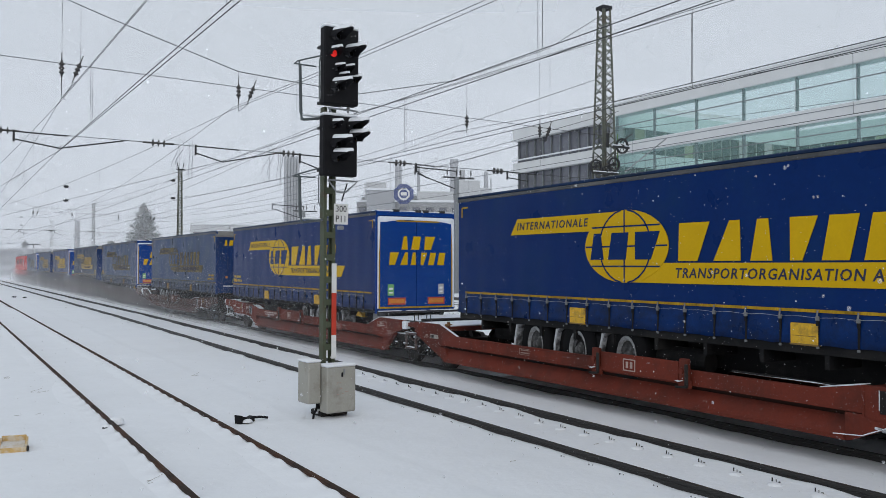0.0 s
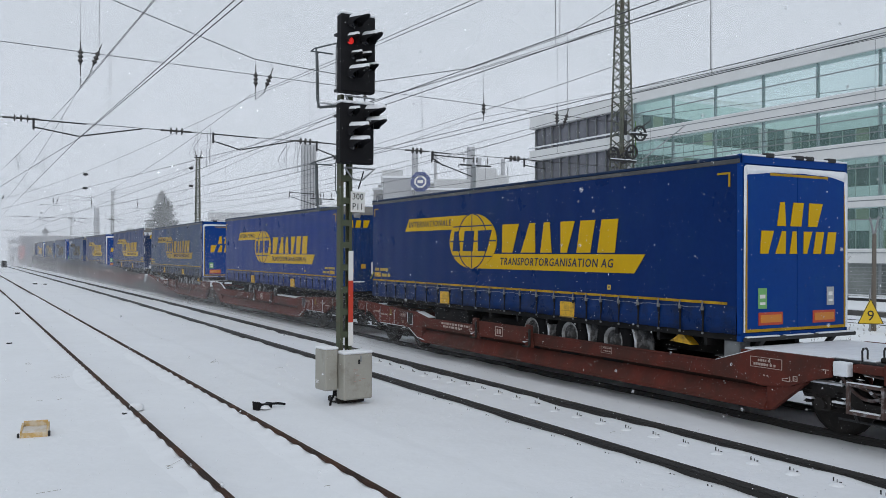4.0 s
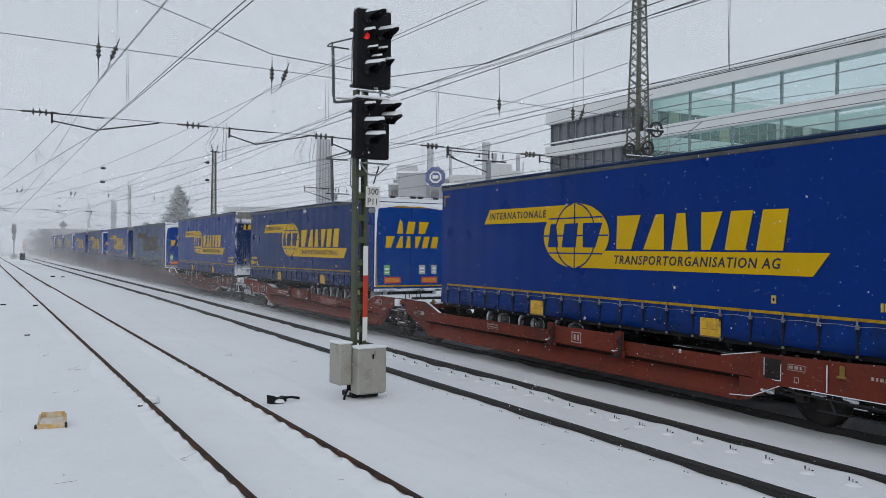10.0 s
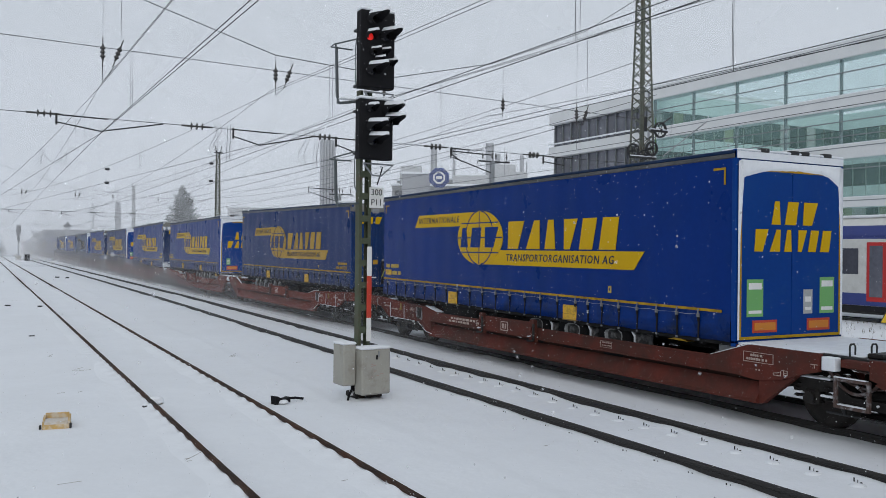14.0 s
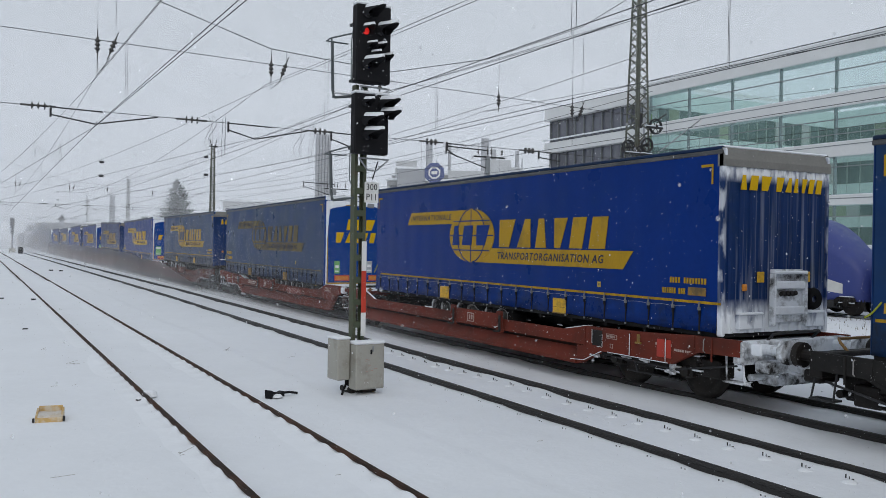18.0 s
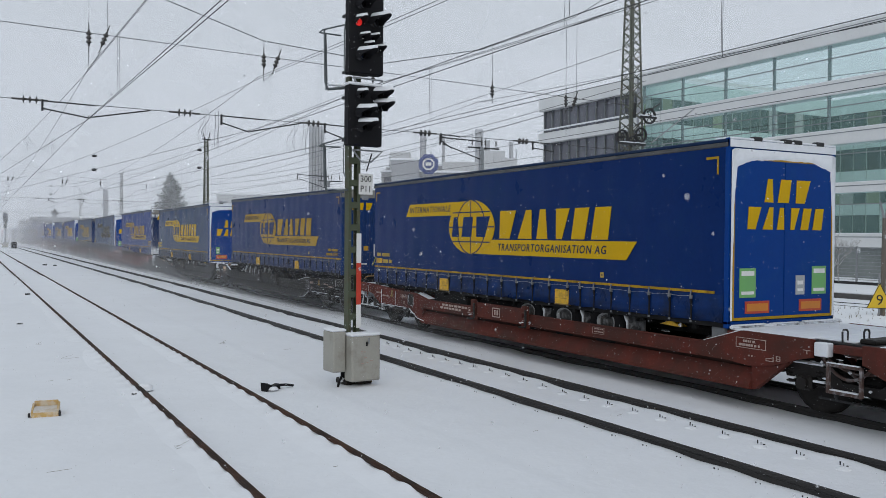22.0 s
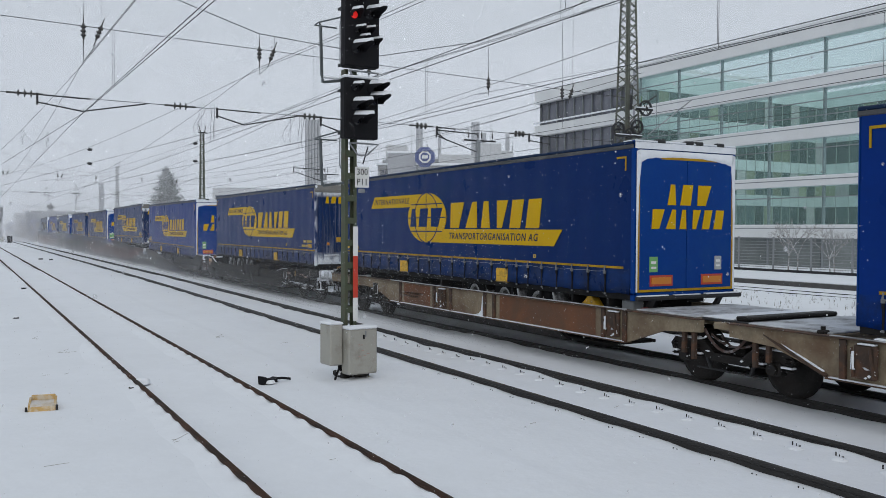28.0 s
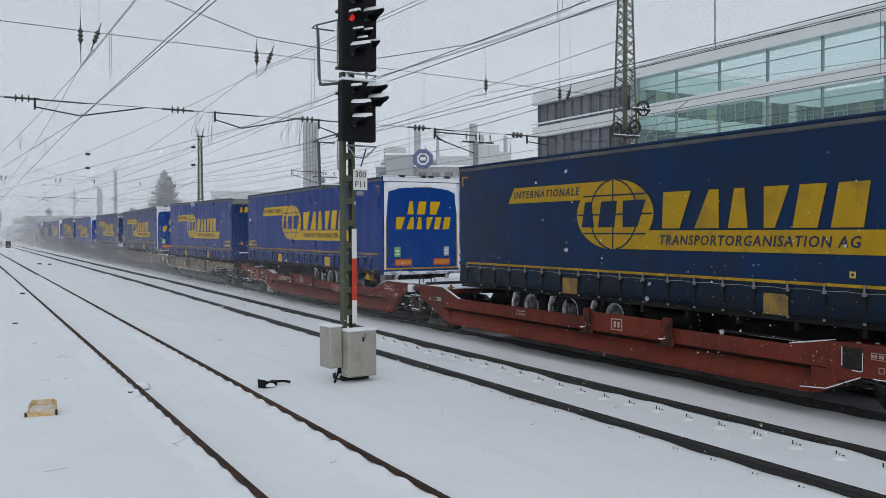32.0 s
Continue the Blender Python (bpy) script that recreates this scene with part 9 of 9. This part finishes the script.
def build_railcar(first, last, number):
    ob = thing("railcar", Matrix(), "white and blue railcar with red doors on the far track", "train", "railcar units")
    a, b = 0.25, UNIT - 0.25
    nose = 3.4
    y0, y1 = (a + nose if last else a), (b - nose if first else b)
    sect = [(-1.42, 0.55), (-1.47, 1.0), (-1.47, 3.1), (-1.35, 3.6), (-0.9, 3.95), (0.9, 3.95), (1.35, 3.6), (1.47, 3.1), (1.47, 1.0), (1.42, 0.55)]
    s = Shape()
    s.prism(sect, "y", y0, y1)
    part("body", s.mesh("body", RAILCAR_WHITE), ob, "white railcar body")
    for cond, yy, sgn in ((first, y1, 1), (last, y0, -1)):
        if cond:
            # rounded nose: the section shrinks and sinks towards the tip
            s, n_, rings = Shape(), len(sect), 8
            p = []
            for r in range(rings + 1):
                u = r / rings
                p += [(x * (1 - 0.45 * u ** 2.2), yy + sgn * nose * u, 0.55 + (z - 0.55) * (1 - 0.62 * u ** 2.0)) for x, z in sect]
            s.add(p, [(r * n_ + i, r * n_ + (i + 1) % n_, (r + 1) * n_ + (i + 1) % n_, (r + 1) * n_ + i) for r in range(rings) for i in range(n_)] + [tuple(range(rings * n_, rings * n_ + n_))])
            part("nose", s.mesh("nose", RAILCAR_BLUE, True), ob, "rounded blue cab nose")
            s = Shape()
            q = []
            for r in range(6):
                u = 0.1 + 0.7 * r / 5
                k1, k2 = (1 - 0.45 * u ** 2.2) * 1.475, 1 - 0.62 * u ** 2.0
                q += [(-k1, yy + sgn * nose * u, 0.55 + 0.5 * k2), (-k1, yy + sgn * nose * u, 0.55 + 1.15 * k2)]
            s.add(q, [(2 * r, 2 * r + 2, 2 * r + 3, 2 * r + 1) for r in range(5)])
            part("nose_band", s.mesh("nose_band", RAILCAR_WHITE, True), ob, "white band round the nose")
            s = Shape()
            q = []
            for r in range(5):
                u = 0.02 + 0.5 * r / 4
                k1, k2 = (1 - 0.45 * u ** 2.2) * 1.478, 1 - 0.62 * u ** 2.0
                q += [(-k1, yy + sgn * nose * u, 0.55 + 1.22 * k2), (-k1, yy + sgn * nose * u, 0.55 + (2.5 - 1.2 * r / 4) * k2)]
            s.add(q, [(2 * r, 2 * r + 2, 2 * r + 3, 2 * r + 1) for r in range(4)])
            part("cab_window", s.mesh("cab_window", GLASS_DARK, True), ob, "dark curved cab window")
    for z0, z1, nm in ((0.56, 1.02, "sill_band"), (3.2, 3.58, "roof_band")):
        s = Shape()
        s.box(-1.482, -1.465, y0, y1, z0, z1 if nm == "sill_band" else 3.25)
        part(nm, s.mesh(nm, RAILCAR_BLUE), ob, "blue band")
    s = Shape()
    s.prism([(-1.476, 3.12), (-1.36, 3.62), (-1.34, 3.6), (-1.46, 3.1)], "y", y0, y1)
    part("cornice", s.mesh("cornice", RAILCAR_BLUE), ob)
    s = Shape()
    s.box(-1.0, 1.0, y0 + 0.3, y1 - 0.3, 3.94, 4.05, 0.03)
    part("roof_snow", s.mesh("roof_snow", SNOW_LUMP), ob)
    doors = (5.4,)
    win = stored("railcar_window", GLASS_DARK, lambda: Shape().box(-1.486, -1.468, 0, 1.6, 1.75, 2.75, 0.008))
    y = y0 + 0.7
    while y < y1 - 1.7:
        if all(abs(y + 0.8 - d) > 1.75 for d in doors):
            part("window", win, ob, place=pose(0, y, 0))
            y += 1.9
        else:
            y += 0.35
    for d in doors:
        s = Shape()
        s.box(-1.485, -1.468, d - 0.75, d + 0.75, 0.72, 2.98, 0.01)
        dr = part("door", s.mesh("door", RAILCAR_RED), ob, "red sliding door with tall panes")
        for k in (-0.62, 0.08):
            s = Shape()
            s.box(-1.495, -1.483, d + k, d + k + 0.54, 0.9, 2.85, 0.01)
            part("pane", s.mesh("pane", GLASS_DARK), dr)
    s = Shape()
    s.box(-1.2, 1.2, a + 1, b - 1, 0.3, 0.6, 0.03)
    part("underframe", s.mesh("underframe", DARK_STEEL), ob)
    for yy in (1.6,):
        build_bogie(ob, yy)
    if not last:
        s = Shape()
        s.box(-1.25, 1.25, -0.26, 0.26, 0.8, 3.7, 0.04)
        part("gangway", s.mesh("gangway", DARK_STEEL), ob)
    return ob


railcars = []
for k in range(10):
    railcars.append((build_railcar(k in (0, 7), k in (6, 9), k), -UNIT * (k + 1)))


# ---------------------------------------------------------------- falling snow and haze
def flake_look(name, cover):
    """Thin ice that scatters light to both sides and lets some through."""
    m = bpy.data.materials.new(name)
    m.use_nodes = True
    n, l = m.node_tree.nodes, m.node_tree.links
    n.remove(n["Principled BSDF"])
    d, s, a = n.new("ShaderNodeBsdfDiffuse"), n.new("ShaderNodeBsdfTranslucent"), n.new("ShaderNodeMixShader")
    d.inputs["Color"].default_value = s.inputs["Color"].default_value = (0.95, 0.96, 0.98, 1)
    t, b = n.new("ShaderNodeBsdfTransparent"), n.new("ShaderNodeMixShader")
    b.inputs["Fac"].default_value = cover
    l.new(d.outputs["BSDF"], a.inputs[1])
    l.new(s.outputs["BSDF"], a.inputs[2])
    l.new(t.outputs["BSDF"], b.inputs[1])
    l.new(a.outputs["Shader"], b.inputs[2])
    l.new(b.outputs["Shader"], n["Material Output"].inputs["Surface"])
    return m


def build_flakes():
    """Snowflakes in a tall body of air that sinks: small crisp ones, and a few loose clumps close by."""
    rnd, v, f, soft = random.Random(11), [], [], []
    base = [(1, 0, 0), (-1, 0, 0), (0, 1, 0), (0, -1, 0), (0, 0, 1), (0, 0, -1)]
    faces = [(0, 2, 4), (2, 1, 4), (1, 3, 4), (3, 0, 4), (2, 0, 5), (1, 2, 5), (3, 1, 5), (0, 3, 5)]
    ball = Shape().turned([(0.0, -1.0), (0.5, -0.87), (0.87, -0.5), (1.0, 0.0), (0.87, 0.5), (0.5, 0.87), (0.0, 1.0)], "z", 10)

    def put(x, y, z, r, shape, kind):
        n = len(v)
        v.extend([(x + r * p[0], y + r * p[1], z + r * p[2] * 1.2) for p in shape[0]])
        f.extend([tuple(n + i for i in q) for q in shape[1]])
        soft.extend([kind] * len(shape[1]))
    for _ in range(80000):
        d, a = rnd.uniform(2.5, 24.0), radians(rnd.uniform(-3, 60))
        r = rnd.choice((0.0018, 0.0022, 0.0028, 0.0036, 0.0046)) * (0.55 + 0.45 * min(1.0, d / 9.0))
        put(d * math.sin(a), d * math.cos(a), rnd.uniform(0, 46), r, (base, faces), 0)
    for _ in range(900):
        d, a, z = rnd.uniform(2.0, 9.0), radians(rnd.uniform(-3, 60)), rnd.uniform(0, 46)
        r = rnd.uniform(0.6, 1.0) * 0.0026 * d ** 0.6
        for k, q in enumerate((1.0, 0.78, 0.52)):
            put(d * math.sin(a), d * math.cos(a), z, r * q * 1.6, (ball.v, ball.f), 1)
    me = bpy.data.meshes.new("snowfall")
    me.from_pydata(v, [], f)
    me.materials.append(flake_look("snowflake", 0.7))
    me.materials.append(flake_look("loose_snow_clump", 0.09))
    me.polygons.foreach_set("material_index", soft)
    return solid("snowfall", me, "snowflakes falling through the air", "snow", kind="stuff")


snowfall = build_flakes()


def build_haze():
    for k, (r, cover) in enumerate(((118, 0.12), (165, 0.25), (225, 0.34), (320, 0.64))):
        n = 40
        v, f = [], []
        for i in range(n + 1):
            a = radians(-30 + 125 * i / n)
            for z in (-0.1, 70.0):
                v.append((r * math.sin(a), r * math.cos(a), z))
        f = [(2 * i, 2 * i + 2, 2 * i + 3, 2 * i + 1) for i in range(n)]
        me = bpy.data.meshes.new("haze")
        me.from_pydata(v, [], f)
        me.polygons.foreach_set("use_smooth", [True] * n)
        me.materials.append(snow_air("driving_snow_%d" % k, cover))
        ob = solid("snow_haze", me, "thin veil of driving snow in the distance", "haze", kind="stuff")
        ob.visible_shadow = False


build_haze()


def build_spray():
    """Snow whirled up along the train: one sheet beside it that thickens away from the station."""
    m = snow_air("whirled_snow", 0.58)
    n, l = m.node_tree.nodes, m.node_tree.links
    tc, sep = n.new("ShaderNodeTexCoord"), n.new("ShaderNodeSeparateXYZ")
    along, up, mul = n.new("ShaderNodeMapRange"), n.new("ShaderNodeMapRange"), n.new("ShaderNodeMath")
    l.new(tc.outputs["Object"], sep.inputs["Vector"])
    l.new(sep.outputs["Y"], along.inputs["Value"])
    l.new(sep.outputs["Z"], up.inputs["Value"])
    for q, a, b, c, d in ((along, 15.0, 80.0, 0.0, 1.0), (up, 0.2, 4.6, 1.0, 0.0)):
        for s, v in zip(("From Min", "From Max", "To Min", "To Max"), (a, b, c, d)):
            q.inputs[s].default_value = v
    mul.operation = "MULTIPLY"
    l.new(along.outputs["Result"], mul.inputs[0])
    fall = n.new("ShaderNodeMath")
    fall.operation = "POWER"
    fall.inputs[1].default_value = 1.9
    l.new(up.outputs["Result"], fall.inputs[0])
    l.new(fall.outputs[0], mul.inputs[1])
    mix = next(q for q in n if q.type == "MIX_SHADER" and q.inputs["Fac"].is_linked)
    old = mix.inputs["Fac"].links[0].from_socket
    both = n.new("ShaderNodeMath")
    both.operation, both.use_clamp = "MULTIPLY", True
    l.new(old, both.inputs[0])
    l.new(mul.outputs[0], both.inputs[1])
    l.new(both.outputs[0], mix.inputs["Fac"])
    me = bpy.data.meshes.new("spray")
    me.from_pydata([(10.0, 14.5, -0.1), (10.0, 420, -0.1), (10.0, 420, 5.3), (10.0, 14.5, 5.3)], [], [(0, 1, 2, 3)])
    me.materials.append(m)
    solid("snow_spray", me, "snow whirled up beside the moving train", "haze", kind="stuff").visible_shadow = False


build_spray()


# ---------------------------------------------------------------- what moves
DRIFT = (-0.22, 0.06, 0.24, 0.3, 0.28, 0.25, 0.21, 0.17, 0.08, 0.0, -0.06, 0.0, 0.0, 0.05, 0.06, 0.08, 0.11, 0.13, 0.08, 0.08, 0.1, 0.08, 0.12, 0.1, -0.03, 0.02, -0.03, -0.1, -0.15, -0.16, 0.04, 0.1, 0.15)


def way(t):
    """Metres that the freight train has gone by t seconds; it slows a little."""
    k = min(int(t), 31)
    more = DRIFT[k] + (DRIFT[k + 1] - DRIFT[k]) * (t - k)
    return more + 13.81 * t + 0.0391853 * t ** 2 - 0.00337807 * t ** 3 + 3.77016e-05 * t ** 4


def motions():
    times = list(range(33))
    for ob, start in vehicles:
        walk(ob, [(t, pose(TRACK_C, start + way(t), 0.0)) for t in times])
    for ob, start in railcars:
        walk(ob, [(t, pose(TRACK_F, start + 25.85 + 15.0 * (t - 13.3), 0.0)) for t in times])
    walk(snowfall, [(t, pose(-0.02 * t, 0, -1.35 * t)) for t in (0, 16, 32)])
    # every wheel turns with the way gone: one set of keys serves all
    first = WHEEL_LIST[0]
    walk(first, [(k / 30, pose(0, 0, 0, -math.degrees(way(k / 30) / 0.46))) for k in range(961)])
    action = first.animation_data.action
    for w in WHEEL_LIST[1:]:
        w.rotation_mode = "QUATERNION"
        w.animation_data_create()
        w.animation_data.action = action
        w.animation_data.action_slot = first.animation_data.action_slot


motions()
